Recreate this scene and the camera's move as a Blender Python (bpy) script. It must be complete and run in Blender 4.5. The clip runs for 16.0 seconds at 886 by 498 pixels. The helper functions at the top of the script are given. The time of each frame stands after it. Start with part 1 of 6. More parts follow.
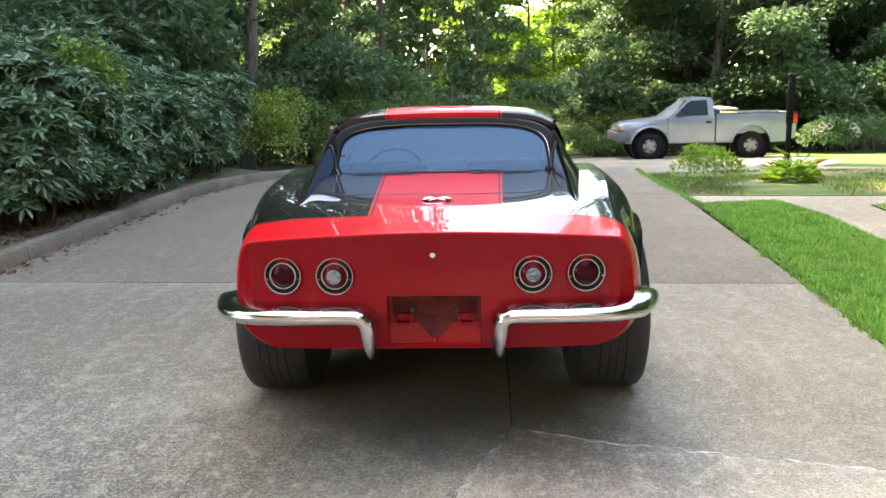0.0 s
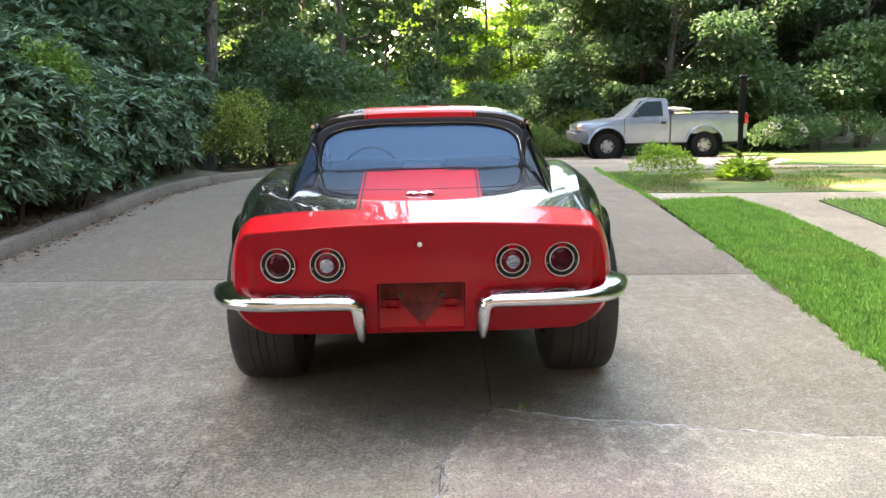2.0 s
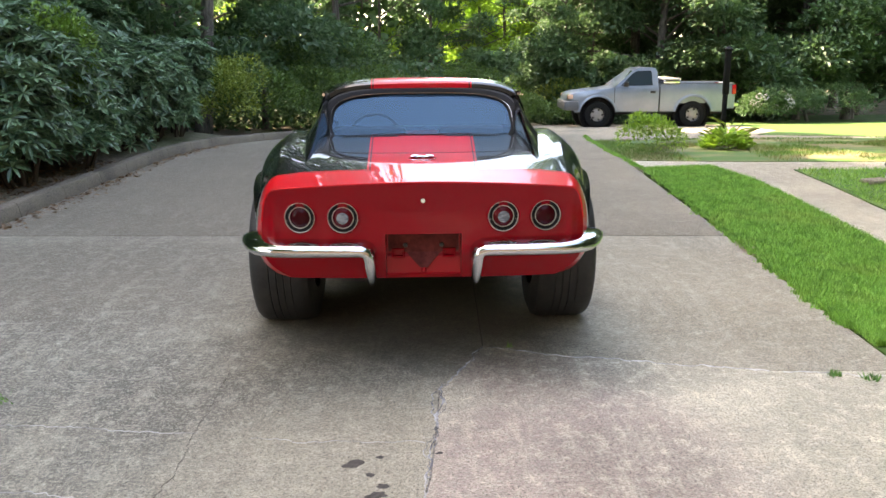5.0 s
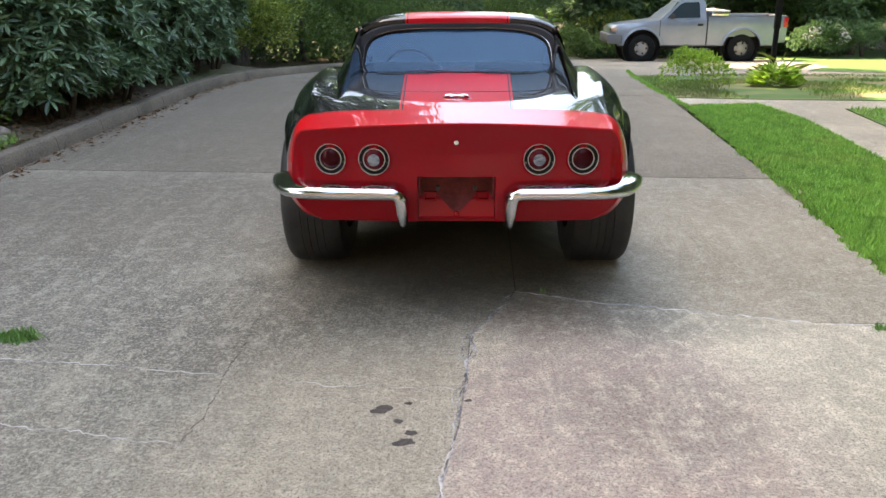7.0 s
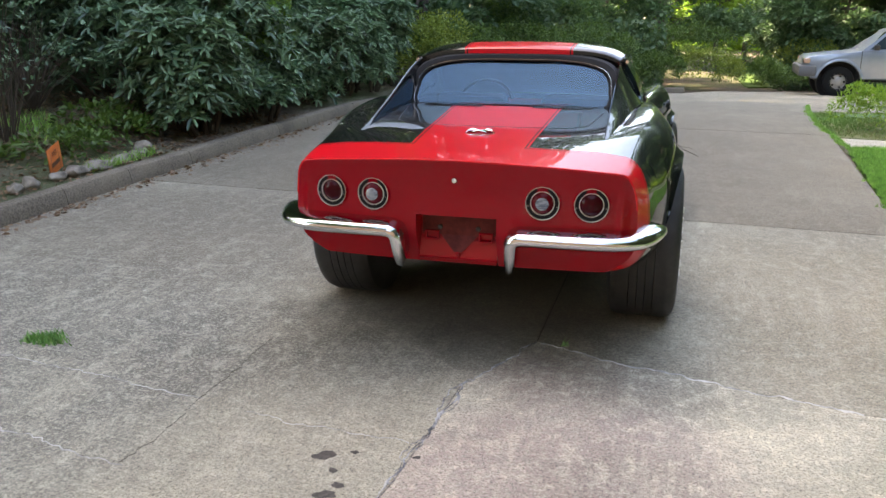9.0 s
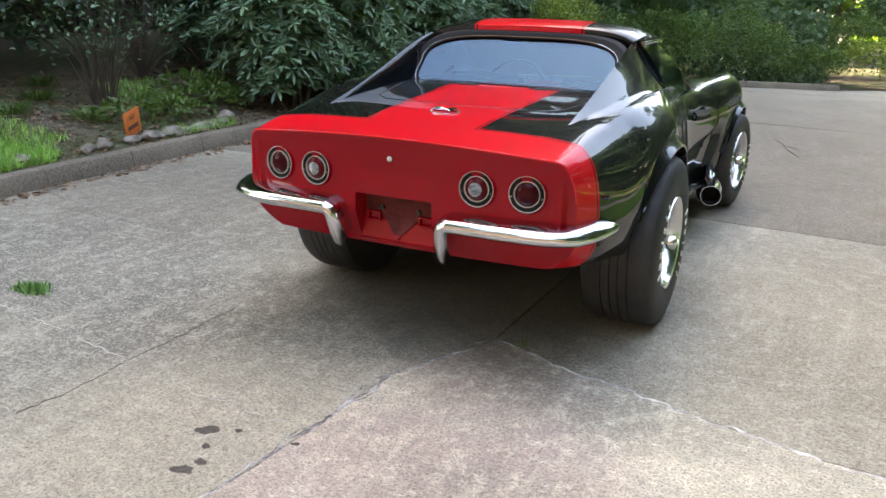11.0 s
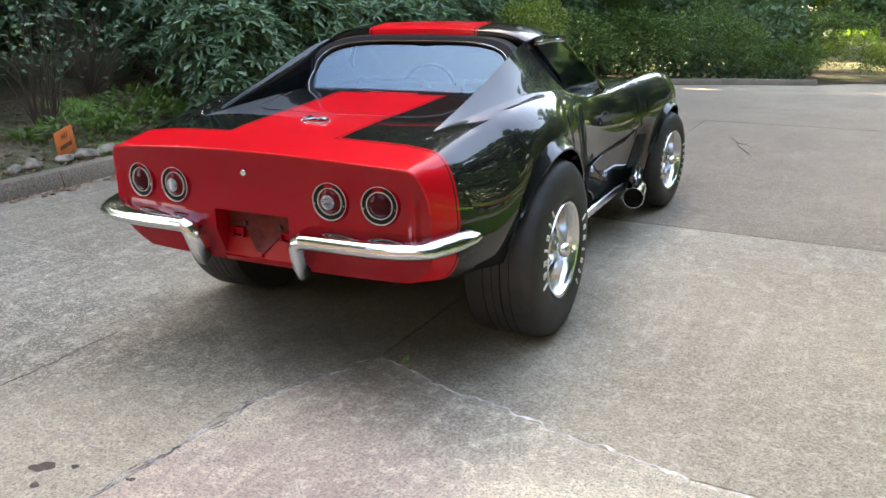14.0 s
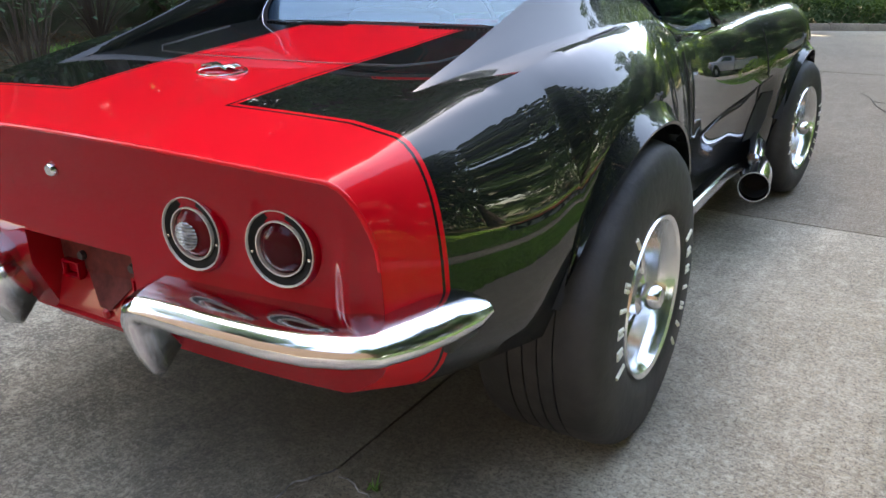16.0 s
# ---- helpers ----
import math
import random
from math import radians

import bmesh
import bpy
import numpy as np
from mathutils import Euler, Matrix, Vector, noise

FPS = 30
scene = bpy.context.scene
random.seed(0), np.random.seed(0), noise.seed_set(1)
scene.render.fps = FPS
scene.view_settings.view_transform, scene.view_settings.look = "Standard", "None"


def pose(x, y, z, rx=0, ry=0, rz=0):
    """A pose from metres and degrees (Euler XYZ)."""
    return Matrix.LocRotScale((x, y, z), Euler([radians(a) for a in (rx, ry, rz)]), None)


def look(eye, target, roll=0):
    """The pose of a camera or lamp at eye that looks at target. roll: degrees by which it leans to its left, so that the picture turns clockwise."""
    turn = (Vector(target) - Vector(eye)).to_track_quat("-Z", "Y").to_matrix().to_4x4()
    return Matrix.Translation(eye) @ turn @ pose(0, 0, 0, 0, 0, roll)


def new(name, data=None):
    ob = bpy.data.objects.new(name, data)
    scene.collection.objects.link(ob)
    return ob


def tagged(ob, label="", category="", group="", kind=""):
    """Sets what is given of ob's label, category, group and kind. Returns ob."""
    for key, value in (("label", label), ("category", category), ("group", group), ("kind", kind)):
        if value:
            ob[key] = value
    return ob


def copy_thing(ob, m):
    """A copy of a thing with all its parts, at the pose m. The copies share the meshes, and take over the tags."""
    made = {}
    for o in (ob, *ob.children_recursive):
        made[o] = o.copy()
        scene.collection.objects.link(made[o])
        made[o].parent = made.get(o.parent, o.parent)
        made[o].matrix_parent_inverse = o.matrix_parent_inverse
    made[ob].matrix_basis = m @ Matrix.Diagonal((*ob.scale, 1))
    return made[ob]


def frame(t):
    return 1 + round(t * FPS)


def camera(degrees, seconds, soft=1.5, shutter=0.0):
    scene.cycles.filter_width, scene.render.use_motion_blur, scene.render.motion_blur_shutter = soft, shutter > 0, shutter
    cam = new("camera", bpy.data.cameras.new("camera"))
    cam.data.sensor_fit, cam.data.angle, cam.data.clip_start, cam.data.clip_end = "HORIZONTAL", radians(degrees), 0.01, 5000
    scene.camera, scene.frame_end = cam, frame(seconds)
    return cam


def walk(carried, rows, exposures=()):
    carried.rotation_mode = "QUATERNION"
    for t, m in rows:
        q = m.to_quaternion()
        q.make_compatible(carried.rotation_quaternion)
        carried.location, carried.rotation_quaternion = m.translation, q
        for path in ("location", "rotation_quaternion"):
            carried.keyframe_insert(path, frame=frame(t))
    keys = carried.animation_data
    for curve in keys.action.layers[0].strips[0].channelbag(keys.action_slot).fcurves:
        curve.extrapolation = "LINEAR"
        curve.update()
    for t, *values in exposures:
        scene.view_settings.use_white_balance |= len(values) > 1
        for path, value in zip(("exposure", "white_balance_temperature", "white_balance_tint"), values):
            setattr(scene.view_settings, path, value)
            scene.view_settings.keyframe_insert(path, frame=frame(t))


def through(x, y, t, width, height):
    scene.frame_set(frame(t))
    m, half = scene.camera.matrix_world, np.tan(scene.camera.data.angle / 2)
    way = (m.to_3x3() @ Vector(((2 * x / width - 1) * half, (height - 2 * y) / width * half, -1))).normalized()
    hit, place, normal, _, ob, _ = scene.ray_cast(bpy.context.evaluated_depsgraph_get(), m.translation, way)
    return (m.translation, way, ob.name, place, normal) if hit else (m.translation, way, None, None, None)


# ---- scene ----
cam = camera(58.0, 16.0)
PATH = [
    (0, (0.171, -2.843, 1.454), (0.079, -0.886, 1.056), -1.2),
    (0.5, (0.181, -2.895, 1.453), (0.025, -0.934, 1.091), -1.2),
    (1, (0.155, -2.938, 1.455), (0.04, -0.968, 1.125), -0.9),
    (1.5, (0.103, -3.008, 1.455), (0.102, -1.035, 1.13), -1.5),
    (2, (0.073, -3.062, 1.453), (0.084, -1.101, 1.056), -1.2),
    (2.5, (0.08, -3.061, 1.453), (0.126, -1.109, 1.021), -0.6),
    (3, (0.091, -3.057, 1.455), (0.154, -1.111, 0.998), -0.2),
    (3.5, (0.091, -3.067, 1.459), (0.147, -1.122, 0.995), -0.1),
    (6, (-0.01, -3.791, 1.523), (0.008, -1.863, 0.993), -0.5),
    (6.5, (0.028, -3.661, 1.52), (0.003, -1.753, 0.921), 0.3),
    (7, (0.045, -3.463, 1.523), (-0.013, -1.568, 0.888), -0.3),
    (7.5, (0.179, -3.268, 1.525), (0.078, -1.376, 0.884), -0.9),
    (8, (0.413, -3.161, 1.534), (0.176, -1.268, 0.936), -0.6),
    (8.5, (0.601, -3.16, 1.528), (0.244, -1.278, 0.954), -0.3),
    (9, (0.828, -3.143, 1.537), (0.31, -1.299, 0.96), -0.1),
    (11.5, (1.734, -2.485, 1.467), (0.858, -0.795, 0.852), 1.4),
    (12, (1.872, -2.342, 1.464), (1.011, -0.647, 0.843), 2.1),
    (12.5, (1.903, -2.306, 1.45), (1.097, -0.583, 0.833), 1.3),
    (13, (1.935, -2.295, 1.465), (1.12, -0.581, 0.834), 1.6),
    (13.5, (1.959, -2.283, 1.467), (1.111, -0.582, 0.846), 0.1),
    (14, (1.969, -2.278, 1.455), (1.104, -0.575, 0.861), -0.8),
    (14.5, (1.866, -1.946, 1.397), (0.958, -0.271, 0.789), -1.7),
    (15, (1.614, -1.419, 1.295), (0.667, 0.217, 0.64), -1.5),
    (15.5, (1.467, -1.107, 1.239), (0.488, 0.501, 0.565), -2.3),
    (16, (1.468, -0.904, 1.248), (0.466, 0.677, 0.543), -1.4),
]
walk(cam, [(t, look(eye, target, roll)) for t, eye, target, roll in PATH],
     [(0, 3.72, 8600, 14), (3.5, 3.62, 8600, 14), (6.0, 3.36, 8550, 14), (7.5, 3.28, 8450, 14), (9.0, 3.42, 8450, 14), (12.0, 3.70, 8500, 14), (14, 3.70, 8400, 14), (16, 3.66, 8050, 14)])

# ---- light ----
world = bpy.data.worlds.new("sky")
scene.world = world
world.use_nodes = True
wn = world.node_tree
sky = wn.nodes.new("ShaderNodeTexSky")
sky.sky_type = "NISHITA"
sky.sun_disc = False
SUN_EL, SUN_AZ = radians(50), radians(-62)      # azimuth from +y towards +x
sky.sun_elevation, sky.sun_rotation = SUN_EL, SUN_AZ
sky.air_density, sky.dust_density = 1.0, 1.8
wn.nodes["Background"].inputs["Strength"].default_value = 0.15
wn.links.new(sky.outputs[0], wn.nodes["Background"].inputs["Color"])
sun_data = bpy.data.lights.new("sun", "SUN")
sun_data.energy, sun_data.angle, sun_data.color = 2.8, radians(0.6), (1.0, 0.93, 0.80)
sun = new("sun", sun_data)
sun_dir = Vector((math.sin(SUN_AZ) * math.cos(SUN_EL), math.cos(SUN_AZ) * math.cos(SUN_EL), math.sin(SUN_EL)))
sun.matrix_world = look(sun_dir * 60, (0, 0, 0))

# ---- small helpers ----
rng = np.random.default_rng(7)


def shader(name, colour, rough=0.5, metal=0.0, coat=0.0, spec=0.5):
    m = bpy.data.materials.new(name)
    m.use_nodes = True
    b = m.node_tree.nodes["Principled BSDF"]
    b.inputs["Base Color"].default_value = (*colour, 1)
    b.inputs["Roughness"].default_value = rough
    b.inputs["Metallic"].default_value = metal
    b.inputs["Coat Weight"].default_value = coat
    b.inputs["Coat Roughness"].default_value = 0.008
    b.inputs["Coat IOR"].default_value = 1.47 if coat == 1.0 else 1.5
    b.inputs["Specular IOR Level"].default_value = spec
    return m


def nd(m, kind, **sets):
    n = m.node_tree.nodes.new("ShaderNode" + kind)
    for k, v in sets.items():
        n.inputs[k].default_value = v
    return n


def wire(m, a, b):
    m.node_tree.links.new(a, b)


def calc(m, op, a, b=None, c=None):
    n = m.node_tree.nodes.new("ShaderNodeMath")
    n.operation = op
    for k, v in enumerate((a, b, c)):
        if v is None:
            continue
        if isinstance(v, (int, float)):
            n.inputs[k].default_value = v
        else:
            wire(m, v, n.inputs[k])
    return n.outputs[0]


def blend(m, fac, a, b):
    n = m.node_tree.nodes.new("ShaderNodeMix")
    n.data_type = "RGBA"
    for sock, v in ((n.inputs[0], fac), (n.inputs[6], a), (n.inputs[7], b)):
        if isinstance(v, (int, float)):
            sock.default_value = v
        elif isinstance(v, tuple):
            sock.default_value = (*v, 1)
        else:
            wire(m, v, sock)
    return n.outputs[2]


def grain(m, scale, detail=4.0, rough=0.6, lo=0.35, hi=0.65, stretch=(1, 1, 1)):
    """A noise from 0 to 1 in the thing's own metres."""
    tc = nd(m, "TexCoord")
    mp = nd(m, "Mapping")
    mp.inputs["Scale"].default_value = stretch
    wire(m, tc.outputs["Object"], mp.inputs[0])
    n = nd(m, "TexNoise", Scale=scale, Detail=detail, Roughness=rough)
    wire(m, mp.outputs[0], n.inputs["Vector"])
    r = nd(m, "MapRange")
    wire(m, n.outputs[0], r.inputs[0])
    r.inputs[1].default_value, r.inputs[2].default_value = lo, hi
    return r.outputs[0]


def relief(m, height, strength=0.3, dist=0.01):
    b = nd(m, "Bump", Strength=strength, Distance=dist)
    wire(m, height, b.inputs["Height"])
    wire(m, b.outputs[0], m.node_tree.nodes["Principled BSDF"].inputs["Normal"])


def base(m):
    return m.node_tree.nodes["Principled BSDF"].inputs["Base Color"]


def mesh_of(name, verts, faces, material=None, smooth=False):
    me = bpy.data.meshes.new(name)
    me.from_pydata([tuple(map(float, v)) for v in verts], [], [tuple(map(int, f)) for f in faces])
    if material:
        me.materials.append(material)
    if smooth:
        me.shade_smooth()
    me.update()
    return me


def link(name, me, parent=None, label=""):
    ob = new(name, me)
    if parent is not None:
        ob.parent = parent
    if label:
        ob["label"] = label
    return ob


def part(name, bm, material, parent=None, label="", smooth=True):
    me = bpy.data.meshes.new(name)
    bmesh.ops.recalc_face_normals(bm, faces=bm.faces)
    bm.to_mesh(me)
    bm.free()
    me.materials.append(material)
    if smooth:
        me.shade_smooth()
        me.set_sharp_from_angle(angle=radians(38))
    return link(name, me, parent, label)


def pane(name, bm, material, parent, outward, label=""):
    """A glass pane whose faces look outward; it lets daylight through."""
    ob = part(name, bm, material, parent, label)
    me = ob.data
    if sum((p.normal.dot(Vector(outward)) * p.area for p in me.polygons)) < 0:
        me.flip_normals()
    ob.visible_shadow = False
    return ob


def root(name, label, category, m=None, group=""):
    ob = new(name)
    ob.empty_display_size = 0.1
    if m is not None:
        ob.matrix_world = m
    return tagged(ob, label, category, group)


def box(bm, lo, hi, bevel=0.0):
    made = bmesh.ops.create_cube(bm, size=1, matrix=Matrix.LocRotScale(
        [(a + b) / 2 for a, b in zip(lo, hi)], None, [max(b - a, 1e-4) for a, b in zip(lo, hi)]))
    if bevel:
        edges = list({e for v in made["verts"] for e in v.link_edges})
        bmesh.ops.bevel(bm, geom=edges, offset=bevel, segments=2, affect="EDGES", profile=0.5)
    return bm


def tube(bm, pts, radii, n=12, cap=True):
    """A tapered tube along points."""
    pts = [Vector(p) for p in pts]
    if isinstance(radii, (int, float)):
        radii = [radii] * len(pts)
    rings = []
    side = None
    for i, p in enumerate(pts):
        d = (pts[min(i + 1, len(pts) - 1)] - pts[max(i - 1, 0)]).normalized()
        if side is None:
            side = d.orthogonal().normalized()
        side = (side - d * side.dot(d)).normalized()
        up = d.cross(side)
        rings.append([bm.verts.new(p + radii[i] * (math.cos(a) * side + math.sin(a) * up))
                      for a in [2 * math.pi * k / n for k in range(n)]])
    for a, b in zip(rings, rings[1:]):
        for k in range(n):
            bm.faces.new((a[k], a[(k + 1) % n], b[(k + 1) % n], b[k]))
    if cap:
        bm.faces.new(rings[0][::-1])
        bm.faces.new(rings[-1])
    return bm


def lathe(bm, profile, n=40, m=None):
    """Turn (radius, along) pairs about the x axis."""
    rings = []
    for r, x in profile:
        rings.append([bm.verts.new((m or Matrix()) @ Vector((x, r * math.cos(2 * math.pi * k / n), r * math.sin(2 * math.pi * k / n))))
                      for k in range(n)])
    for a, b in zip(rings, rings[1:]):
        for k in range(n):
            bm.faces.new((a[k], a[(k + 1) % n], b[(k + 1) % n], b[k]))
    return bm


def loft(bm, rows, closed=False, caps=False):
    """Quads between rows of points of equal length."""
    grid = [[bm.verts.new(p) for p in row] for row in rows]
    n = len(rows[0])
    for a, b in zip(grid, grid[1:]):
        for k in range(n if closed else n - 1):
            bm.faces.new((a[k], a[(k + 1) % n], b[(k + 1) % n], b[k]))
    if caps:
        bm.faces.new(grid[0][::-1])
        bm.faces.new(grid[-1])
    return grid


def curve(x, table):
    """Smooth (monotone cubic) interpolation in a short table of pairs."""
    if x <= table[0][0]:
        return table[0][1]
    if x >= table[-1][0]:
        return table[-1][1]
    k = max(i for i in range(len(table) - 1) if table[i][0] <= x)
    (x0, y0), (x1, y1) = table[k], table[k + 1]
    s = (y1 - y0) / (x1 - x0)
    s0 = (y0 - table[k - 1][1]) / (x0 - table[k - 1][0]) if k else s
    s2 = (table[k + 2][1] - y1) / (table[k + 2][0] - x1) if k + 2 < len(table) else s
    m0 = 0 if s0 * s <= 0 else 2 * s0 * s / (s0 + s)
    m1 = 0 if s2 * s <= 0 else 2 * s2 * s / (s2 + s)
    if k == 0:
        m0 = s
    if k + 2 >= len(table):
        m1 = s
    h = x1 - x0
    u = (x - x0) / h
    return ((2 * u**3 - 3 * u**2 + 1) * y0 + (u**3 - 2 * u**2 + u) * h * m0
            + (-2 * u**3 + 3 * u**2) * y1 + (u**3 - u**2) * h * m1)


def ground_z(x, y):
    """The drive is level by the house and falls gently beyond the crest."""
    d = min(max(0.0, y - 8.0), 24.0)
    return -0.068 * (math.sqrt(d * d + 4.0) - 2.0)


# ---- materials ----
def paint(name, split):
    """Glossy lacquer in black with a red tail and a red stripe along the middle."""
    m = shader(name, (0.004, 0.005, 0.005), 0.4, 0, 1.0, 0.05)
    tc = nd(m, "TexCoord")
    xyz = nd(m, "SeparateXYZ")
    wire(m, tc.outputs["Object"], xyz.inputs[0])
    x = calc(m, "ABSOLUTE", xyz.outputs[0])
    y = xyz.outputs[1]
    if split == "body":
        # the tail is red up to a line that runs forward a little on the flanks
        edge = calc(m, "ADD", 0.235, calc(m, "MULTIPLY", -0.22, calc(m, "MAXIMUM", 0.0, calc(m, "SUBTRACT", x, 0.56))))
        d1 = calc(m, "SUBTRACT", y, edge)
    else:
        d1 = calc(m, "ADD", y, 50.0)
    half = calc(m, "ADD", 0.256, calc(m, "MULTIPLY", 0.036, y))
    d2 = calc(m, "SUBTRACT", x, half)
    d2 = calc(m, "MAXIMUM", d2, calc(m, "SUBTRACT", y, 2.2))
    d = calc(m, "MINIMUM", d1, d2)
    red = calc(m, "LESS_THAN", d, 0.0)
    line = calc(m, "LESS_THAN", calc(m, "ABSOLUTE", calc(m, "ADD", d, 0.014)), 0.0035)
    orange = grain(m, 1.2, 3)
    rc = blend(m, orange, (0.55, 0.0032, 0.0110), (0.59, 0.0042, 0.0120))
    c = blend(m, red, (0.004, 0.005, 0.005), rc)
    c = blend(m, line, c, (0.012, 0.004, 0.004))
    wire(m, c, base(m))
    wire(m, calc(m, "SUBTRACT", 1.0, calc(m, "MULTIPLY", red, 0.45)), m.node_tree.nodes["Principled BSDF"].inputs["Coat Weight"])
    return m


BODY_PAINT = paint("body_lacquer", "body")
ROOF_PAINT = paint("roof_lacquer", "roof")
# the deck's red at about half value: the tail's shade is in the colour
SHADED_RED = shader("shaded_red_lacquer", (0.255, 0.0014, 0.0070), 0.4, 0, 0.55, 0.0)
BLACK_PAINT = shader("black_lacquer", (0.004, 0.005, 0.005), 0.4, 0, 1.0, 0.05)
CHROME = shader("chrome", (0.62, 0.635, 0.66), 0.11, 1.0)
relief(CHROME, grain(CHROME, 6, 2), 0.03, 0.02)
ALLOY = shader("polished_alloy", (0.70, 0.71, 0.72), 0.17, 1.0)
DARK = shader("dark_underside", (0.012, 0.012, 0.012), 0.8)
RUBBER = shader("tyre_rubber", (0.022, 0.021, 0.020), 0.62)
_g = grain(RUBBER, 30, 6)
wire(RUBBER, blend(RUBBER, grain(RUBBER, 7, 5, 0.7), (0.009, 0.009, 0.009), (0.028, 0.026, 0.025)), base(RUBBER))
relief(RUBBER, _g, 0.25, 0.003)


def tinted_glass(name, see, gloss, ior):
    """A tinted pane: clear with a mirror sheen that grows towards grazing angles."""
    m = bpy.data.materials.new(name)
    m.use_nodes = True
    m.node_tree.nodes.remove(m.node_tree.nodes["Principled BSDF"])
    t = nd(m, "BsdfTransparent")
    t.inputs[0].default_value = (*see, 1)
    g = nd(m, "BsdfGlossy", Roughness=0.0)
    g.inputs[0].default_value = (*gloss, 1)
    f = nd(m, "Fresnel", IOR=ior)
    x = nd(m, "MixShader")
    wire(m, f.outputs[0], x.inputs[0])
    wire(m, t.outputs[0], x.inputs[1])
    wire(m, g.outputs[0], x.inputs[2])
    wire(m, x.outputs[0], m.node_tree.nodes["Material Output"].inputs[0])
    return m


# the mirrored sky's blue is put into the gloss colour
GLASS = tinted_glass("tinted_glass", (0.42, 0.50, 0.55), (0.44, 0.74, 1.0), 1.72)
SIDE_GLASS = tinted_glass("side_glass", (0.62, 0.70, 0.67), (0.85, 0.95, 0.98), 2.5)
RED_LENS = shader("red_lens", (0.036, 0.0018, 0.004), 0.15, 0, 0.09, 0.08)
AMBER_RED = shader("bright_red_lens", (0.085, 0.003, 0.006), 0.15, 0, 0.09, 0.08)
CLEAR_LENS = shader("clear_lens", (0.115, 0.12, 0.13), 0.2, 0, 0.6)
wire(CLEAR_LENS, blend(CLEAR_LENS, grain(CLEAR_LENS, 30, 3, 0.6, 0.4, 0.6, (1, 1, 4)), (0.07, 0.075, 0.085), (0.19, 0.195, 0.20)), base(CLEAR_LENS))
BLACK_TRIM = shader("black_trim", (0.012, 0.012, 0.012), 0.4)
WHITE_LETTER = shader("raised_white_letter", (0.72, 0.70, 0.58), 0.7)
SEAT = shader("seat_vinyl", (0.03, 0.03, 0.032), 0.5)


# ---- sports car ----
CAR_TURN = pose(0, 0, 0, 0, 0, 0.5)
REAR_HUB, FRONT_HUB = Vector((0.0, 0.955, 0.398)), Vector((0.0, 3.48, 0.345))
ARCH_R, ARCH_F = 0.440, 0.388
Z_MID = [(0, 0.943), (0.2, 0.962), (0.46, 0.985), (0.8, 1.008), (1.15, 1.03), (1.6, 1.0), (2.2, 0.96), (2.6, 0.955),
         (3.0, 0.93), (3.5, 0.90), (4.0, 0.84), (4.35, 0.76), (4.55, 0.66)]
X_PEAK = [(0, 0.655), (0.3, 0.69), (0.8, 0.745), (1.2, 0.757), (1.6, 0.715), (2.1, 0.675), (2.5, 0.68), (3.0, 0.72),
          (3.5, 0.745), (4.0, 0.69), (4.35, 0.57), (4.55, 0.46)]
Z_PEAK = [(0, 0.912), (0.2, 0.945), (0.5, 0.995), (0.9, 1.045), (1.2, 1.055), (1.5, 1.035), (1.85, 0.975), (2.2, 0.945),
          (2.6, 0.935), (3.0, 0.955), (3.4, 0.965), (3.8, 0.93), (4.2, 0.84), (4.55, 0.70)]
X_WIDE = [(0, 0.742), (0.25, 0.81), (0.55, 0.862), (1.0, 0.890), (1.4, 0.86), (1.75, 0.79), (2.2, 0.765), (2.7, 0.79),
          (3.15, 0.85), (3.5, 0.875), (3.85, 0.85), (4.2, 0.77), (4.55, 0.58)]
Z_WIDE = [(0, 0.66), (0.4, 0.62), (0.8, 0.72), (1.2, 0.72), (1.6, 0.64), (2.0, 0.62), (2.6, 0.64), (3.1, 0.70), (3.6, 0.72),
          (4.1, 0.62), (4.55, 0.55)]
X_LOW = [(0, 0.62), (0.15, 0.71), (0.3, 0.765), (0.5, 0.815), (0.9, 0.86), (1.45, 0.80), (1.8, 0.74), (2.6, 0.74), (3.0, 0.80),
         (3.9, 0.82), (4.3, 0.70), (4.55, 0.5)]
SILL = [(0, 0.478), (0.3, 0.472), (0.5, 0.455), (0.62, 0.43), (1.4, 0.30), (1.6, 0.265), (2.9, 0.265), (3.2, 0.30), (3.95, 0.33), (4.3, 0.36), (4.55, 0.42)]


def low_edge(y):
    z = curve(y, SILL)
    for hub, r in ((REAR_HUB, ARCH_R), (FRONT_HUB, ARCH_F)):
        d = abs(y - hub.y)
        if d < r:
            z = max(z, hub.z + math.sqrt(r * r - d * d))
    return z


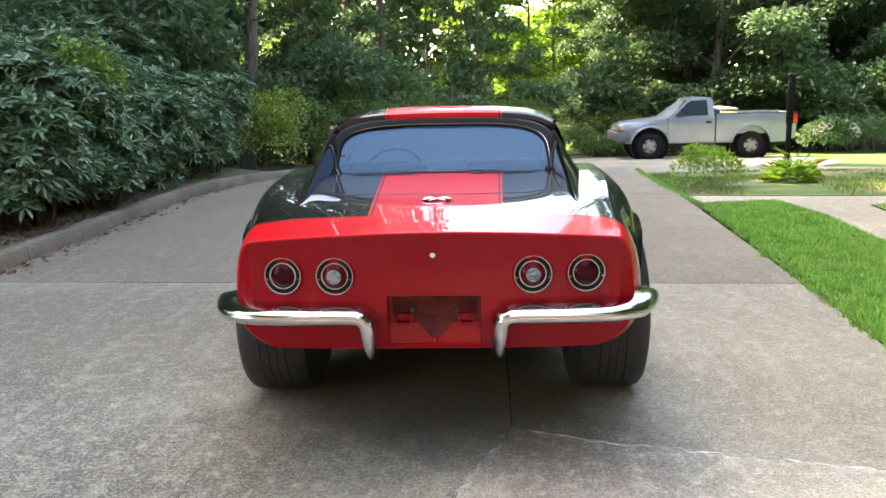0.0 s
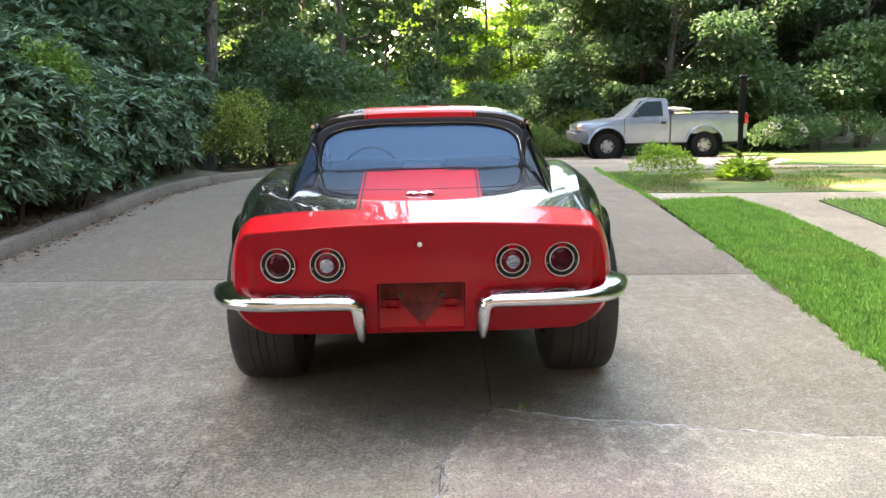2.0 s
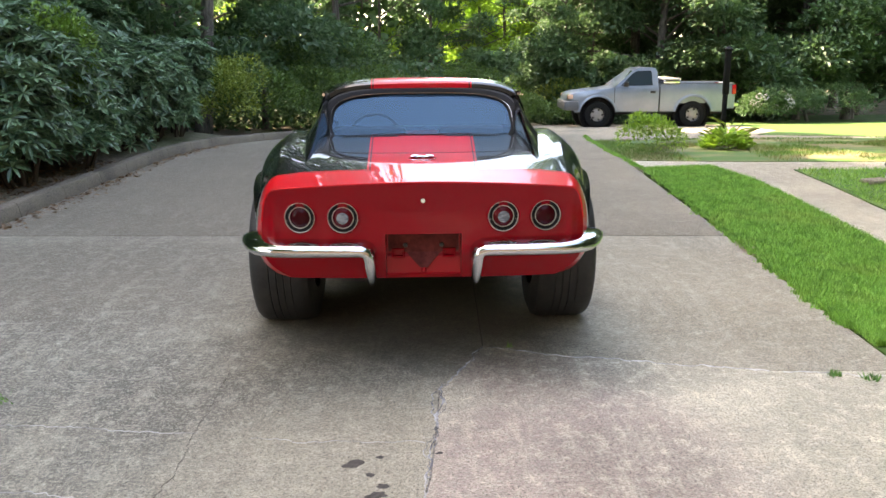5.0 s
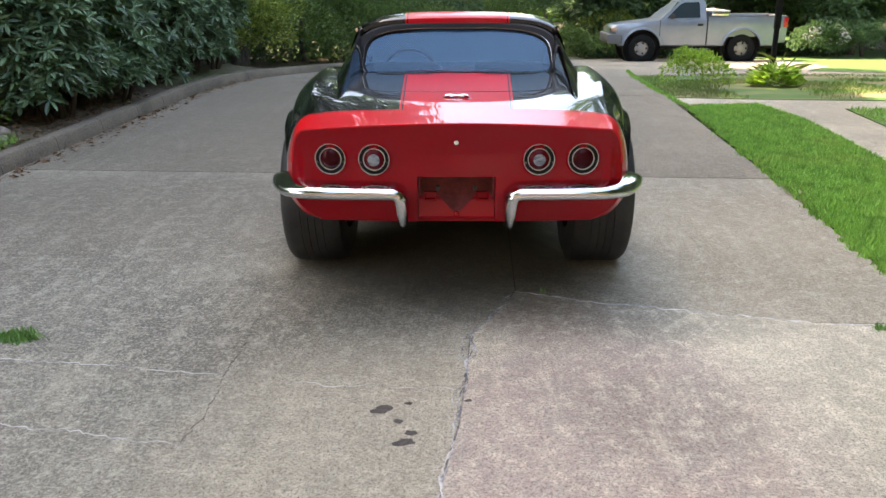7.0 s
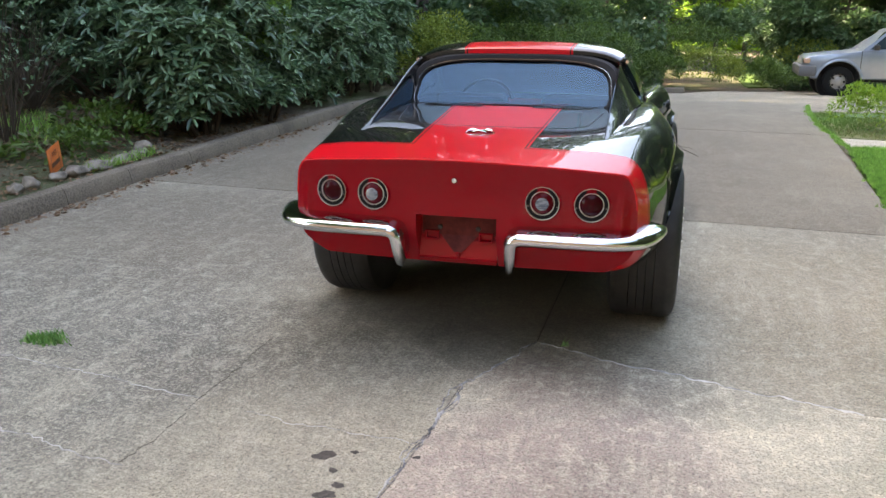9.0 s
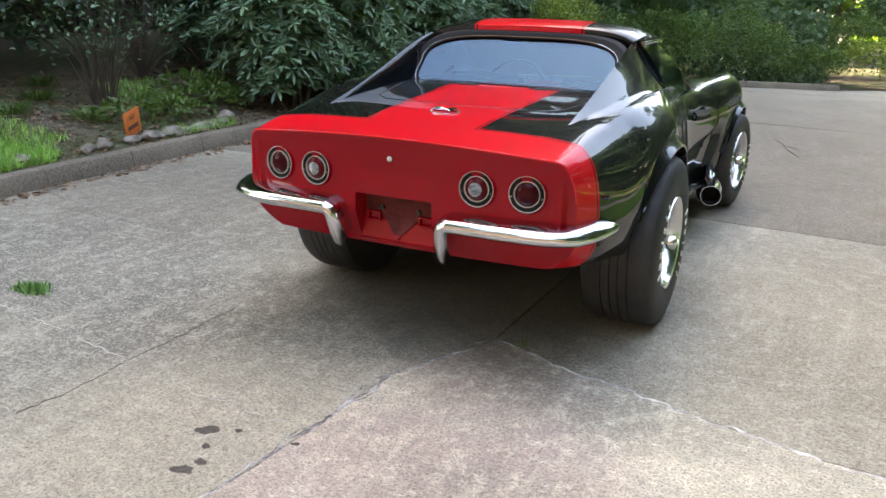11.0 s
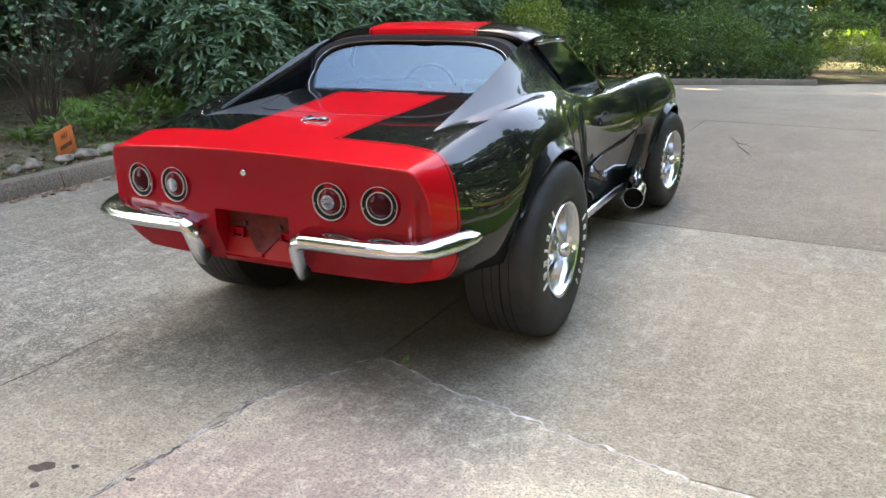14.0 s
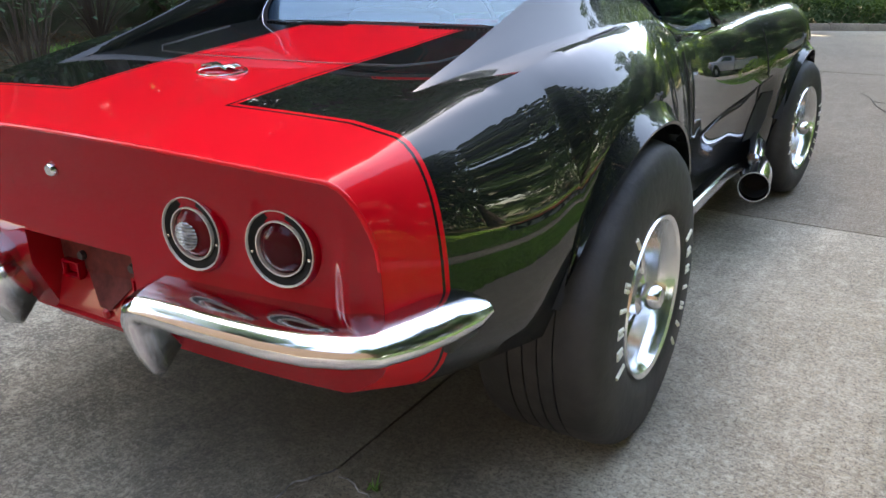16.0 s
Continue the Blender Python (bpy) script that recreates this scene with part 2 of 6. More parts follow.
def half_section(y):
    """Half of the body's cross-section at y, from the middle of the deck to the lower edge."""
    zc, xp, zp = curve(y, Z_MID), curve(y, X_PEAK), curve(y, Z_PEAK)
    xw, zw, xb, zb = curve(y, X_WIDE), curve(y, Z_WIDE), curve(y, X_LOW), low_edge(y)
    sharp = min(1.0, y / 0.35)
    out = []
    for k in range(13):
        s = k / 12
        hump = s ** 2 if y < 0.2 else s ** (2 + 3 * min(1, (y - 0.2) / 0.5))
        out.append((xp * s, zc + (zp - zc) * hump))
    zw = max(zw, zb + 0.01)
    for k in range(1, 11):
        a = math.pi / 2 * k / 10
        e = 0.80 + 0.20 * sharp
        crest = 0.6 * max(0.0, min(1.0, (y - 0.08) / 0.4)) * max(0.0, min(1.0, (1.8 - y) / 0.5))
        drop = (1 - crest) * (1 - math.cos(a) ** e) + crest * (k / 10) ** 1.1
        out.append((xp + (xw - xp) * math.sin(a) ** e, zp - (zp - zw) * drop))
    full = curve(y, SILL)
    waist = 0.018 if 1.55 < y < 3.05 else 0.0
    shelf = 0.030 * max(0.0, min(1.0, (y - 1.80) / 0.18)) * max(0.0, min(1.0, (3.02 - y) / 0.12))
    for k in range(1, 13):
        u = (k / 12) ** 1.5
        z = zw + (zb - zw) * u
        v = min(1.0, (zw - z) / max(zw - full, 0.05))
        out.append((xw - (xw - xb) * v ** (1.6 if y > 0.45 else 3.0) - waist * math.sin(math.pi * v) - shelf * min(1.0, (zw - z) / 0.035) * (1 - 0.5 * v), z))
    return out


car = root("sports_car", "black classic sports coupe with red tail and stripe on driveway", "car", CAR_TURN)

stations = sorted({round(v, 4) for v in (*np.linspace(0, 4.55, 92), *np.linspace(0, 0.12, 8),
                   *[h.y + r * math.sin(a) for h, r in ((REAR_HUB, ARCH_R), (FRONT_HUB, ARCH_F)) for a in np.linspace(-math.pi / 2, math.pi / 2, 25)],
                   *[h.y + s * (r + 0.002) for h, r in ((REAR_HUB, ARCH_R), (FRONT_HUB, ARCH_F)) for s in (-1, 1)])})


def tail_y(x, z):
    """How far the tail panel lies forward at x, z: it is a little convex, its top hangs over."""
    ridge = -0.011 * math.exp(-((abs(x) - 0.682) / 0.020) ** 2) * max(0.0, min(1.0, (0.87 - z) / 0.10)) * max(0.0, min(1.0, (z - 0.60) / 0.06))
    return ridge + 0.05 * (abs(x) / 0.74) ** 3 - 0.035 * max(0, (z - 0.80) / 0.14) + 0.05 * max(0, (0.62 - z) / 0.12)


bm = bmesh.new()
rows = []
for y in stations:
    h = half_section(y)
    row = [Vector((-x, y, z)) for x, z in h[::-1]] + [Vector((x, y, z)) for x, z in h[1:]]
    if y < 0.3:
        w = (1 - y / 0.3) ** 1.5
        row = [Vector((p.x, p.y + w * tail_y(p.x, p.z), p.z)) for p in row]
    rows.append(row)
# the front and the body's skin
grid = loft(bm, rows)
bm.faces.new(grid[-1])
part("body_shell", bm, BODY_PAINT, car, "black fibreglass body with red tail")

# tail panel: rings that shrink to the middle line, with the plate recess left open
REC = (0.174, 0.482, 0.700)          # half width, bottom, top of the recess


def tail_panel():
    bm = bmesh.new()
    h = half_section(0.0)
    # columns across; each runs from the lower edge to the upper edge of the outline
    outline = [(px, pz) for px, pz in h]
    zmax = lambda x: float(np.interp(x, [p[0] for p in outline[:23]], [p[1] for p in outline[:23]]))
    lowx = [p[0] for p in outline[22:]][::-1]
    lowz = [p[1] for p in outline[22:]][::-1]
    zmin = lambda x: float(np.interp(x, lowx, lowz)) if x > lowx[0] else 0.478
    xs = sorted({round(v, 4) for v in (*np.linspace(0, 0.735, 42), *np.linspace(0.63, 0.735, 27), *[p[0] for p in outline], REC[0])})
    xs = [-v for v in xs[:0:-1]] + xs
    cols = []
    for x in xs:
        a, b = zmin(abs(x)), zmax(abs(x))
        zs = [a + (b - a) * k / 16 for k in range(17)]
        if abs(x) <= REC[0] + 1e-6:
            zs = [REC[2] + (b - REC[2]) * k / 16 for k in range(17)]
        cols.append([(x, tail_y(x, z) - 0.001, z) for z in zs])
    inner = [c for c in cols if abs(c[0][0]) <= REC[0] + 1e-6]
    loft(bm, inner)
    for sgn in (-1, 1):
        side = [c for c in cols if sgn * c[0][0] >= REC[0] - 1e-6]
        side = [[(x, y, z) for x, y, z in c] for c in side]
        # the column at the recess needs the full height as well
        edge = [(sgn * REC[0], tail_y(REC[0], z) - 0.001, z) for z in [0.478 + (zmax(REC[0]) - 0.478) * k / 16 for k in range(17)]]
        side = [c for c in side if abs(abs(c[0][0]) - REC[0]) > 1e-5]
        side = [edge] + side if sgn > 0 else side + [edge]
        loft(bm, side)
    return bm


part("tail_panel", tail_panel(), SHADED_RED, car, "glossy red tail panel")
# rolled lip along the top of the tail panel
edge = half_section(0.0)[:21]
edge = [(-x, z) for x, z in edge[:0:-1]] + edge
bm = bmesh.new()
tube(bm, [(x * 0.999, tail_y(x, z) + 0.001, z - 0.001) for x, z in edge], 0.0045, 10)
part("tail_lip", bm, BODY_PAINT, car, "rolled red lip")

RED_SATIN = shader("red_satin", (0.27, 0.003, 0.007), 0.35, 0, 0.3, 0.2)
# plate recess: floor, sides, bracket, bolts
bm = bmesh.new()
w, z0, z1 = REC
back = 0.075
for sgn in (-1, 1):
    loft(bm, [[(sgn * w, tail_y(w, z) - 0.001, z), (sgn * w * 0.985, back + 0.002, z)] for z in np.linspace(z0 - 0.004, z1, 12)])
loft(bm, [[(x, tail_y(x, z1) - 0.001, z1), (x * 0.985, back + 0.002, z1)] for x in np.linspace(-w, w, 9)])
zs = [z1, 0.592, 0.580, z0 + 0.026, z0 + 0.022, z0]
ys = [back, back, back - 0.010, 0.040, 0.030, tail_y(0, z0) - 0.010]
loft(bm, [[(-w * 0.985, y, z) for z, y in zip(zs, ys)], [(w * 0.985, y, z) for z, y in zip(zs, ys)]])
part("plate_recess", bm, RED_SATIN, car, "glossy red plate recess", smooth=False)
bm = bmesh.new()
tube(bm, [(x, tail_y(x, z0) - 0.008 + 0.014 * (abs(x) > 0.165), z0 + 0.006 + (0.012 if abs(x) > 0.165 else 0)) for x in np.linspace(-0.172, 0.172, 25)], 0.006, 8)
part("recess_lip", bm, RED_SATIN, car)
RED_DULL = shader("dusty_red_primer", (0.105, 0.024, 0.022), 0.6, spec=0.1)
wire(RED_DULL, blend(RED_DULL, grain(RED_DULL, 25, 5, 0.7), (0.062, 0.011, 0.010), (0.125, 0.026, 0.023)), base(RED_DULL))
bm = bmesh.new()
vs = [bm.verts.new((x, back - 0.006 - 0.42 * max(0.0, 0.600 - z), z)) for x, z in ((-0.163, 0.697), (0.163, 0.697), (0.163, 0.606), (0.082, 0.600), (0.018, 0.532), (-0.018, 0.532), (-0.082, 0.600), (-0.163, 0.606))]
bmesh.ops.extrude_face_region(bm, geom=[bm.faces.new(vs)])
bmesh.ops.translate(bm, verts=[v for v in bm.verts][8:], vec=(0, 0.004, 0))
part("plate_bracket", bm, RED_DULL, car, "dull red plate bracket", smooth=False)
for x in (-0.105, 0.105):
    bm = bmesh.new()
    for a, b, c, e in ((-0.030, 0.577, 0.030, 0.584), (-0.030, 0.612, 0.030, 0.618), (-0.030, 0.580, -0.023, 0.616), (0.023, 0.580, 0.030, 0.616)):
        box(bm, (x * 1.13 + a, 0.050, b), (x * 1.13 + c, back - 0.004, e), 0.002)
    box(bm, (x * 1.13 - 0.021, 0.062, 0.587), (x * 1.13 + 0.021, back - 0.004, 0.610), 0.002)
    part("bracket_clip", bm, SHADED_RED, car)
    bm = bmesh.new()
    lathe(bm, [(0.0, 0), (0.009, 0), (0.011, 0.006), (0.011, 0.01)], 12, pose(x * 0.80, back - 0.018, 0.634) @ pose(0, 0, 0, 0, 0, 90))
    part("bolt", bm, BLACK_TRIM, car)
bm = bmesh.new()
lathe(bm, [(0.0, 0), (0.008, 0.001), (0.013, 0.008)], 12, pose(0, 0.033, 0.520) @ pose(0, 0, 0, 0, 0, 90))
part("bolt", bm, RED_SATIN, car)

# bonnet lock on the tail
bm = bmesh.new()
lathe(bm, [(0.0, 0), (0.010, 0.0), (0.0135, 0.004), (0.0145, 0.012)], 20, pose(0, tail_y(0, 0.858) - 0.013, 0.858) @ pose(0, 0, 0, 0, 0, 90))
part("trunk_lock", bm, CHROME, car, "round chrome lock")

# tail lamps
FINE_RING = shader("lamp_ring", (0.52, 0.47, 0.42), 0.35, 0.35)
LAMP_BLACK = shader("matt_black_band", (0.006, 0.006, 0.006), 0.7, spec=0.15)


def tail_lamp(x, z, clear):
    y = tail_y(x, z)
    tilt = math.degrees(0.15 * (x / 0.74) ** 2) * (1 if x > 0 else -1) * 1.2
    m = pose(x, y, z, 0, 0, 90 + tilt)
    R = 0.070
    bm = bmesh.new()
    lathe(bm, [(R + 0.006, 0.012), (R + 0.006, -0.004), (R + 0.001, -0.012), (R - 0.003, -0.012), (R - 0.004, 0.0)], 40, m)
    lamp = part("tail_lamp", bm, SHADED_RED, car)
    bm = bmesh.new()
    lathe(bm, [(R - 0.0004, -0.010), (R - 0.0008, -0.0145), (R - 0.0022, -0.0145), (R - 0.005, -0.008)], 40, m)
    part("bezel", bm, FINE_RING, lamp, "thin bright ring")
    bm = bmesh.new()
    lathe(bm, [(R - 0.0045, -0.011), (0.056, -0.009), (0.049, -0.005)], 40, m)
    part("dark_band", bm, LAMP_BLACK, lamp)
    bm = bmesh.new()
    lathe(bm, [(0.0500, -0.003), (0.0497, -0.0125), (0.0474, -0.0125), (0.0460, -0.004)], 36, m)
    part("inner_ring", bm, FINE_RING, lamp, "thin bright ring")
    bm = bmesh.new()
    lathe(bm, [(0.0455, -0.006), (0.036, -0.016), (0.024, -0.021), (0.012, -0.023), (0.0, -0.0235)], 36, m)
    part("lens", bm, AMBER_RED if clear else RED_LENS, lamp, "dark red lens")
    if clear:
        bm = bmesh.new()
        rows = []
        for k in range(55):
            zz = -0.0265 + 0.053 * k / 54
            half = math.sqrt(max(0.0267 ** 2 - zz * zz, 1e-6))
            rib = 0.0018 * abs(math.sin(math.pi * 9 * k / 54))
            rows.append([m @ Vector((-0.0225 - rib - 0.004 * (1 - u * u), half * u, zz)) for u in np.linspace(-1, 1, 9)])
        loft(bm, rows)
        part("reversing_lens", bm, CLEAR_LENS, lamp, "ribbed clear lens")
    for s in (-1, 1):
        bm = bmesh.new()
        lathe(bm, [(0.0, -0.013), (0.003, -0.012), (0.003, -0.006)], 8, m @ pose(0, s * 0.059, -0.012))
        part("screw", bm, CHROME, lamp)


for x, clear in ((-0.558, False), (-0.363, True), (0.363, True), (0.558, False)):
    tail_lamp(x, 0.779, clear)

# emblem on the deck: chrome crossed flags on a lid
bm = bmesh.new()
pts = [(0.062 * math.cos(a), 0.455 + 0.043 * math.sin(a)) for a in [2 * math.pi * k / 32 for k in range(32)]]
loft(bm, [[(x, y, curve(y, Z_MID) + 0.0015) for x, y in pts], [(x * 0.94, 0.455 + (y - 0.455) * 0.94, curve(y, Z_MID) + 0.005) for x, y in pts]], closed=True)
loft(bm, [[(x * 0.94, 0.455 + (y - 0.455) * 0.94, curve(y, Z_MID) + 0.005) for x, y in pts], [(0, 0.455, 0.991)] * 32], closed=True)
part("fuel_lid", bm, SHADED_RED, car)
bm = bmesh.new()
for s in (-1, 1):
    tube(bm, [(-s * 0.035, 0.436, 0.992), (s * 0.006, 0.456, 0.997), (s * 0.04, 0.468, 0.997)], [0.003, 0.004, 0.003], 8)
    for r in range(3):
        tube(bm, [(s * 0.012, 0.450 + 0.009 * r, 0.996), (s * 0.034, 0.452 + 0.009 * r, 0.999), (s * 0.056, 0.447 + 0.009 * r, 0.996)], [0.004, 0.0055, 0.004], 8)
part("emblem", bm, CHROME, car, "chrome crossed-flag emblem")
bm = bmesh.new()
tube(bm, [(0.068 * math.cos(a), 0.455 + 0.049 * math.sin(a), curve(0.455 + 0.049 * math.sin(a), Z_MID) + 0.0015) for a in np.linspace(0, 2 * math.pi, 41)], 0.0019, 6, False)
part("lid_ring", bm, ALLOY, car, "thin bright oval ring")


def deck_z(x, y):
    h = half_section(y)
    return float(np.interp(abs(x), [p[0] for p in h[:13]], [p[1] for p in h[:13]]))


# vents aft of the rear window
for s in (-1, 1):
    bm = bmesh.new()
    y0, y1 = 1.10, 1.135
    loft(bm, [[(s * x, y, deck_z(x, y) + 0.0025) for x in np.linspace(0.14, 0.45, 12)] for y in (y0, y1)])
    vent = part("deck_vent", bm, BLACK_TRIM, car, "black slotted vent", smooth=False)
    for k in range(22):
        x = 0.145 + 0.305 * k / 21
        bm = bmesh.new()
        box(bm, (s * x - 0.003, y0, deck_z(x, y0)), (s * x + 0.003, y1, deck_z(x, y0) + 0.006))
        part("vent_bar", bm, BLACK_PAINT, vent, smooth=False)

# hatch seam across the deck and pressed line
bm = bmesh.new()
for s in (-1, 1):
    tube(bm, [(s * x, y, deck_z(x, y) + 0.0005) for x, y in ((0.0, 0.60), (0.2, 0.605), (0.40, 0.62), (0.47, 0.68), (0.50, 0.85), (0.52, 1.0))], 0.0018, 6)
part("lid_seam", bm, BLACK_TRIM, car)

# roof and sail panels
ROOF_Z = [(1.38, 1.318), (1.48, 1.338), (1.62, 1.350), (1.75, 1.342), (1.88, 1.312)]
ROOF_X = [(1.38, 0.566), (1.6, 0.580), (1.88, 0.582)]


def roof_row(y, lift=0.0):
    zr, xr = curve(y, ROOF_Z), curve(y, ROOF_X)
    row = []
    for k in range(-12, 13):
        s = k / 12
        row.append((xr * s, y, zr - 0.018 * s * s - 0.045 * abs(s) ** 7 + lift))
    return row


bm = bmesh.new()
ys = np.linspace(1.43, 1.87, 14)
top_rows = [roof_row(y) for y in ys]
edge = [[(x, 1.416, z - 0.010) for x, y, z in top_rows[0]], [(x, 1.418, z - 0.036) for x, y, z in top_rows[0]], [(x * 0.99, 1.45, z - 0.052) for x, y, z in top_rows[0]]][::-1]
under = [[(x, y, z - 0.05) for x, y, z in r] for r in top_rows[1:]]
loft(bm, under[::-1] + edge + top_rows)
part("roof_panel", bm, ROOF_PAINT, car, "black roof with red centre stripe")

SAIL_TOP = [(0.385, 0.975), (0.62, 1.035), (0.92, 1.125), (1.15, 1.200), (1.32, 1.248), (1.45, 1.268), (1.65, 1.268), (1.82, 1.262)]
SAIL_X = [(0.385, 0.572), (0.62, 0.570), (0.92, 0.572), (1.15, 0.574), (1.32, 0.570), (1.45, 0.568), (1.65, 0.578), (1.82, 0.582)]
SAIL_IN = [(0.385, 0.560), (0.7, 0.555), (1.0, 0.545), (1.4, 0.53), (1.82, 0.52)]
SAIL_OUT = [(0.385, 0.585), (0.6, 0.615), (0.85, 0.65), (1.1, 0.680), (1.4, 0.692), (1.78, 0.695)]
for s in (-1, 1):
    bm = bmesh.new()
    rows = []
    for y in np.linspace(0.385, 1.80, 44):
        xr, zr, xi, xo = curve(y, SAIL_X), curve(y, SAIL_TOP), curve(y, SAIL_IN), curve(y, SAIL_OUT)
        zi, zo = deck_z(xi, y) - 0.01, deck_z(min(xo, curve(y, X_PEAK)), y) - 0.012
        row = [(s * xi, y, zi), (s * (xi + 0.25 * (xr - xi)), y, zi + 0.5 * (zr - zi)), (s * (xr - 0.008), y, zr - 0.012), (s * xr, y, zr)]
        for k in range(1, 7):
            u = k / 6
            row.append((s * (xr + (xo - xr) * (0.35 * u + 0.65 * u * u) + 0.012 * math.sin(math.pi * u)), y, zr + (zo - zr) * u))
        # the front edge slopes along the side window
        rows.append([(px, min(py, 1.445 + max(0.0, 1.25 - pz) * 1.03), pz) for px, py, pz in row])
    if s > 0:
        rows = [r[::-1] for r in rows]
    loft(bm, rows)
    part("sail_panel", bm, BLACK_PAINT, car, "glossy black sail panel")

# rear window: sloping glass with a black surround
def window_y(x, z):
    return 1.20 + 0.85 * (z - 1.03) - 0.035 * (x / 0.5) ** 2


def glass_half(z, w=0.535, z0=1.035, z1=1.252):
    """Half the width of the rear glass at a height; its upper corners are well rounded."""
    u = (z - z0) / (z1 - z0)
    up = max(0.0, (u - 0.40) / 0.60)
    dn = max(0.0, (0.22 - u) / 0.22)
    return w * (1 - 0.05 * u) * (1 - up ** 3.2) ** 0.26 * (1 - 0.05 * dn ** 2)


bm = bmesh.new()
levels = [1.035 + 0.217 * math.sin(math.pi / 2 * k / 24) for k in range(24)] + [1.2518]
loft(bm, [[(glass_half(z) * u, window_y(glass_half(z) * u, z), z) for u in np.linspace(-1, 1, 41)] for z in levels])
pane("rear_window", bm, GLASS, car, (0, -1, 0.6), "tinted sloping rear window with sky blue in its gloss")
GASKET = shader("matt_black_gasket", (0.007, 0.007, 0.008), 0.75, spec=0.25)
bm = bmesh.new()
inner = [(-glass_half(z) * 0.995, z) for z in levels] + [(glass_half(z) * 0.995, z) for z in levels[::-1]]
rim_row = lambda grow, lift, dy: [(x * (1 + grow) + math.copysign(lift, x), window_y(x, z) + dy, 1.14 + (z - 1.14) * (1 + 2.2 * grow) + (lift if z > 1.14 else -lift * 0.4)) for x, z in inner]
loft(bm, [rim_row(0, 0, -0.004), rim_row(0.004, 0.006, -0.012), rim_row(0.012, 0.016, -0.012), rim_row(0.03, 0.028, 0.0), rim_row(0.05, 0.03, 0.05)], closed=True)
part("window_surround", bm, GASKET, car, "matt black window surround")
bm = bmesh.new()
edge_line = [(x * 1.012 + math.copysign(0.009, x), window_y(x, z) - 0.013, 1.14 + (z - 1.14) * 1.03 + (0.009 if z > 1.14 else -0.003)) for x, z in inner]
tube(bm, edge_line, 0.0013, 6)
part("window_trim", bm, ALLOY, car, "thin bright window trim")

# windscreen, its frame and the side windows
bm = bmesh.new()
ws = []
for v in np.linspace(0, 1, 8):
    y = 1.86 + 0.80 * v
    half = 0.588 + 0.095 * v
    ws.append([(half * u, y - 0.22 * v * abs(u) ** 2.5 * 1.1 - 0.04 * u * u, 1.290 - 0.335 * v - 0.040 * (1 - v) * abs(u) ** 5) for u in np.linspace(-1, 1, 15)])
loft(bm, ws)
pane("windscreen", bm, GLASS, car, (0, 1, 1))
for s in (-1, 1):
    bm = bmesh.new()
    tube(bm, [(s * ws[0][-1][0], ws[0][-1][1], ws[0][-1][2] + 0.008)] + [(s * (r[-1][0] + 0.006), r[-1][1], r[-1][2]) for r in ws[1:]], 0.017, 8)
    part("windscreen_pillar", bm, BLACK_PAINT, car)
    bm = bmesh.new()
    low = [(s * 0.695, 1.74, 0.955), (s * 0.692, 2.0, 0.940), (s * 0.688, 2.40, 0.935)]
    topp = [(s * 0.598, 1.455, 1.246), (s * 0.606, 1.66, 1.250), (s * 0.600, 1.865, 1.240)]
    loft(bm, [[Vector(a).lerp(Vector(b), k / 6) + Vector((s * 0.02 * math.sin(math.pi * k / 6), 0, 0)) for k in range(7)] for a, b in zip(low, topp)])
    pane("side_window", bm, SIDE_GLASS, car, (s, 0, 0.3))
    bm = bmesh.new()
    tube(bm, [Vector(p) + Vector((s * 0.006, 0, -0.004)) for p in low], 0.011, 8)
    part("window_strip", bm, CHROME, car, "bright window sill strip")
    bm = bmesh.new()
    tube(bm, [Vector(p) + Vector((s * 0.002, 0, 0.006)) for p in topp], 0.010, 8)
    part("roof_drip_rail", bm, CHROME, car, "bright drip rail")
    bm = bmesh.new()
    loft(bm, [[(s * q[0] * 0.985, y, q[2] - 0.004) for q in (roof_row(y)[-1],)] + [(s * 0.598, y, 1.272), (s * 0.604, y, 1.252)] for y in np.linspace(1.44, 1.87, 8)])
    part("roof_side", bm, BLACK_PAINT, car)
    # door seams, handle plate
    def on_side(y, z):
        h = half_section(y)[12:]
        return (s * (float(np.interp(-z, [-p[1] for p in h], [p[0] for p in h])) + 0.0006), y, z)

    for y0, y1 in ((1.64, 1.60), (2.86, 2.93)):
        bm = bmesh.new()
        tube(bm, [on_side(y0 + (y1 - y0) * k / 10, 0.93 - 0.60 * k / 10) for k in range(11)], 0.003, 6)
        part("door_seam", bm, BLACK_TRIM, car)
    # fender vent behind the front wheel: a dark sheet paints the opening's shade
    bm = bmesh.new()
    loft(bm, [[Vector(on_side(y - 0.13 * v, 0.60 - 0.20 * v)) + Vector((s * 0.003, 0, 0)) for y in np.linspace(2.93, 3.085, 5)] for v in np.linspace(0, 1, 6)])
    part("fender_vent", bm, DARK, car, "dark flat patch for the fender vent opening", smooth=False)
    # small bright badge ahead of the rear arch
    bm = bmesh.new()
    q = Vector(on_side(1.545, 0.50))
    box(bm, (q.x - 0.003, q.y - 0.012, q.z - 0.016), (q.x + 0.003, q.y + 0.012, q.z + 0.016), 0.002)
    box(bm, (q.x - 0.0035, q.y - 0.004, q.z - 0.03), (q.x + 0.0035, q.y + 0.004, q.z + 0.012), 0.001)
    part("side_badge", bm, CHROME, car, "small chrome badge")
    # bright sill strip
    bm = bmesh.new()
    rows = []
    for y in np.linspace(1.48, 3.02, 12):
        x0 = curve(y, X_LOW)
        rows.append([(s * (x0 - 0.002), y, 0.318), (s * (x0 + 0.008), y, 0.312), (s * (x0 + 0.010), y, 0.275), (s * (x0 - 0.01), y, 0.262)])
    loft(bm, rows if s < 0 else [r[::-1] for r in rows])
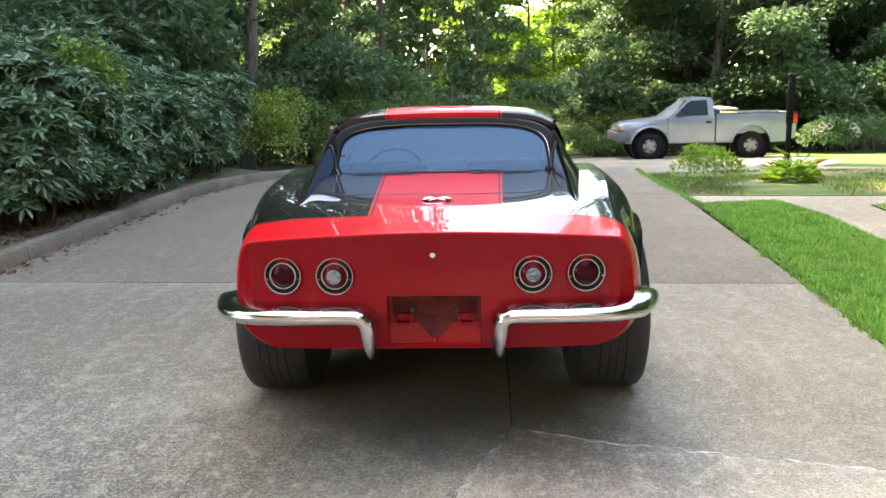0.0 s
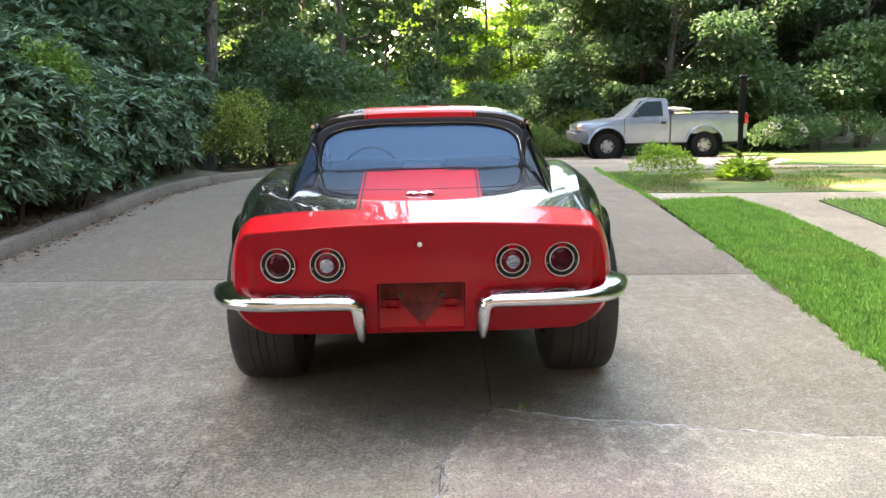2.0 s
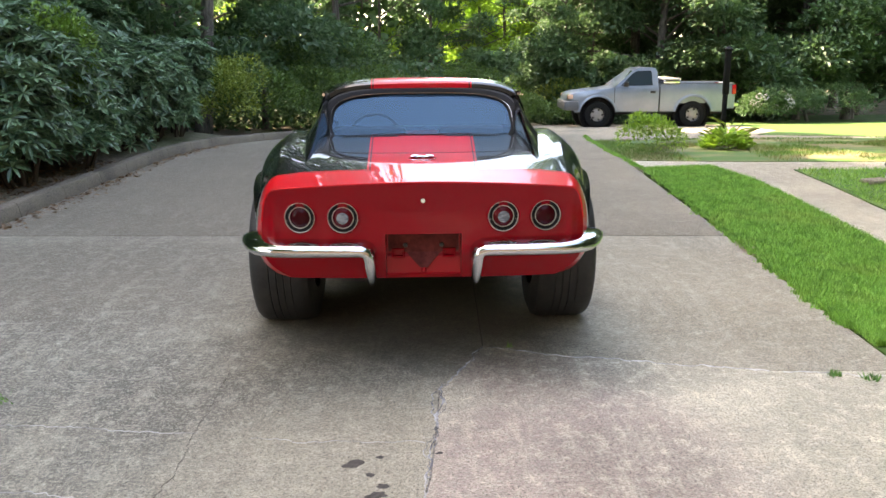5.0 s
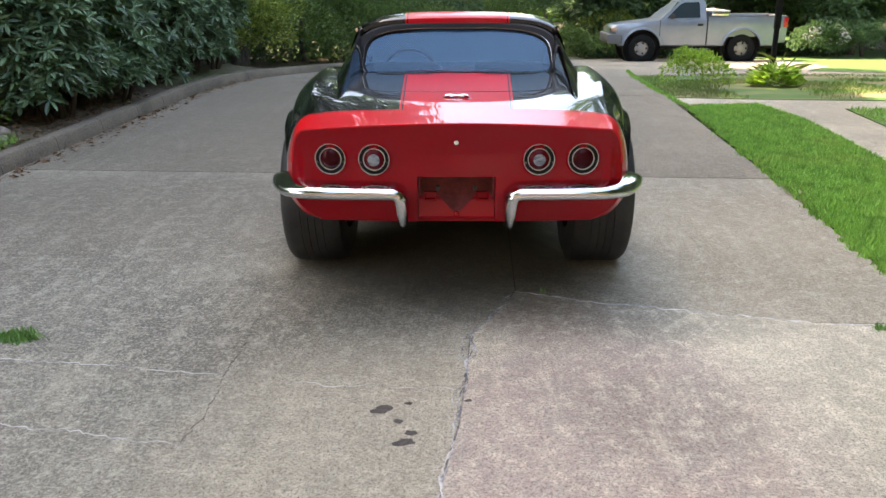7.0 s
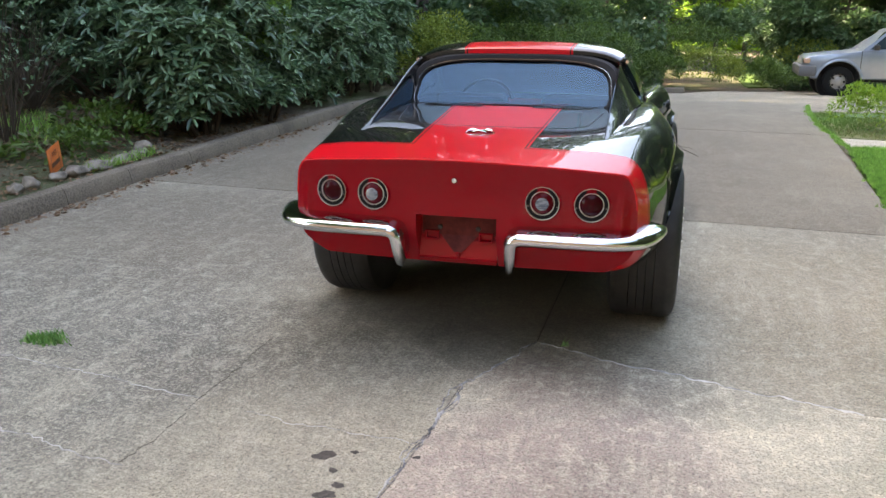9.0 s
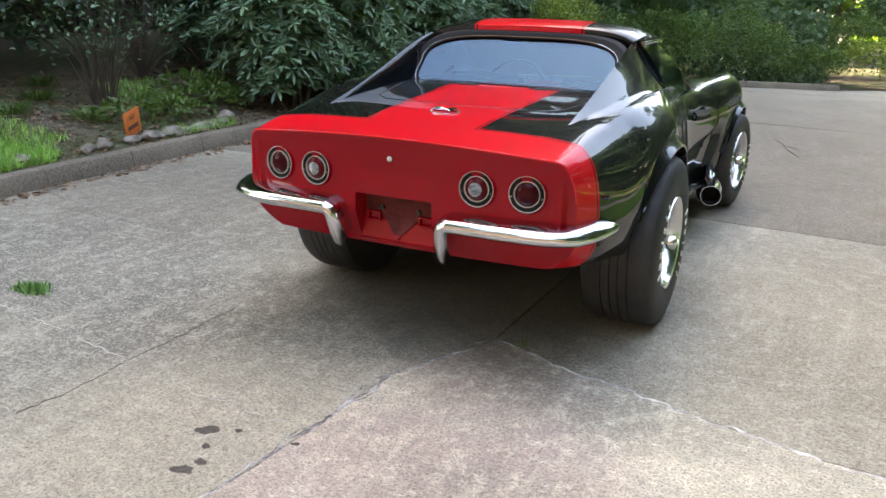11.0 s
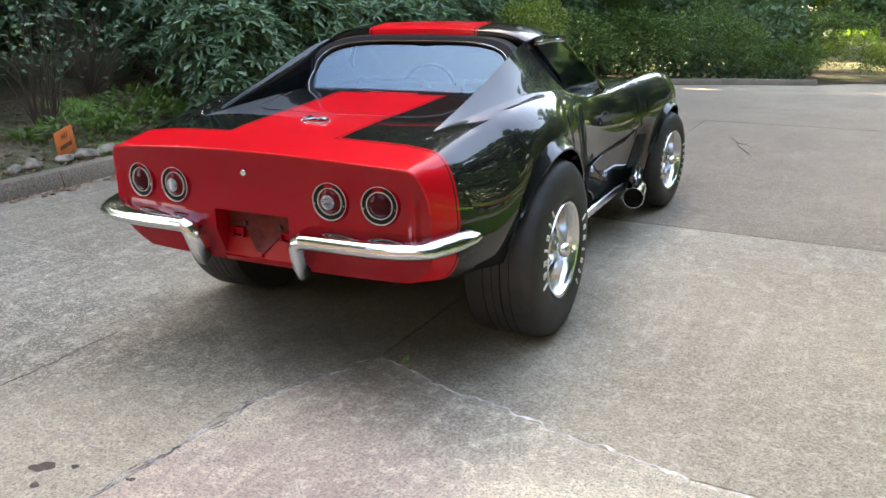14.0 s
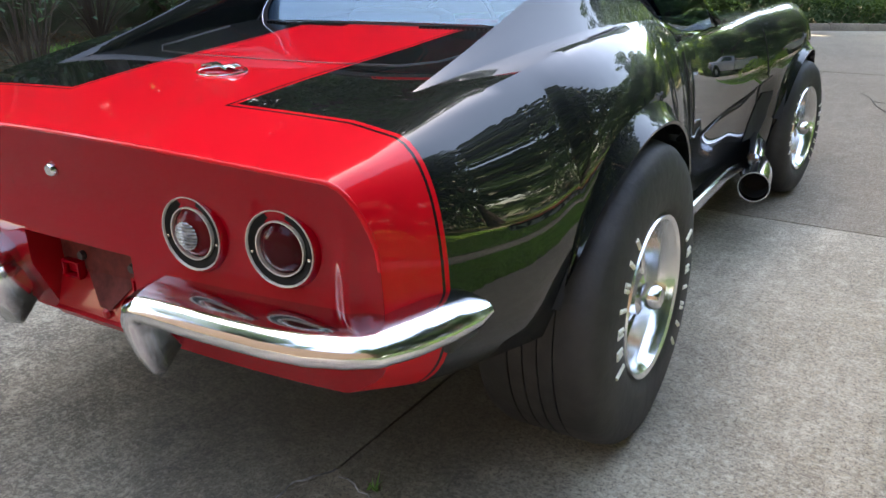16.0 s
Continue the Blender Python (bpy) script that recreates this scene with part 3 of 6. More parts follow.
    part("rocker_trim", bm, ALLOY, car, "bright metal rocker strip")
    # wheel arch lips
    for hub, r, wide in ((REAR_HUB, ARCH_R, 0.060), (FRONT_HUB, ARCH_F, 0.045)):
        bm = bmesh.new()
        rows = []
        for a in np.linspace(radians(-2), radians(163 if hub is REAR_HUB else 178), 44):
            fade = max(0.03, min(1.0, math.sin(max(a, 0.0) if a < 1.57 else max(math.pi - a, 0.0)) * 2.6 - 0.30))
            if hub is REAR_HUB:
                fade *= max(0.05, min(1.0, (radians(163) - a) / radians(45)))
            wide_here = wide * fade
            y, z = hub.y + r * math.cos(a), hub.z + r * math.sin(a)
            yo, zo = hub.y + (r + wide_here) * math.cos(a), hub.z + (r + wide_here) * math.sin(a)
            xin = abs(on_side(min(max(yo, 0.1), 4.4), zo)[0]) - 0.004
            out = max(xin, abs(on_side(min(max(y, 0.1), 4.4), max(z, low_edge(y) + 0.005))[0])) + (0.034 if hub is REAR_HUB else 0.030) * fade
            rows.append([(s * xin, yo, zo), (s * (xin * 0.52 + out * 0.48), hub.y + (r + 0.45 * wide_here) * math.cos(a), hub.z + (r + 0.45 * wide_here) * math.sin(a)),
                         (s * out, hub.y + (r + 0.008) * math.cos(a), hub.z + (r + 0.008) * math.sin(a)), (s * (out - 0.002), y, z), (s * (out - 0.05), y, z)])
        loft(bm, rows if s > 0 else [q[::-1] for q in rows])
        part("arch_flare", bm, BLACK_PAINT, car, "flared black wheel arch lip")
        bm = bmesh.new()
        loft(bm, [[(s * x, hub.y + (r + 0.02) * math.cos(a), hub.z + (r + 0.02) * math.sin(a)) for a in np.linspace(radians(12), radians(164), 20)] for x in (0.86, 0.30)])
        loft(bm, [[(s * 0.30, hub.y + q * math.cos(a), hub.z + q * math.sin(a)) for a in np.linspace(radians(12), radians(164), 20)] for q in (r + 0.02, 0.01)])
        part("wheel_well", bm, DARK, car)

# underside and chassis
bm = bmesh.new()
box(bm, (-0.62, 0.30, 0.455), (0.62, 1.5, 0.475))
box(bm, (-0.70, 1.45, 0.26), (0.70, 3.05, 0.30))
box(bm, (-0.50, 3.0, 0.30), (0.50, 4.4, 0.36))
part("floor_pan", bm, DARK, car, smooth=False)
bm = bmesh.new()
tube(bm, [(-0.6, REAR_HUB.y, 0.37), (-0.12, REAR_HUB.y, 0.36), (0, REAR_HUB.y, 0.36), (0.12, REAR_HUB.y, 0.36), (0.6, REAR_HUB.y, 0.37)], [0.035, 0.04, 0.11, 0.04, 0.035], 14)
part("rear_axle", bm, DARK, car)
bm = bmesh.new()
box(bm, (-0.40, 0.46, 0.385), (-0.32, 0.52, 0.46), 0.01)
part("frame_bracket", bm, shader("pale_metal", (0.30, 0.27, 0.22), 0.6, 0.3), car, "pale metal frame bracket")

# cabin: seats, dash, steering wheel
for x in (-0.33, 0.33):
    bm = bmesh.new()
    box(bm, (x - 0.23, 1.62, 0.60), (x + 0.23, 1.76, 1.04), 0.05)
    box(bm, (x - 0.24, 1.70, 0.45), (x + 0.24, 2.20, 0.62), 0.05)
    part("seat", bm, SEAT, car, "dark vinyl bucket seat")
bm = bmesh.new()
box(bm, (-0.64, 2.30, 0.72), (0.64, 2.62, 0.935), 0.04)
part("dashboard", bm, SEAT, car)
bm = bmesh.new()
ring = [(-0.33 + 0.19 * math.cos(a), 2.10 + 0.06 * math.sin(a), 0.90 + 0.18 * math.sin(a)) for a in [2 * math.pi * k / 28 for k in range(29)]]
tube(bm, ring, 0.012, 8, False)
tube(bm, [(-0.33, 2.10, 0.90), (-0.33, 2.34, 0.84)], 0.02, 8)
part("steering_wheel", bm, SEAT, car)
bm = bmesh.new()
box(bm, (-0.66, 1.28, 0.50), (0.66, 1.60, 0.98), 0.02)
box(bm, (-0.70, 1.45, 0.30), (0.70, 2.6, 0.34))
part("cabin_floor", bm, SEAT, car, smooth=False)
# chrome bumpers: a bar that wraps round the corner, with an upright guard at the inner end
PROFILE = [(-0.095, 0.037), (-0.055, 0.0365), (-0.022, 0.033), (0.005, 0.026), (0.020, 0.016), (0.029, 0.003), (0.031, -0.008), (0.026, -0.020), (0.012, -0.030), (-0.02, -0.034), (-0.08, -0.034)]
BAR = [(0.236, -0.014, 0.474), (0.237, -0.032, 0.492), (0.239, -0.050, 0.54), (0.241, -0.060, 0.580), (0.244, -0.066, 0.612), (0.254, -0.067, 0.632), (0.276, -0.066, 0.641), (0.31, -0.065, 0.642), (0.46, -0.063, 0.642), (0.58, -0.057, 0.642), (0.655, -0.045, 0.642),
       (0.715, -0.024, 0.643), (0.760, 0.002, 0.645), (0.792, 0.052, 0.648), (0.818, 0.115, 0.651), (0.838, 0.178, 0.652), (0.848, 0.214, 0.652)]
BAR_SIZE = [0.32, 0.60, 0.78, 0.88, 0.95, 1, 1, 1, 1, 1, 1, 1, 1, 1, 0.97, 0.85, 0.45]
for s in (-1, 1):
    rings = []
    for i, p in enumerate(BAR):
        a, b = Vector(BAR[max(i - 1, 0)]), Vector(BAR[min(i + 1, len(BAR) - 1)])
        t = (b - a).normalized()
        out = Vector((t.y, -t.x, 0)) if i > 6 else Vector((0, -1, 0))
        out = (out - t * out.dot(t)).normalized()
        up = out.cross(t)
        k = BAR_SIZE[i]
        q = [Vector(p) + out * (d * (k if d > 0 else max(k, 0.6) * (1.35 if i < 6 else 1.0))) + up * (h * k) for d, h in PROFILE]
        rings.append([(s * v.x, v.y, v.z) for v in q])
    if s < 0:
        rings = [r[::-1] for r in rings]
    bm = bmesh.new()
    loft(bm, rings[6:], closed=True, caps=True)
    bumper = part("rear_bumper", bm, CHROME, car, "chrome wrap-around rear bumper")
    bm = bmesh.new()
    loft(bm, rings[:7], closed=True, caps=True)
    part("bumper_guard", bm, CHROME, bumper, "chrome bumper end that bends down")
    # dark side marker under the bumper's end
    bm = bmesh.new()
    box(bm, (s * 0.80 - 0.008, 0.15, 0.578), (s * 0.80 + 0.008, 0.25, 0.606), 0.003)
    part("side_marker", bm, BLACK_TRIM, car)

# side exhausts that end behind the front wheels
for s in (-1, 1):
    bm = bmesh.new()
    tube(bm, [(s * 0.73, 3.02, 0.335), (s * 0.79, 2.92, 0.315), (s * 0.825, 2.82, 0.30), (s * 0.84, 2.74, 0.293), (s * 0.858, 2.64, 0.288), (s * 0.875, 2.50, 0.283)], [0.036, 0.042, 0.046, 0.062, 0.064, 0.064], 24, False)
    m = Matrix.Translation((s * 0.875, 2.50, 0.283)) @ Vector((-s * 0.12, 1, 0.03)).to_track_quat("X", "Z").to_matrix().to_4x4()
    lathe(bm, [(0.064, 0.0), (0.066, -0.006), (0.060, -0.006), (0.058, 0.01), (0.057, 0.14)], 24, m)
    ex = part("side_exhaust", bm, CHROME, car, "short wide chrome side exhaust")
    bm = bmesh.new()
    lathe(bm, [(0.0575, 0.03), (0.056, 0.13), (0.0, 0.132)], 24, m)
    part("dark_bore", bm, DARK, ex, "matt black bore lining")
    for y0, z0, x0, r in ((2.98, 0.365, 0.80, 0.030), (2.95, 0.402, 0.785, 0.025)):
        bm = bmesh.new()
        tube(bm, [(s * (x0 - 0.05), y0 + 0.05, z0 + 0.012), (s * x0, y0 - 0.03, z0 - 0.006), (s * (x0 + 0.036), y0 - 0.24, z0 - 0.05)], [r, r, r], 14)
        part("exhaust_branch", bm, CHROME, ex)


def wheel(name, hub, r, width, rim, s, xout, steer=0.0):
    """A tyre with shoulders and grooves, a dished alloy rim with spokes and a centre cap. Its outer face is at xout."""
    m = pose(s * xout, hub.y, hub.z, 0, 0, steer) @ Matrix.Diagonal((s, 1, 1, 1))
    ob = new("wheel")
    ob.parent = car
    bm = bmesh.new()
    prof = [(rim + 0.004, -0.012), (rim + 0.018, 0.000), (rim + 0.05, 0.006), (r * 0.84, 0.004), (r * 0.93, -0.006), (r * 0.972, -0.022), (r - 0.003, -0.045), (r, -0.06)]
    grooves = (0.25, 0.42, 0.58, 0.75) if name == "rear" else (0.3, 0.5, 0.7)
    for g in grooves:
        x = -0.05 - (width - 0.10) * g
        prof += [(r, x + 0.0022), (r - 0.007, x + 0.0014), (r - 0.007, x - 0.0014), (r, x - 0.0022)]
    prof += [(r, -width + 0.06), (r - 0.003, -width + 0.045), (r * 0.97, -width + 0.02), (r * 0.85, -width), (rim, -width + 0.01)]
    lathe(bm, prof, 64, m)
    tyre = part("tyre", bm, RUBBER, ob, "worn black rubber tyre")
    bm = bmesh.new()
    prof = [(rim + 0.006, -0.004), (rim + 0.010, -0.012), (rim + 0.004, 0.002), (rim - 0.008, -0.003), (rim - 0.016, -0.018), (rim - 0.022, -0.024), (rim - 0.026, -0.05),
            (rim - 0.034, -0.085), (rim - 0.048, -0.094), (0.105, -0.080), (0.075, -0.060), (0.05, -0.052), (0.03, -0.05)]
    lathe(bm, prof, 48, m)
    rimo = part("rim", bm, ALLOY, ob, "polished alloy rim")
    for k in range(5):
        a = 2 * math.pi * k / 5 + 0.3
        bm = bmesh.new()
        ring = []
        for t in np.linspace(0, 2 * math.pi, 14, endpoint=False):
            q, w = 0.118 + 0.022 * math.cos(t), 0.030 * math.sin(t)
            ring.append((q * math.cos(a) - w * math.sin(a), q * math.sin(a) + w * math.cos(a)))
        loft(bm, [[m @ Vector((-0.0775 - 0.2 * (math.hypot(y, z) - 0.118), y, z)) for y, z in ring], [m @ Vector((-0.084, y * 0.97, z * 0.97)) for y, z in ring]], closed=True)
        bm.faces.new([bm.verts.new(m @ Vector((-0.0785 - 0.2 * (math.hypot(y, z) - 0.118), y, z))) for y, z in ring])
        part("slot", bm, DARK, rimo, "dark slot in the rim", smooth=False)
    bm = bmesh.new()
    lathe(bm, [(0.055, -0.06), (0.052, -0.035), (0.034, -0.028), (0.033, 0.004), (0.026, 0.016), (0.012, 0.021), (0.0, 0.022)], 24, m)
    part("centre_cap", bm, CHROME, rimo, "protruding chrome centre cap")
    return m, tyre


for s in (-1, 1):
    for name, hub, r, width, rim, xout in (("rear", REAR_HUB, 0.398, 0.33, 0.21, 0.932), ("front", FRONT_HUB, 0.340, 0.24, 0.205, 0.915)):
        m, tyre = wheel(name, hub, r, width, rim, s, xout, -6.5 if name == "front" else 0.0)
        # raised white maker's mark on the sidewall, as plain shapes
        for side in (0, 1):
            for k in range(7):
                a = radians((198 - 11 * k) if side == 0 else (18 - 11 * k)) if s > 0 else radians((-18 + 11 * k) if side == 0 else (162 + 11 * k))
                rr = rim + (r - rim) * 0.36
                h = (0.032 if k == 0 else 0.025) if name == "rear" else 0.018
                w = 0.0066 if name == "rear" else 0.0048
                ca, sa = math.cos(a), math.sin(a)

                def mark(pts):
                    bm = bmesh.new()
                    q = [m @ Vector((0.0045, (rr + v) * ca - u * sa, (rr + v) * sa + u * ca)) for u, v in pts]
                    tube(bm, q, w, 6, cap=pts[0] != pts[-1])
                    part("sidewall_mark", bm, WHITE_LETTER, tyre, smooth=False)

                if k in (1, 2, 4):
                    mark([(-0.006, -h * 0.6), (-0.006, h * 0.6)])
                    mark([(0.007, -h * 0.6), (0.007, h * 0.6)])
                else:
                    mark([(0.0, -h * 0.75), (0.0, h * 0.75)])

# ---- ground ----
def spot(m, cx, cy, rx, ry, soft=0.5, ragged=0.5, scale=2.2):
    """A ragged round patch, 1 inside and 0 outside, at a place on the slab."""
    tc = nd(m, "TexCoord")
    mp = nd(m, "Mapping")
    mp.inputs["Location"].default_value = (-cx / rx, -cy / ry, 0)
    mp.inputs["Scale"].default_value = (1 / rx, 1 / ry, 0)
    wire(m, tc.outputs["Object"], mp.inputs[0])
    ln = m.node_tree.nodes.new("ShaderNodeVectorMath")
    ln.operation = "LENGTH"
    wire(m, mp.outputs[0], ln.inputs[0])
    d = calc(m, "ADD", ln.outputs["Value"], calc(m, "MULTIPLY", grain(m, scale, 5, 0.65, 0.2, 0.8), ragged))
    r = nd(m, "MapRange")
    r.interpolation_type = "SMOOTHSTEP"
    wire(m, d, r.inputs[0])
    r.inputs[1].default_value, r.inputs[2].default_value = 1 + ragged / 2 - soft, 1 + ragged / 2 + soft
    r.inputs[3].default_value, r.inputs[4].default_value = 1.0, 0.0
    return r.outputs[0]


def concrete(name, shade=1.0, patches=(), late=()):
    """Old slab concrete: blotches, trowel streaks, exposed aggregate; patches hold stains and painted shade."""
    m = shader(name, (0.3, 0.27, 0.23), 0.85, spec=0.35)

    def mix(fac, amount, c, over):
        return blend(m, calc(m, "MULTIPLY", fac, amount), c, over)

    k = shade
    e = min(1.05, 0.82 * shade ** 0.5)
    c = blend(m, grain(m, 0.55, 6, 0.62, 0.39, 0.61), (0.205 * k, 0.174 * k, 0.130 * k), (0.36 * k, 0.305 * k, 0.226 * k))
    c = mix(grain(m, 1.6, 8, 0.72, 0.47, 0.66), 0.45, c, (0.120 * k, 0.103 * k, 0.082 * k))
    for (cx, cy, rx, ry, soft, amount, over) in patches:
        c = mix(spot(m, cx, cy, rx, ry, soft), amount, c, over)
    # trowel marks across and along, blotches, then worm-like mortar relief and aggregate
    c = mix(grain(m, 2.4, 7, 0.72, 0.52, 0.70, (0.22, 2.6, 1)), 0.28, c, (0.105 * k, 0.092 * k, 0.075 * k))
    c = mix(grain(m, 3.1, 7, 0.7, 0.52, 0.70, (2.4, 0.35, 1)), 0.40, c, (0.45 * k, 0.385 * k, 0.295 * k))
    c = mix(grain(m, 7.0, 5, 0.6, 0.63, 0.70, (0.14, 5.0, 1)), 0.26, c, (0.56 * k, 0.50 * k, 0.41 * k))
    c = mix(grain(m, 11, 7, 0.85, 0.50, 0.62), 0.55, c, (0.46 * k, 0.40 * k, 0.31 * k))
    c = mix(grain(m, 19, 7, 0.85, 0.52, 0.64), 0.50, c, (0.090 * k, 0.080 * k, 0.068 * k))
    worm = grain(m, 38, 4, 0.6, 0.40, 0.60)
    c = mix(calc(m, "SUBTRACT", 1.0, calc(m, "MULTIPLY", calc(m, "ABSOLUTE", calc(m, "SUBTRACT", worm, 0.5)), 4.0)), 0.48, c, (0.075 * k, 0.066 * k, 0.056 * k))
    c = mix(grain(m, 50, 3, 0.75, 0.53, 0.61), 0.58, c, (0.62 * e, 0.545 * e, 0.43 * e))
    c = mix(grain(m, 85, 3, 0.8, 0.51, 0.60), 0.60, c, (0.56 * e, 0.485 * e, 0.375 * e))
    c = mix(grain(m, 100, 3, 0.8, 0.53, 0.60), 0.68, c, (0.055, 0.047, 0.040))
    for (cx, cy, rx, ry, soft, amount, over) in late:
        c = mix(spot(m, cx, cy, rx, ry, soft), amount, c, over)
    wash = m.node_tree.nodes.new("ShaderNodeMix")
    wash.data_type, wash.blend_type = "RGBA", "MULTIPLY"
    wash.inputs[0].default_value = 1.0
    wire(m, c, wash.inputs[6])
    wash.inputs[7].default_value = (0.958, 1.0, 1.0, 1)
    wire(m, wash.outputs[2], base(m))
    relief(m, grain(m, 70, 6, 0.85), 0.7, 0.006)
    return m


# slab nearest the house: kerb side greyed, under-car darkened; shade and stain painted in
SHADE_STAIN = (0.060, 0.053, 0.045)
# late patch below the car: its shade put into the colour, with some stain
UNDER_CAR = ((-0.05, 1.10, 0.88, 0.98, 0.42, 0.74, SHADE_STAIN),)
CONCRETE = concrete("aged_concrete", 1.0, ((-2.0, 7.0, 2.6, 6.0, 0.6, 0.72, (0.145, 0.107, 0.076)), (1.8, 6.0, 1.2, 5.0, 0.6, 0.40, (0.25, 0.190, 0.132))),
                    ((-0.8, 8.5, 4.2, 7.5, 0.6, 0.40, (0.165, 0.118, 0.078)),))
# dark patches left of and behind the tail paint in shade along with stain
CONCRETE_WEST = concrete("shade_stained_concrete", 1.62, (
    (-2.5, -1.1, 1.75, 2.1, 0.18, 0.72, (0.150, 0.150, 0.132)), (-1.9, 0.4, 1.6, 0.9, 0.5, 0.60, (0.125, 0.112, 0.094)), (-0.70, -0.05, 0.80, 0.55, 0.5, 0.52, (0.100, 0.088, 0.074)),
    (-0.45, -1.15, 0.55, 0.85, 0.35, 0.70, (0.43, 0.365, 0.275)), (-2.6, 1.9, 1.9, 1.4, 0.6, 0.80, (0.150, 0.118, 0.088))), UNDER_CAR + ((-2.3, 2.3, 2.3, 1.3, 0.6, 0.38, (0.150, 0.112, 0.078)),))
CONCRETE_PINK = concrete("pinkish_concrete", 2.25, (
    (0.48, 0.02, 0.42, 0.30, 0.40, 0.85, (0.36, 0.245, 0.205)), (0.62, -1.05, 0.72, 0.90, 0.30, 0.85, (0.47, 0.325, 0.290)),
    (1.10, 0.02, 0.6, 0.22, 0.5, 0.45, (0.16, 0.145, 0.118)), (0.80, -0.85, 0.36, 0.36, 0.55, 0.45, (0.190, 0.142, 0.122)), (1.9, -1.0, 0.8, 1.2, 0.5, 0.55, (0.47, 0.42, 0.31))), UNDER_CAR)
CONCRETE_EAST = concrete("beige_concrete", 1.44, (
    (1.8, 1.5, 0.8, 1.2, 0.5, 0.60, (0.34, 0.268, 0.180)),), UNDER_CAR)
PATH_CONCRETE = concrete("pale_path_concrete", 1.75)
KERB = shader("kerb_concrete", (0.26, 0.23, 0.19), 0.9)
_c = blend(KERB, grain(KERB, 1.2, 5), (0.055, 0.043, 0.029), (0.150, 0.118, 0.082))
_c = blend(KERB, calc(KERB, "MULTIPLY", grain(KERB, 60, 3), 0.45), _c, (0.30, 0.25, 0.19))
wire(KERB, _c, base(KERB))
relief(KERB, grain(KERB, 40, 4), 0.5, 0.006)
SOIL = shader("leaf_litter", (0.06, 0.045, 0.03), 0.95)
_c = blend(SOIL, grain(SOIL, 1.2, 6), (0.07, 0.052, 0.036), (0.19, 0.14, 0.10))
_c = blend(SOIL, calc(SOIL, "MULTIPLY", grain(SOIL, 22, 4, 0.7, 0.5, 0.7), 0.7), _c, (0.32, 0.25, 0.18))
_c = blend(SOIL, calc(SOIL, "MULTIPLY", grain(SOIL, 0.25, 4, 0.6, 0.45, 0.6), 0.6), _c, (0.06, 0.10, 0.024))
wire(SOIL, _c, base(SOIL))
relief(SOIL, grain(SOIL, 18, 5, 0.7), 0.8, 0.03)
TURF = shader("turf", (0.07, 0.13, 0.02), 0.9)
_c = blend(TURF, grain(TURF, 5.0, 5), (0.040, 0.105, 0.013), (0.088, 0.160, 0.027))
wire(TURF, _c, base(TURF))
DRY_TURF = shader("dry_turf", (0.12, 0.14, 0.03), 0.9)
_c = blend(DRY_TURF, grain(DRY_TURF, 0.8, 5, 0.6, 0.42, 0.58, (0.5, 1.6, 1)), (0.052, 0.125, 0.016), (0.20, 0.165, 0.078))
wire(DRY_TURF, _c, base(DRY_TURF))
FILLER = shader("crack_filler", (0.5, 0.48, 0.44), 0.9)
wire(FILLER, blend(FILLER, grain(FILLER, 5, 5, 0.7, 0.42, 0.6), (0.30, 0.285, 0.265), (0.66, 0.63, 0.58)), base(FILLER))
GREY_FILLER = shader("grey_crack_filler", (0.3, 0.3, 0.3), 0.9)
wire(GREY_FILLER, blend(GREY_FILLER, grain(GREY_FILLER, 9, 5, 0.7, 0.4, 0.6), (0.11, 0.11, 0.115), (0.55, 0.54, 0.54)), base(GREY_FILLER))
JOINT = shader("joint_dirt", (0.085, 0.075, 0.062), 0.95)


def inside(x, y, poly):
    hit = False
    for (x0, y0), (x1, y1) in zip(poly, poly[1:] + poly[:1]):
        if (y0 > y) != (y1 > y) and x < (x1 - x0) * (y - y0) / (y1 - y0) + x0:
            hit = not hit
    return hit


def slab(name, outline, top, thick, material, label="", category="", inset=0.0, parent=None, follow=True, cuts=()):
    """A slab with a flat plan outline, whose top follows the ground."""
    bm = bmesh.new()
    vs = [bm.verts.new((x, y, 0)) for x, y in outline]
    bm.faces.new(vs)
    ys = [y for _, y in outline]
    y = math.ceil(min(ys) / 2) * 2
    while y < max(ys):
        if y > 5:
            bmesh.ops.bisect_plane(bm, geom=bm.verts[:] + bm.edges[:] + bm.faces[:], plane_co=(0, y, 0), plane_no=(0, 1, 0))
        y += 2
    bmesh.ops.recalc_face_normals(bm, faces=bm.faces)
    if bm.faces[:][0].normal.z < 0:
        bmesh.ops.reverse_faces(bm, faces=bm.faces)
    ext = bmesh.ops.extrude_face_region(bm, geom=bm.faces[:])
    made = {g for g in ext["geom"] if isinstance(g, bmesh.types.BMVert)}
    for v in bm.verts:
        g = ground_z(v.co.x, v.co.y) if follow else 0
        v.co.z = g + (top if v in made else top - thick)
    ob = part(name, bm, material, parent, label, smooth=False)
    if parent is None:
        tagged(ob, label, category, "", "structure")
    return ob


KERB_LINE = [(-3.2, -9), (-3.45, -5), (-3.68, -1.5), (-3.82, 1.3), (-3.85, 3.0), (-3.87, 6.0), (-3.86, 8.5), (-3.76, 10.6), (-3.3, 12.8), (-2.4, 15.6), (-0.8, 18.0), (1.2, 19.6)]
kerb_x = lambda y: float(np.interp(y, [p[1] for p in KERB_LINE], [p[0] for p in KERB_LINE]))
lawn_x = lambda y: float(np.interp(y, [-9, 0.9, 2.6, 4.5, 6.7, 8.8, 11.3, 13.8], [1.9, 2.35, 2.49, 2.64, 2.81, 2.80, 3.04, 3.4]))

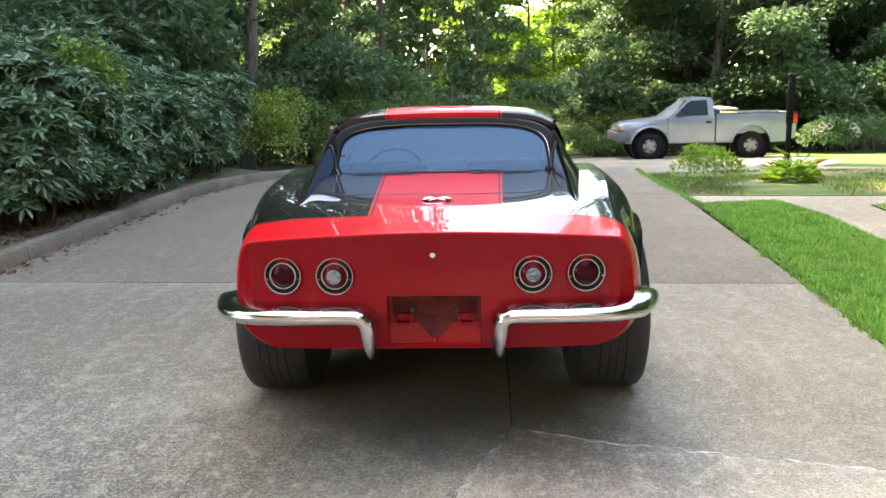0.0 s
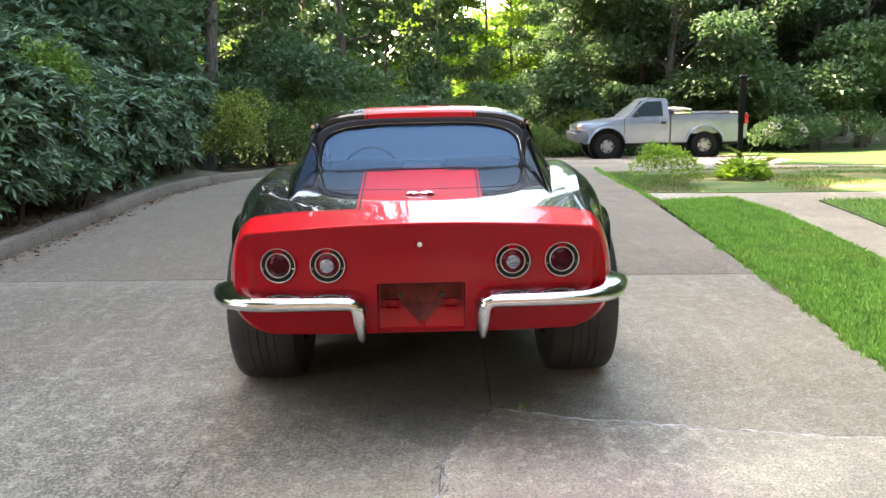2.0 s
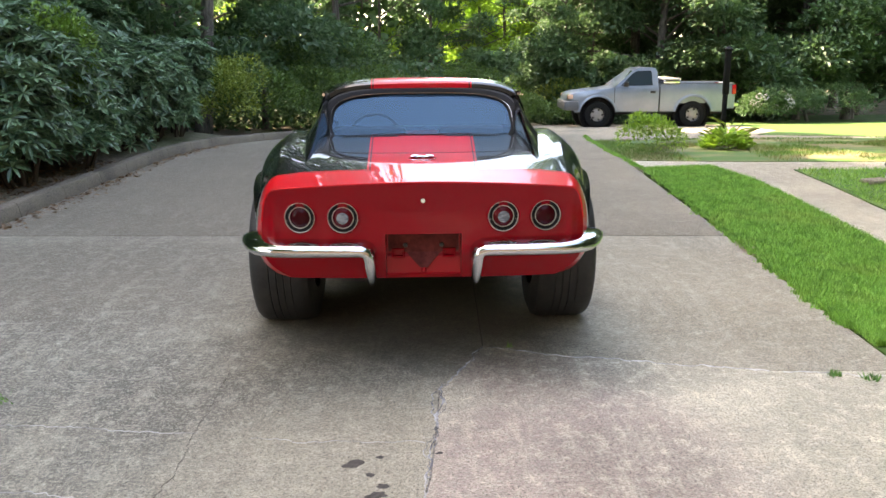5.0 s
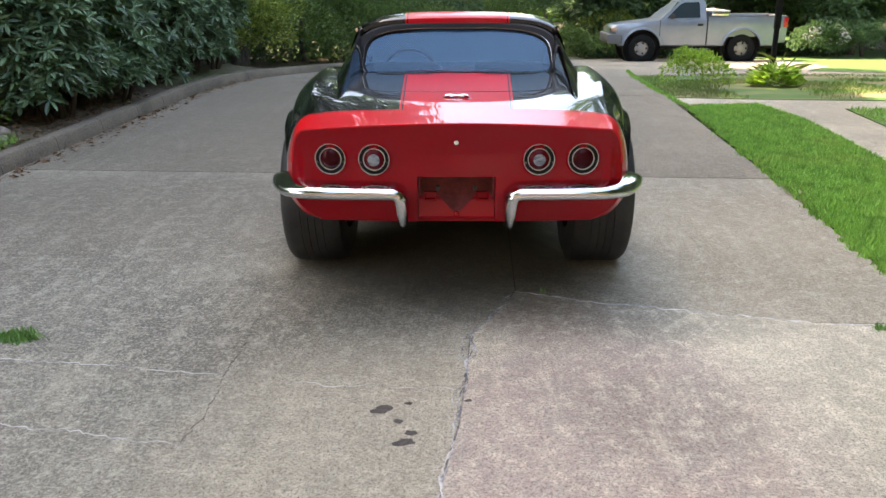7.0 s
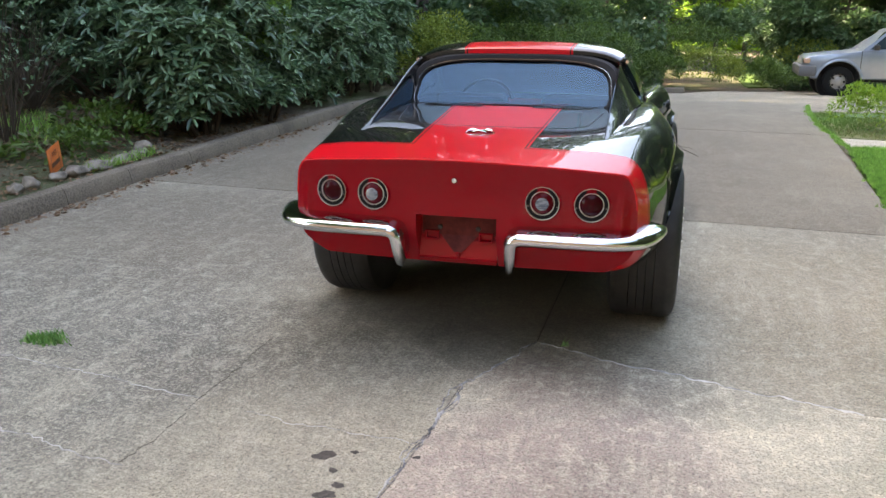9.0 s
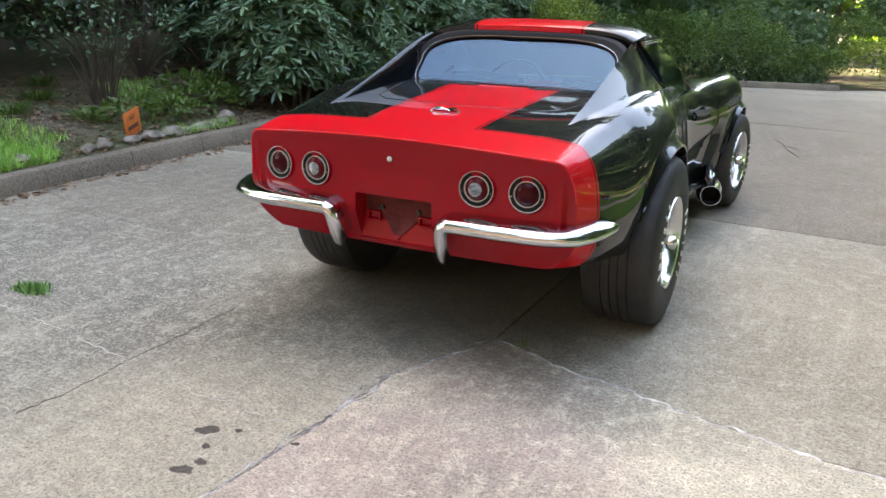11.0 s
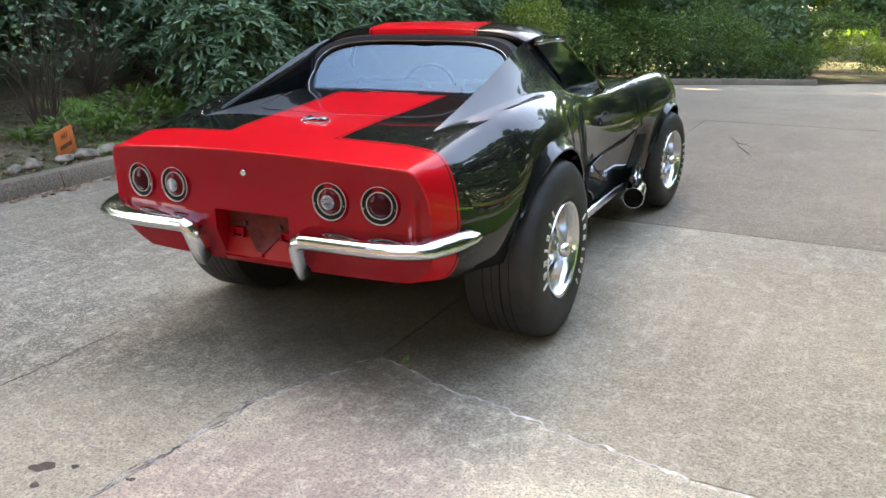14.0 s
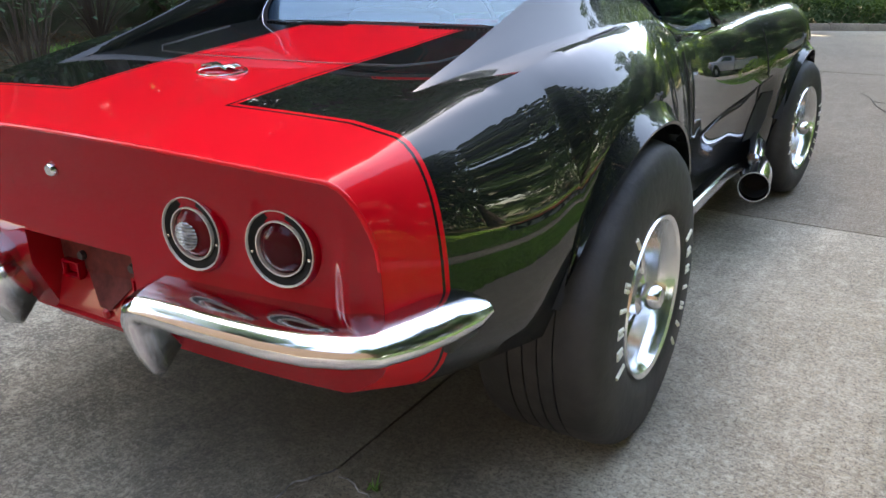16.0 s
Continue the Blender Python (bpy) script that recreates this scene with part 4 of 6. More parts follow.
# one sheet out to the horizon
xs = sorted({round(float(v), 3) for v in (*np.linspace(-40, 40, 41), *np.linspace(-5.2, -3.2, 41), -600, -250, -100, 100, 250, 600)})
ys = sorted({round(float(v), 3) for v in (*np.linspace(-12, 60, 37), *np.linspace(-9, 13, 45), -600, -200, -60, 100, 250, 600)})


def bank(x, y):
    """The bank behind the kerb rises gently."""
    far = max(0.0, min(1.0, (14.5 - y) / 2.0))
    d = (kerb_x(y) if y < 12.5 else -3.9) - 0.12 - x
    return far * (0.0 if d <= 0 else min(0.75, 0.165 + 0.11 * d)) if y > -12 else 0.0


verts = [(x, y, ground_z(x, y) - 0.06 + bank(x, y)) for y in ys for x in xs]
nx = len(xs)
faces = [(j * nx + i, j * nx + i + 1, (j + 1) * nx + i + 1, (j + 1) * nx + i) for j in range(len(ys) - 1) for i in range(nx - 1)]
tagged(link("ground", mesh_of("ground", verts, faces, SOIL, True)), "brown leaf litter and thin grass under trees", "ground", "", "structure")

# driveway in panels between its joints
drive = tagged(new("driveway"), "aged grey-brown concrete driveway with stains and cracks", "driveway", "", "structure")
G = 0.0065
joint_y = lambda x: 3.02 - 0.045 * x
mid_x = lambda y: 0.30 + 0.012 * y


def panel(outline, name="drive_panel", material=None):
    slab(name, outline, 0.0, 0.12, material or CONCRETE, parent=drive)


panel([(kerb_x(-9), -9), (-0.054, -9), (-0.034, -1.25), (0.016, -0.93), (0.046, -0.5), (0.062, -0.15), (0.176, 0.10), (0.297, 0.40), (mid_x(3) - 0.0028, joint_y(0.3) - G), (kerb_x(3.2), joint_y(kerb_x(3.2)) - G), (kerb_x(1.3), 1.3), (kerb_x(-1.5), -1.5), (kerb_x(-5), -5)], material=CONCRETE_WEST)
panel([(-0.046, -9), (lawn_x(-9), -9), (lawn_x(0.0), 0.0), (1.66, 0.02), (1.26, 0.11), (0.63, 0.275), (0.303, 0.396), (0.184, 0.10), (0.068, -0.15), (0.054, -0.5), (0.024, -0.93), (-0.026, -1.25)], material=CONCRETE_PINK)
panel([(0.305, 0.40), (0.63, 0.283), (1.26, 0.118), (1.66, 0.028), (lawn_x(0.01), 0.008), (lawn_x(1.5), 1.5), (lawn_x(2.9), joint_y(2.6) - G), (mid_x(3) + 0.0028, joint_y(0.3) - G)], material=CONCRETE_EAST)
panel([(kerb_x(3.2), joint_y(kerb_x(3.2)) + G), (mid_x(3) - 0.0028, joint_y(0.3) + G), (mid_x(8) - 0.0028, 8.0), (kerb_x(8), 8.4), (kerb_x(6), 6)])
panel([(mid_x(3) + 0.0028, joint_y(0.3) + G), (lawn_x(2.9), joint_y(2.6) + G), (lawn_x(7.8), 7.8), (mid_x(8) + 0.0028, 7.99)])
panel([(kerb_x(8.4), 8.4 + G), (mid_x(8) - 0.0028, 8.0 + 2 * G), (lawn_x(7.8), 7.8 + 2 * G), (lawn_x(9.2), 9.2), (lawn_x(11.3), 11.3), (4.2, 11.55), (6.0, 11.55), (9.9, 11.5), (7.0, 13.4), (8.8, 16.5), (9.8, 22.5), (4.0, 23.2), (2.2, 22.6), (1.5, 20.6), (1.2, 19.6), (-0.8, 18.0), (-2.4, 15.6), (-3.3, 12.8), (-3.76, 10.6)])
panel([(lawn_x(6.75), 6.75), (3.78, 6.9), (3.88, 5.6), (3.80, 4.5), (3.62, 2.7), (3.4, 0.5), (3.07, -8), (3.83, -8), (4.15, 0.5), (4.3, 2.7), (4.42, 4.1), (4.60, 5.4), (4.72, 6.62), (6.2, 6.55), (16, 6.4), (16, 7.1), (6.2, 7.25), (4.26, 7.4), (lawn_x(7.6), 7.62)], "walkway", PATH_CONCRETE)

# joints filled with dirt just below the surface
bm = bmesh.new()
for pts, w in (([(kerb_x(3.2) + 0.1, joint_y(-4)), (0.3, joint_y(0.3)), (2.6, joint_y(2.6))], 0.02), ([(0.30, 0.42), (0.33, 3.0), (0.4, 8.0)], 0.018), ([(-4.4, 8.4), (0.4, 8.0), (3.2, 7.8)], 0.02)):
    for (x0, y0), (x1, y1) in zip(pts, pts[1:]):
        d = Vector((x1 - x0, y1 - y0)).normalized() * w
        for z in (-0.005,):
            vs = [bm.verts.new((x + sx * -d.y, y + sx * d.x, ground_z(x, y) + z)) for x, y, sx in ((x0, y0, -1), (x1, y1, -1), (x1, y1, 1), (x0, y0, 1))]
            bm.faces.new(vs)
part("joint_dirt", bm, JOINT, drive, smooth=False)


def crack(pts, w, name="crack_filler", seed=0.0, material=None):
    """A crooked ribbon of pale filler along a crack, a millimetre or two proud."""
    bm = bmesh.new()
    fine = []
    for (x0, y0), (x1, y1) in zip(pts, pts[1:]):
        n = max(2, int(math.hypot(x1 - x0, y1 - y0) / 0.010))
        fine += [(x0 + (x1 - x0) * k / n, y0 + (y1 - y0) * k / n) for k in range(n)]
    fine.append(pts[-1])
    rows = []
    for i, (x, y) in enumerate(fine):
        a, b = fine[max(i - 1, 0)], fine[min(i + 1, len(fine) - 1)]
        t = Vector((b[0] - a[0], b[1] - a[1])).normalized()
        wob = 0.026 * noise.noise((x * 5, y * 5, 3.1 + seed)) + 0.018 * noise.noise((x * 19, y * 19, 1.7 + seed)) + 0.009 * noise.noise((x * 60, y * 60, 4.4 + seed))
        ww = w * (0.25 + 1.25 * abs(noise.noise((x * 14, y * 14, 8 + seed))))
        px, py = x - t.y * wob, y + t.x * wob
        z = ground_z(x, y)
        rows.append([(px - t.y * -ww, py + t.x * -ww, z - 0.0004), (px, py, z + 0.0028), (px - t.y * ww, py + t.x * ww, z - 0.0004)])
    loft(bm, rows)
    return part(name, bm, material or FILLER, drive)


def bed(pts, w):
    """Grit that fills the open crack between two panels."""
    bm = bmesh.new()
    rows = []
    for i, (x, y) in enumerate(pts):
        p, q = pts[max(i - 1, 0)], pts[min(i + 1, len(pts) - 1)]
        t = Vector((q[0] - p[0], q[1] - p[1])).normalized()
        rows.append([(x - t.y * u, y + t.x * u, -0.0025) for u in (-w, w)])
    loft(bm, rows)
    part("crack_grit", bm, GRIT, drive, smooth=False)


GRIT = shader("grit", (0.2, 0.18, 0.15), 0.95)
wire(GRIT, blend(GRIT, grain(GRIT, 25, 5, 0.7, 0.4, 0.6), (0.10, 0.088, 0.072), (0.34, 0.30, 0.25)), base(GRIT))
bed([(0.30, 0.40), (0.18, 0.10), (0.065, -0.15), (0.05, -0.5), (0.02, -0.93), (-0.03, -1.25), (-0.05, -9)], 0.012)
bed([(0.30, 0.40), (0.63, 0.279), (1.26, 0.114), (1.66, 0.024), (2.4, 0.004)], 0.012)
crack([(0.30, 0.40), (0.18, 0.10), (0.065, -0.15), (0.05, -0.5), (0.02, -0.93)], 0.0085, material=GREY_FILLER)
crack([(0.095, -0.08), (0.03, -0.20), (0.035, -0.36), (0.05, -0.52)], 0.0045, seed=5.0, material=GREY_FILLER)
crack([(0.07, -0.13), (0.085, -0.28), (0.058, -0.44), (0.04, -0.70)], 0.004, seed=9.0, material=GREY_FILLER)
crack([(0.02, -0.90), (-0.03, -1.25), (-0.04, -2.2)], 0.0075)
crack([(0.03, -0.60), (0.0, -0.98), (-0.03, -1.35), (-0.05, -1.9)], 0.0028, seed=7.0, material=GREY_FILLER)
crack([(0.33, 0.39), (0.46, 0.345), (0.63, 0.278)], 0.004, material=GREY_FILLER)
crack([(0.50, 0.325), (0.63, 0.280), (0.95, 0.19), (1.26, 0.113), (1.66, 0.023)], 0.0135)
crack([(1.72, 0.01), (2.0, -0.03), (2.35, -0.08)], 0.009, seed=2.0)
crack([(-2.6, -0.30), (-2.08, -0.40), (-1.5, -0.48), (-0.93, -0.56)], 0.0035)
crack([(-2.3, -0.80), (-1.46, -0.98), (-0.93, -1.075)], 0.0065)
crack([(-0.70, -0.60), (-0.30, -0.64), (0.0, -0.66)], 0.0016, seed=3.0)
DARK_CRACK = shader("dirt_in_crack", (0.085, 0.076, 0.064), 0.95)
crack([(-0.93, -1.07), (-0.93, -0.56), (-0.96, 0.1)], 0.0009, material=DARK_CRACK)

STAIN = shader("oil_stain", (0.05, 0.042, 0.035), 0.6)
wire(STAIN, blend(STAIN, grain(STAIN, 60, 3), (0.032, 0.027, 0.022), (0.085, 0.070, 0.056)), base(STAIN))
for x, y, r, asp, turn in ((-0.268, -0.819, 0.055, 0.62, 0.2), (-0.17, -0.77, 0.022, 0.6, 0.3), (-0.20, -0.90, 0.024, 0.7, -0.4), (-0.169, -1.04, 0.045, 0.6, 0.2), (-0.15, -0.98, 0.03, 0.7, 0), (0.053, -0.746, 0.022, 0.6, 0.4)):
    bm = bmesh.new()
    ring = []
    for k in range(22):
        a = 2 * math.pi * k / 22
        q = r * (0.8 + 0.45 * noise.noise((math.cos(a) * 1.3 + x * 20, math.sin(a) * 1.3, y * 9)))
        u, v = q * math.cos(a), q * asp * math.sin(a)
        ring.append(bm.verts.new((x + u * math.cos(turn) - v * math.sin(turn), y + u * math.sin(turn) + v * math.cos(turn), 0.0012)))
    bm.faces.new(ring)
    part("stain", bm, STAIN, drive, smooth=False)

# a fallen twig lying on the slab
bm = bmesh.new()
tube(bm, [(0.85, 6.80, 0.006), (0.95, 6.55, 0.010), (1.02, 6.22, 0.007), (1.17, 5.82, 0.005)], [0.002, 0.003, 0.004, 0.003], 6)
tube(bm, [(0.98, 6.40, 0.009), (1.10, 6.30, 0.014), (1.16, 6.12, 0.006)], [0.003, 0.002, 0.001], 6)
tagged(part("twig", bm, shader("dead_twig", (0.085, 0.068, 0.054), 0.9)), "thin dead brown twig lying on the concrete", "twig")

# kerb: a low rounded concrete edge in short lengths
kerb = tagged(new("kerb"), "weathered low concrete kerb along the driveway", "kerb", "", "structure")
dense = []
for (x0, y0), (x1, y1) in zip(KERB_LINE, KERB_LINE[1:]):
    n = max(1, round(math.hypot(x1 - x0, y1 - y0) / 1.0))
    dense += [(x0 + (x1 - x0) * k / n, y0 + (y1 - y0) * k / n) for k in range(n)]
dense.append(KERB_LINE[-1])
for i in range(0, len(dense) - 1):
    bm = bmesh.new()
    seg = dense[i:i + 2]
    rows = []
    for f in (0.004, 0.35, 0.65, 0.996):
        x, y = seg[0][0] + (seg[1][0] - seg[0][0]) * f, seg[0][1] + (seg[1][1] - seg[0][1]) * f
        t = Vector((seg[1][0] - seg[0][0], seg[1][1] - seg[0][1], 0)).normalized()
        out = Vector((-t.y, t.x, 0))
        g = ground_z(x, y)
        j = 0.006 * noise.noise((x * 2, y * 2, 0))
        rows.append([Vector((x, y, g + z + (j if z > 0 else 0))) + out * o for o, z in ((0.0, -0.1), (0.0, 0.015), (0.018, 0.110), (0.035, 0.135), (0.06, 0.143), (0.15, 0.140), (0.17, 0.13), (0.175, -0.1))])
    loft(bm, rows, closed=True, caps=True)
    part("kerb_length", bm, KERB, kerb)

# lawns
lawn_polys = [
    [(lawn_x(-8) + 0.01, -8), (3.05, -8), (3.38, 0.5), (3.60, 2.7), (3.78, 4.5), (3.86, 5.6), (3.76, 6.88), (lawn_x(6.73) + 0.02, 6.73), (lawn_x(4.5) + 0.01, 4.5), (lawn_x(2.6) + 0.01, 2.6), (lawn_x(0.9) + 0.01, 0.9)],
    [(4.17, 0.5), (3.85, -8), (16, -8), (16, 6.38), (6.2, 6.53), (4.74, 6.60), (4.62, 5.4), (4.44, 4.1), (4.32, 2.7)],
    [(lawn_x(7.64) + 0.02, 7.64), (4.26, 7.42), (6.2, 7.27), (16, 7.12), (16, 11.0), (9.95, 11.45), (6.0, 11.53), (4.2, 11.53), (lawn_x(11.25) + 0.03, 11.25), (lawn_x(8.8) + 0.02, 8.8)],
    [(7.05, 13.4), (9.95, 11.6), (40, 11.2), (40, 34), (9.95, 34), (9.85, 22.5), (8.85, 16.5)],
    [(3.7, 30), (9, 38), (9, 46), (3.75, 46)],
]
for k, poly in enumerate(lawn_polys):
    slab("lawn_%d" % (k + 1), poly, 0.005, 0.1, DRY_TURF if k == 2 else TURF, "bright green mown lawn beside the concrete", "lawn")

# a bare earthy spot at the edge of the lawn
bm = bmesh.new()
ring = []
for k in range(26):
    a = 2 * math.pi * k / 26
    q = 0.85 + 0.4 * noise.noise((math.cos(a) * 1.6, math.sin(a) * 1.6, 2.2))
    ring.append(bm.verts.new((2.53 + 0.10 * q * math.cos(a), 2.38 + 0.34 * q * math.sin(a), 0.010)))
bm.faces.new(ring)
BARE = shader("pale_earth", (0.2, 0.15, 0.1), 0.95)
wire(BARE, blend(BARE, grain(BARE, 14, 5, 0.7, 0.4, 0.6), (0.13, 0.095, 0.055), (0.24, 0.19, 0.12)), base(BARE))
bare = part("bare_patch", bm, BARE, smooth=False)
tagged(bare, "bare brown earth at the edge of the lawn", "ground", "", "structure")
BLADE = shader("grass_blade", (0.09, 0.20, 0.02), 0.6)
_i = nd(BLADE, "NewGeometry")
_b = blend(BLADE, _i.outputs["Random Per Island"], (0.13, 0.34, 0.042), (0.36, 0.64, 0.130))
_b = blend(BLADE, calc(BLADE, "MULTIPLY", grain(BLADE, 1.6, 5, 0.65, 0.50, 0.68), 0.40), _b, (0.40, 0.46, 0.11))
_b = blend(BLADE, calc(BLADE, "MULTIPLY", grain(BLADE, 9.0, 4, 0.65, 0.50, 0.62), 0.55), _b, (0.055, 0.15, 0.016))
wire(BLADE, _b, base(BLADE))
BLADE.node_tree.nodes["Principled BSDF"].inputs["Subsurface Weight"].default_value = 0.0


DRY_BLADE = shader("dry_grass_blade", (0.1, 0.2, 0.03), 0.65)
_i = nd(DRY_BLADE, "NewGeometry")
_b = blend(DRY_BLADE, _i.outputs["Random Per Island"], (0.075, 0.19, 0.026), (0.19, 0.32, 0.065))
_b = blend(DRY_BLADE, calc(DRY_BLADE, "MULTIPLY", grain(DRY_BLADE, 0.9, 5, 0.65, 0.46, 0.58, (0.6, 1.8, 1)), 0.75), _b, (0.27, 0.225, 0.105))
wire(DRY_BLADE, _b, base(DRY_BLADE))
WEED = shader("weed_blade", (0.06, 0.17, 0.04), 0.6)
_i = nd(WEED, "NewGeometry")
wire(WEED, blend(WEED, _i.outputs["Random Per Island"], (0.065, 0.20, 0.045), (0.18, 0.36, 0.085)), base(WEED))


def blades(name, pts, height, width, label, material=None):
    n = len(pts)
    a = rng.uniform(0, 2 * np.pi, n)
    h = height * rng.uniform(0.5, 1.2, n)
    lean = rng.uniform(0.1, 0.9, n) * h
    b = rng.uniform(0, 2 * np.pi, n)
    w = width * rng.uniform(0.7, 1.3, n)
    dx, dy = np.cos(a) * w, np.sin(a) * w
    p = np.asarray(pts)
    v = np.stack([p + np.stack([-dx, -dy, 0 * a], 1), p + np.stack([dx, dy, 0 * a], 1),
                  p + np.stack([np.cos(b) * lean, np.sin(b) * lean, h], 1)], 1).reshape(-1, 3)
    me = bpy.data.meshes.new(name)
    me.from_pydata(v.tolist(), [], np.arange(3 * n).reshape(-1, 3).tolist())
    me.materials.append(material or BLADE)
    return tagged(link(name, me), label, "grass", "", "stuff")


for k, poly in enumerate(lawn_polys[:3]):
    pts = []
    px = [p[0] for p in poly]
    py = [p[1] for p in poly]
    goal = (190000, 60000, 60000)[k]
    lo_y, hi_y = max(min(py), 0.3), max(py)
    n = 0
    while n < goal:
        x, y = rng.uniform(min(px), min(max(px), 12)), lo_y + (hi_y - lo_y) * rng.uniform() ** (1.5 if k == 0 else 1)
        thin = noise.noise((x * 0.8, y * 0.8, 4.0))
        n += 1
        if inside(x, y, poly) and (k < 2 or thin > -0.15 + 0.3 * rng.uniform()) and math.hypot((x - 2.53) / 0.13, (y - 2.38) / 0.40) > rng.uniform(0.0, 1.1):
            pts.append((x, y, ground_z(x, y) + 0.01))
    blades("grass", pts, 0.048, 0.0050, "short dry lawn grass with tan patches" if k == 2 else "short bright green lawn grass", DRY_BLADE if k == 2 else BLADE)
# ragged tufts that hang over the slab edge, and weeds in the joints
pts = []
for k in range(16000):
    y = 0.5 + 13 * rng.uniform() ** 1.6
    pts.append((lawn_x(y) + 0.03 - abs(rng.normal(0, 0.045)) * (0.7 * noise.noise((y * 3, 0, 0)) + 0.6 * noise.noise((y * 13, 0, 3)) + 0.45), y, ground_z(0, y)))
blades("grass", pts, 0.04, 0.004, "ragged grass along the slab edge")
for cx, cy, r, n in ((-1.99, -0.216, 0.10, 420), (1.95, -0.05, 0.040, 36), (2.09, -0.10, 0.040, 36), (0.44, 0.38, 0.02, 10)):
    q = [(cx + rng.normal(0, r * 0.5), cy + rng.normal(0, r * 0.3), 0.0) for _ in range(n)]
    blades("weed_tuft", q, 0.035, 0.0045, "small green weed tuft growing in a crack", WEED)
q = []
for k in range(16000):
    y = -2.0 + 7 * rng.uniform()
    x = kerb_x(y) - 0.25 - 2.2 * rng.uniform() ** 1.4
    if noise.noise((x * 0.9, y * 0.9, 9)) > (-0.05 if y < 2.1 else 0.28):
        q.append((x, y, bank(x, y) - 0.05))
for k in range(9000):
    y = -0.9 + 2.6 * rng.uniform()
    x = kerb_x(y) - 0.22 - 1.1 * rng.uniform() ** 1.3
    if math.hypot((y - 0.4) / 1.3, (kerb_x(y) - 0.6 - x) / 0.7) < 1 + 0.3 * noise.noise((x * 3, y * 3, 1)):
        q.append((x, y, bank(x, y) - 0.05))
blades("grass", q, 0.095, 0.005, "shaggy grass behind the kerb")

# ---- foliage ----
def leaf_paint(name, dark, light, rough=0.5, through=0.25):
    m = bpy.data.materials.new(name)
    m.use_nodes = True
    b = m.node_tree.nodes["Principled BSDF"]
    b.inputs["Roughness"].default_value = rough
    g = nd(m, "NewGeometry")
    c = blend(m, g.outputs["Random Per Island"], dark, light)
    wire(m, c, b.inputs["Base Color"])
    t = nd(m, "BsdfTranslucent")
    wire(m, blend(m, 0.5, c, (light[0] * 1.25, light[1] * 1.45, light[2])), t.inputs[0])
    mix = nd(m, "MixShader")
    mix.inputs[0].default_value = through
    out = m.node_tree.nodes["Material Output"]
    wire(m, b.outputs[0], mix.inputs[1])
    wire(m, t.outputs[0], mix.inputs[2])
    wire(m, mix.outputs[0], out.inputs[0])
    return m


LEAF_RHODO = leaf_paint("rhododendron_leaf", (0.028, 0.078, 0.039), (0.185, 0.295, 0.155), 0.34, 0.15)
LEAF_AZALEA = leaf_paint("azalea_leaf", (0.04, 0.095, 0.016), (0.105, 0.18, 0.03), 0.5, 0.25)
LEAF_LIGHT = leaf_paint("light_green_leaf", (0.085, 0.165, 0.022), (0.18, 0.30, 0.05), 0.5, 0.25)
LEAF_YELLOW = leaf_paint("yellow_green_leaf", (0.125, 0.185, 0.024), (0.265, 0.320, 0.056), 0.5, 0.25)
LEAF_TREE = leaf_paint("tree_leaf", (0.042, 0.096, 0.041), (0.108, 0.186, 0.078), 0.5, 0.36)
LEAF_DARK = leaf_paint("dark_tree_leaf", (0.036, 0.084, 0.041), (0.098, 0.168, 0.076), 0.5, 0.36)
# LEAF_BRIGHT: tree leaf with far sunlight put into colour; hosta and barberry share it
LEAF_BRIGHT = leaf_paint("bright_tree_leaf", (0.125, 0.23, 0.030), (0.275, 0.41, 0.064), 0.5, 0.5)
# LEAF_SHADE: darker leaf copy, the hollow's and wood's shade put into its colour
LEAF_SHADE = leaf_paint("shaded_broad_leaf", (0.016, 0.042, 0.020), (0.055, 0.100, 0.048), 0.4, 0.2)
BARK = shader("bark", (0.09, 0.075, 0.06), 0.9)
wire(BARK, blend(BARK, grain(BARK, 5, 6, 0.7, 0.35, 0.65, (3, 3, 0.6)), (0.045, 0.037, 0.03), (0.17, 0.145, 0.12)), base(BARK))
relief(BARK, grain(BARK, 9, 5, 0.7, 0.3, 0.7, (3, 3, 0.5)), 0.8, 0.03)
TWIG = shader("twig", (0.07, 0.05, 0.035), 0.9)


def leaf_mesh(name, centres, normals, length, width, material, droop=0.25):
    """Pointed leaves of six corners, folded a little along the middle."""
    n = len(centres)
    c = np.asarray(centres, float)
    d = np.asarray(normals, float)
    d /= np.linalg.norm(d, axis=1)[:, None] + 1e-9
    up = np.tile((0.0, 0.0, 1.0), (n, 1)) + rng.normal(0, 0.35, (n, 3))
    s = np.cross(d, up)
    s /= np.linalg.norm(s, axis=1)[:, None] + 1e-9
    u = np.cross(s, d)
    L = (length * rng.uniform(0.7, 1.25, n))[:, None]
    W = (width * rng.uniform(0.7, 1.2, n))[:, None]
    p0 = c
    p1 = c + d * L * 0.35 + s * W + u * W * 0.25
    p2 = c + d * L * 0.75 + s * W * 0.8 + u * W * 0.1 - u * L * droop * 0.4
    p3 = c + d * L - u * L * droop
    p4 = c + d * L * 0.75 - s * W * 0.8 + u * W * 0.1 - u * L * droop * 0.4
    p5 = c + d * L * 0.35 - s * W + u * W * 0.25
    v = np.stack([p0, p1, p2, p3, p4, p5], 1).reshape(-1, 3)
    k = np.arange(n)[:, None] * 6
    f = np.concatenate([k + np.array([[0, 1, 2, 3]]), k + np.array([[0, 3, 4, 5]])], 0)
    me = bpy.data.meshes.new(name)
    me.from_pydata(v.tolist(), [], f.tolist())
    me.materials.append(material)
    return me


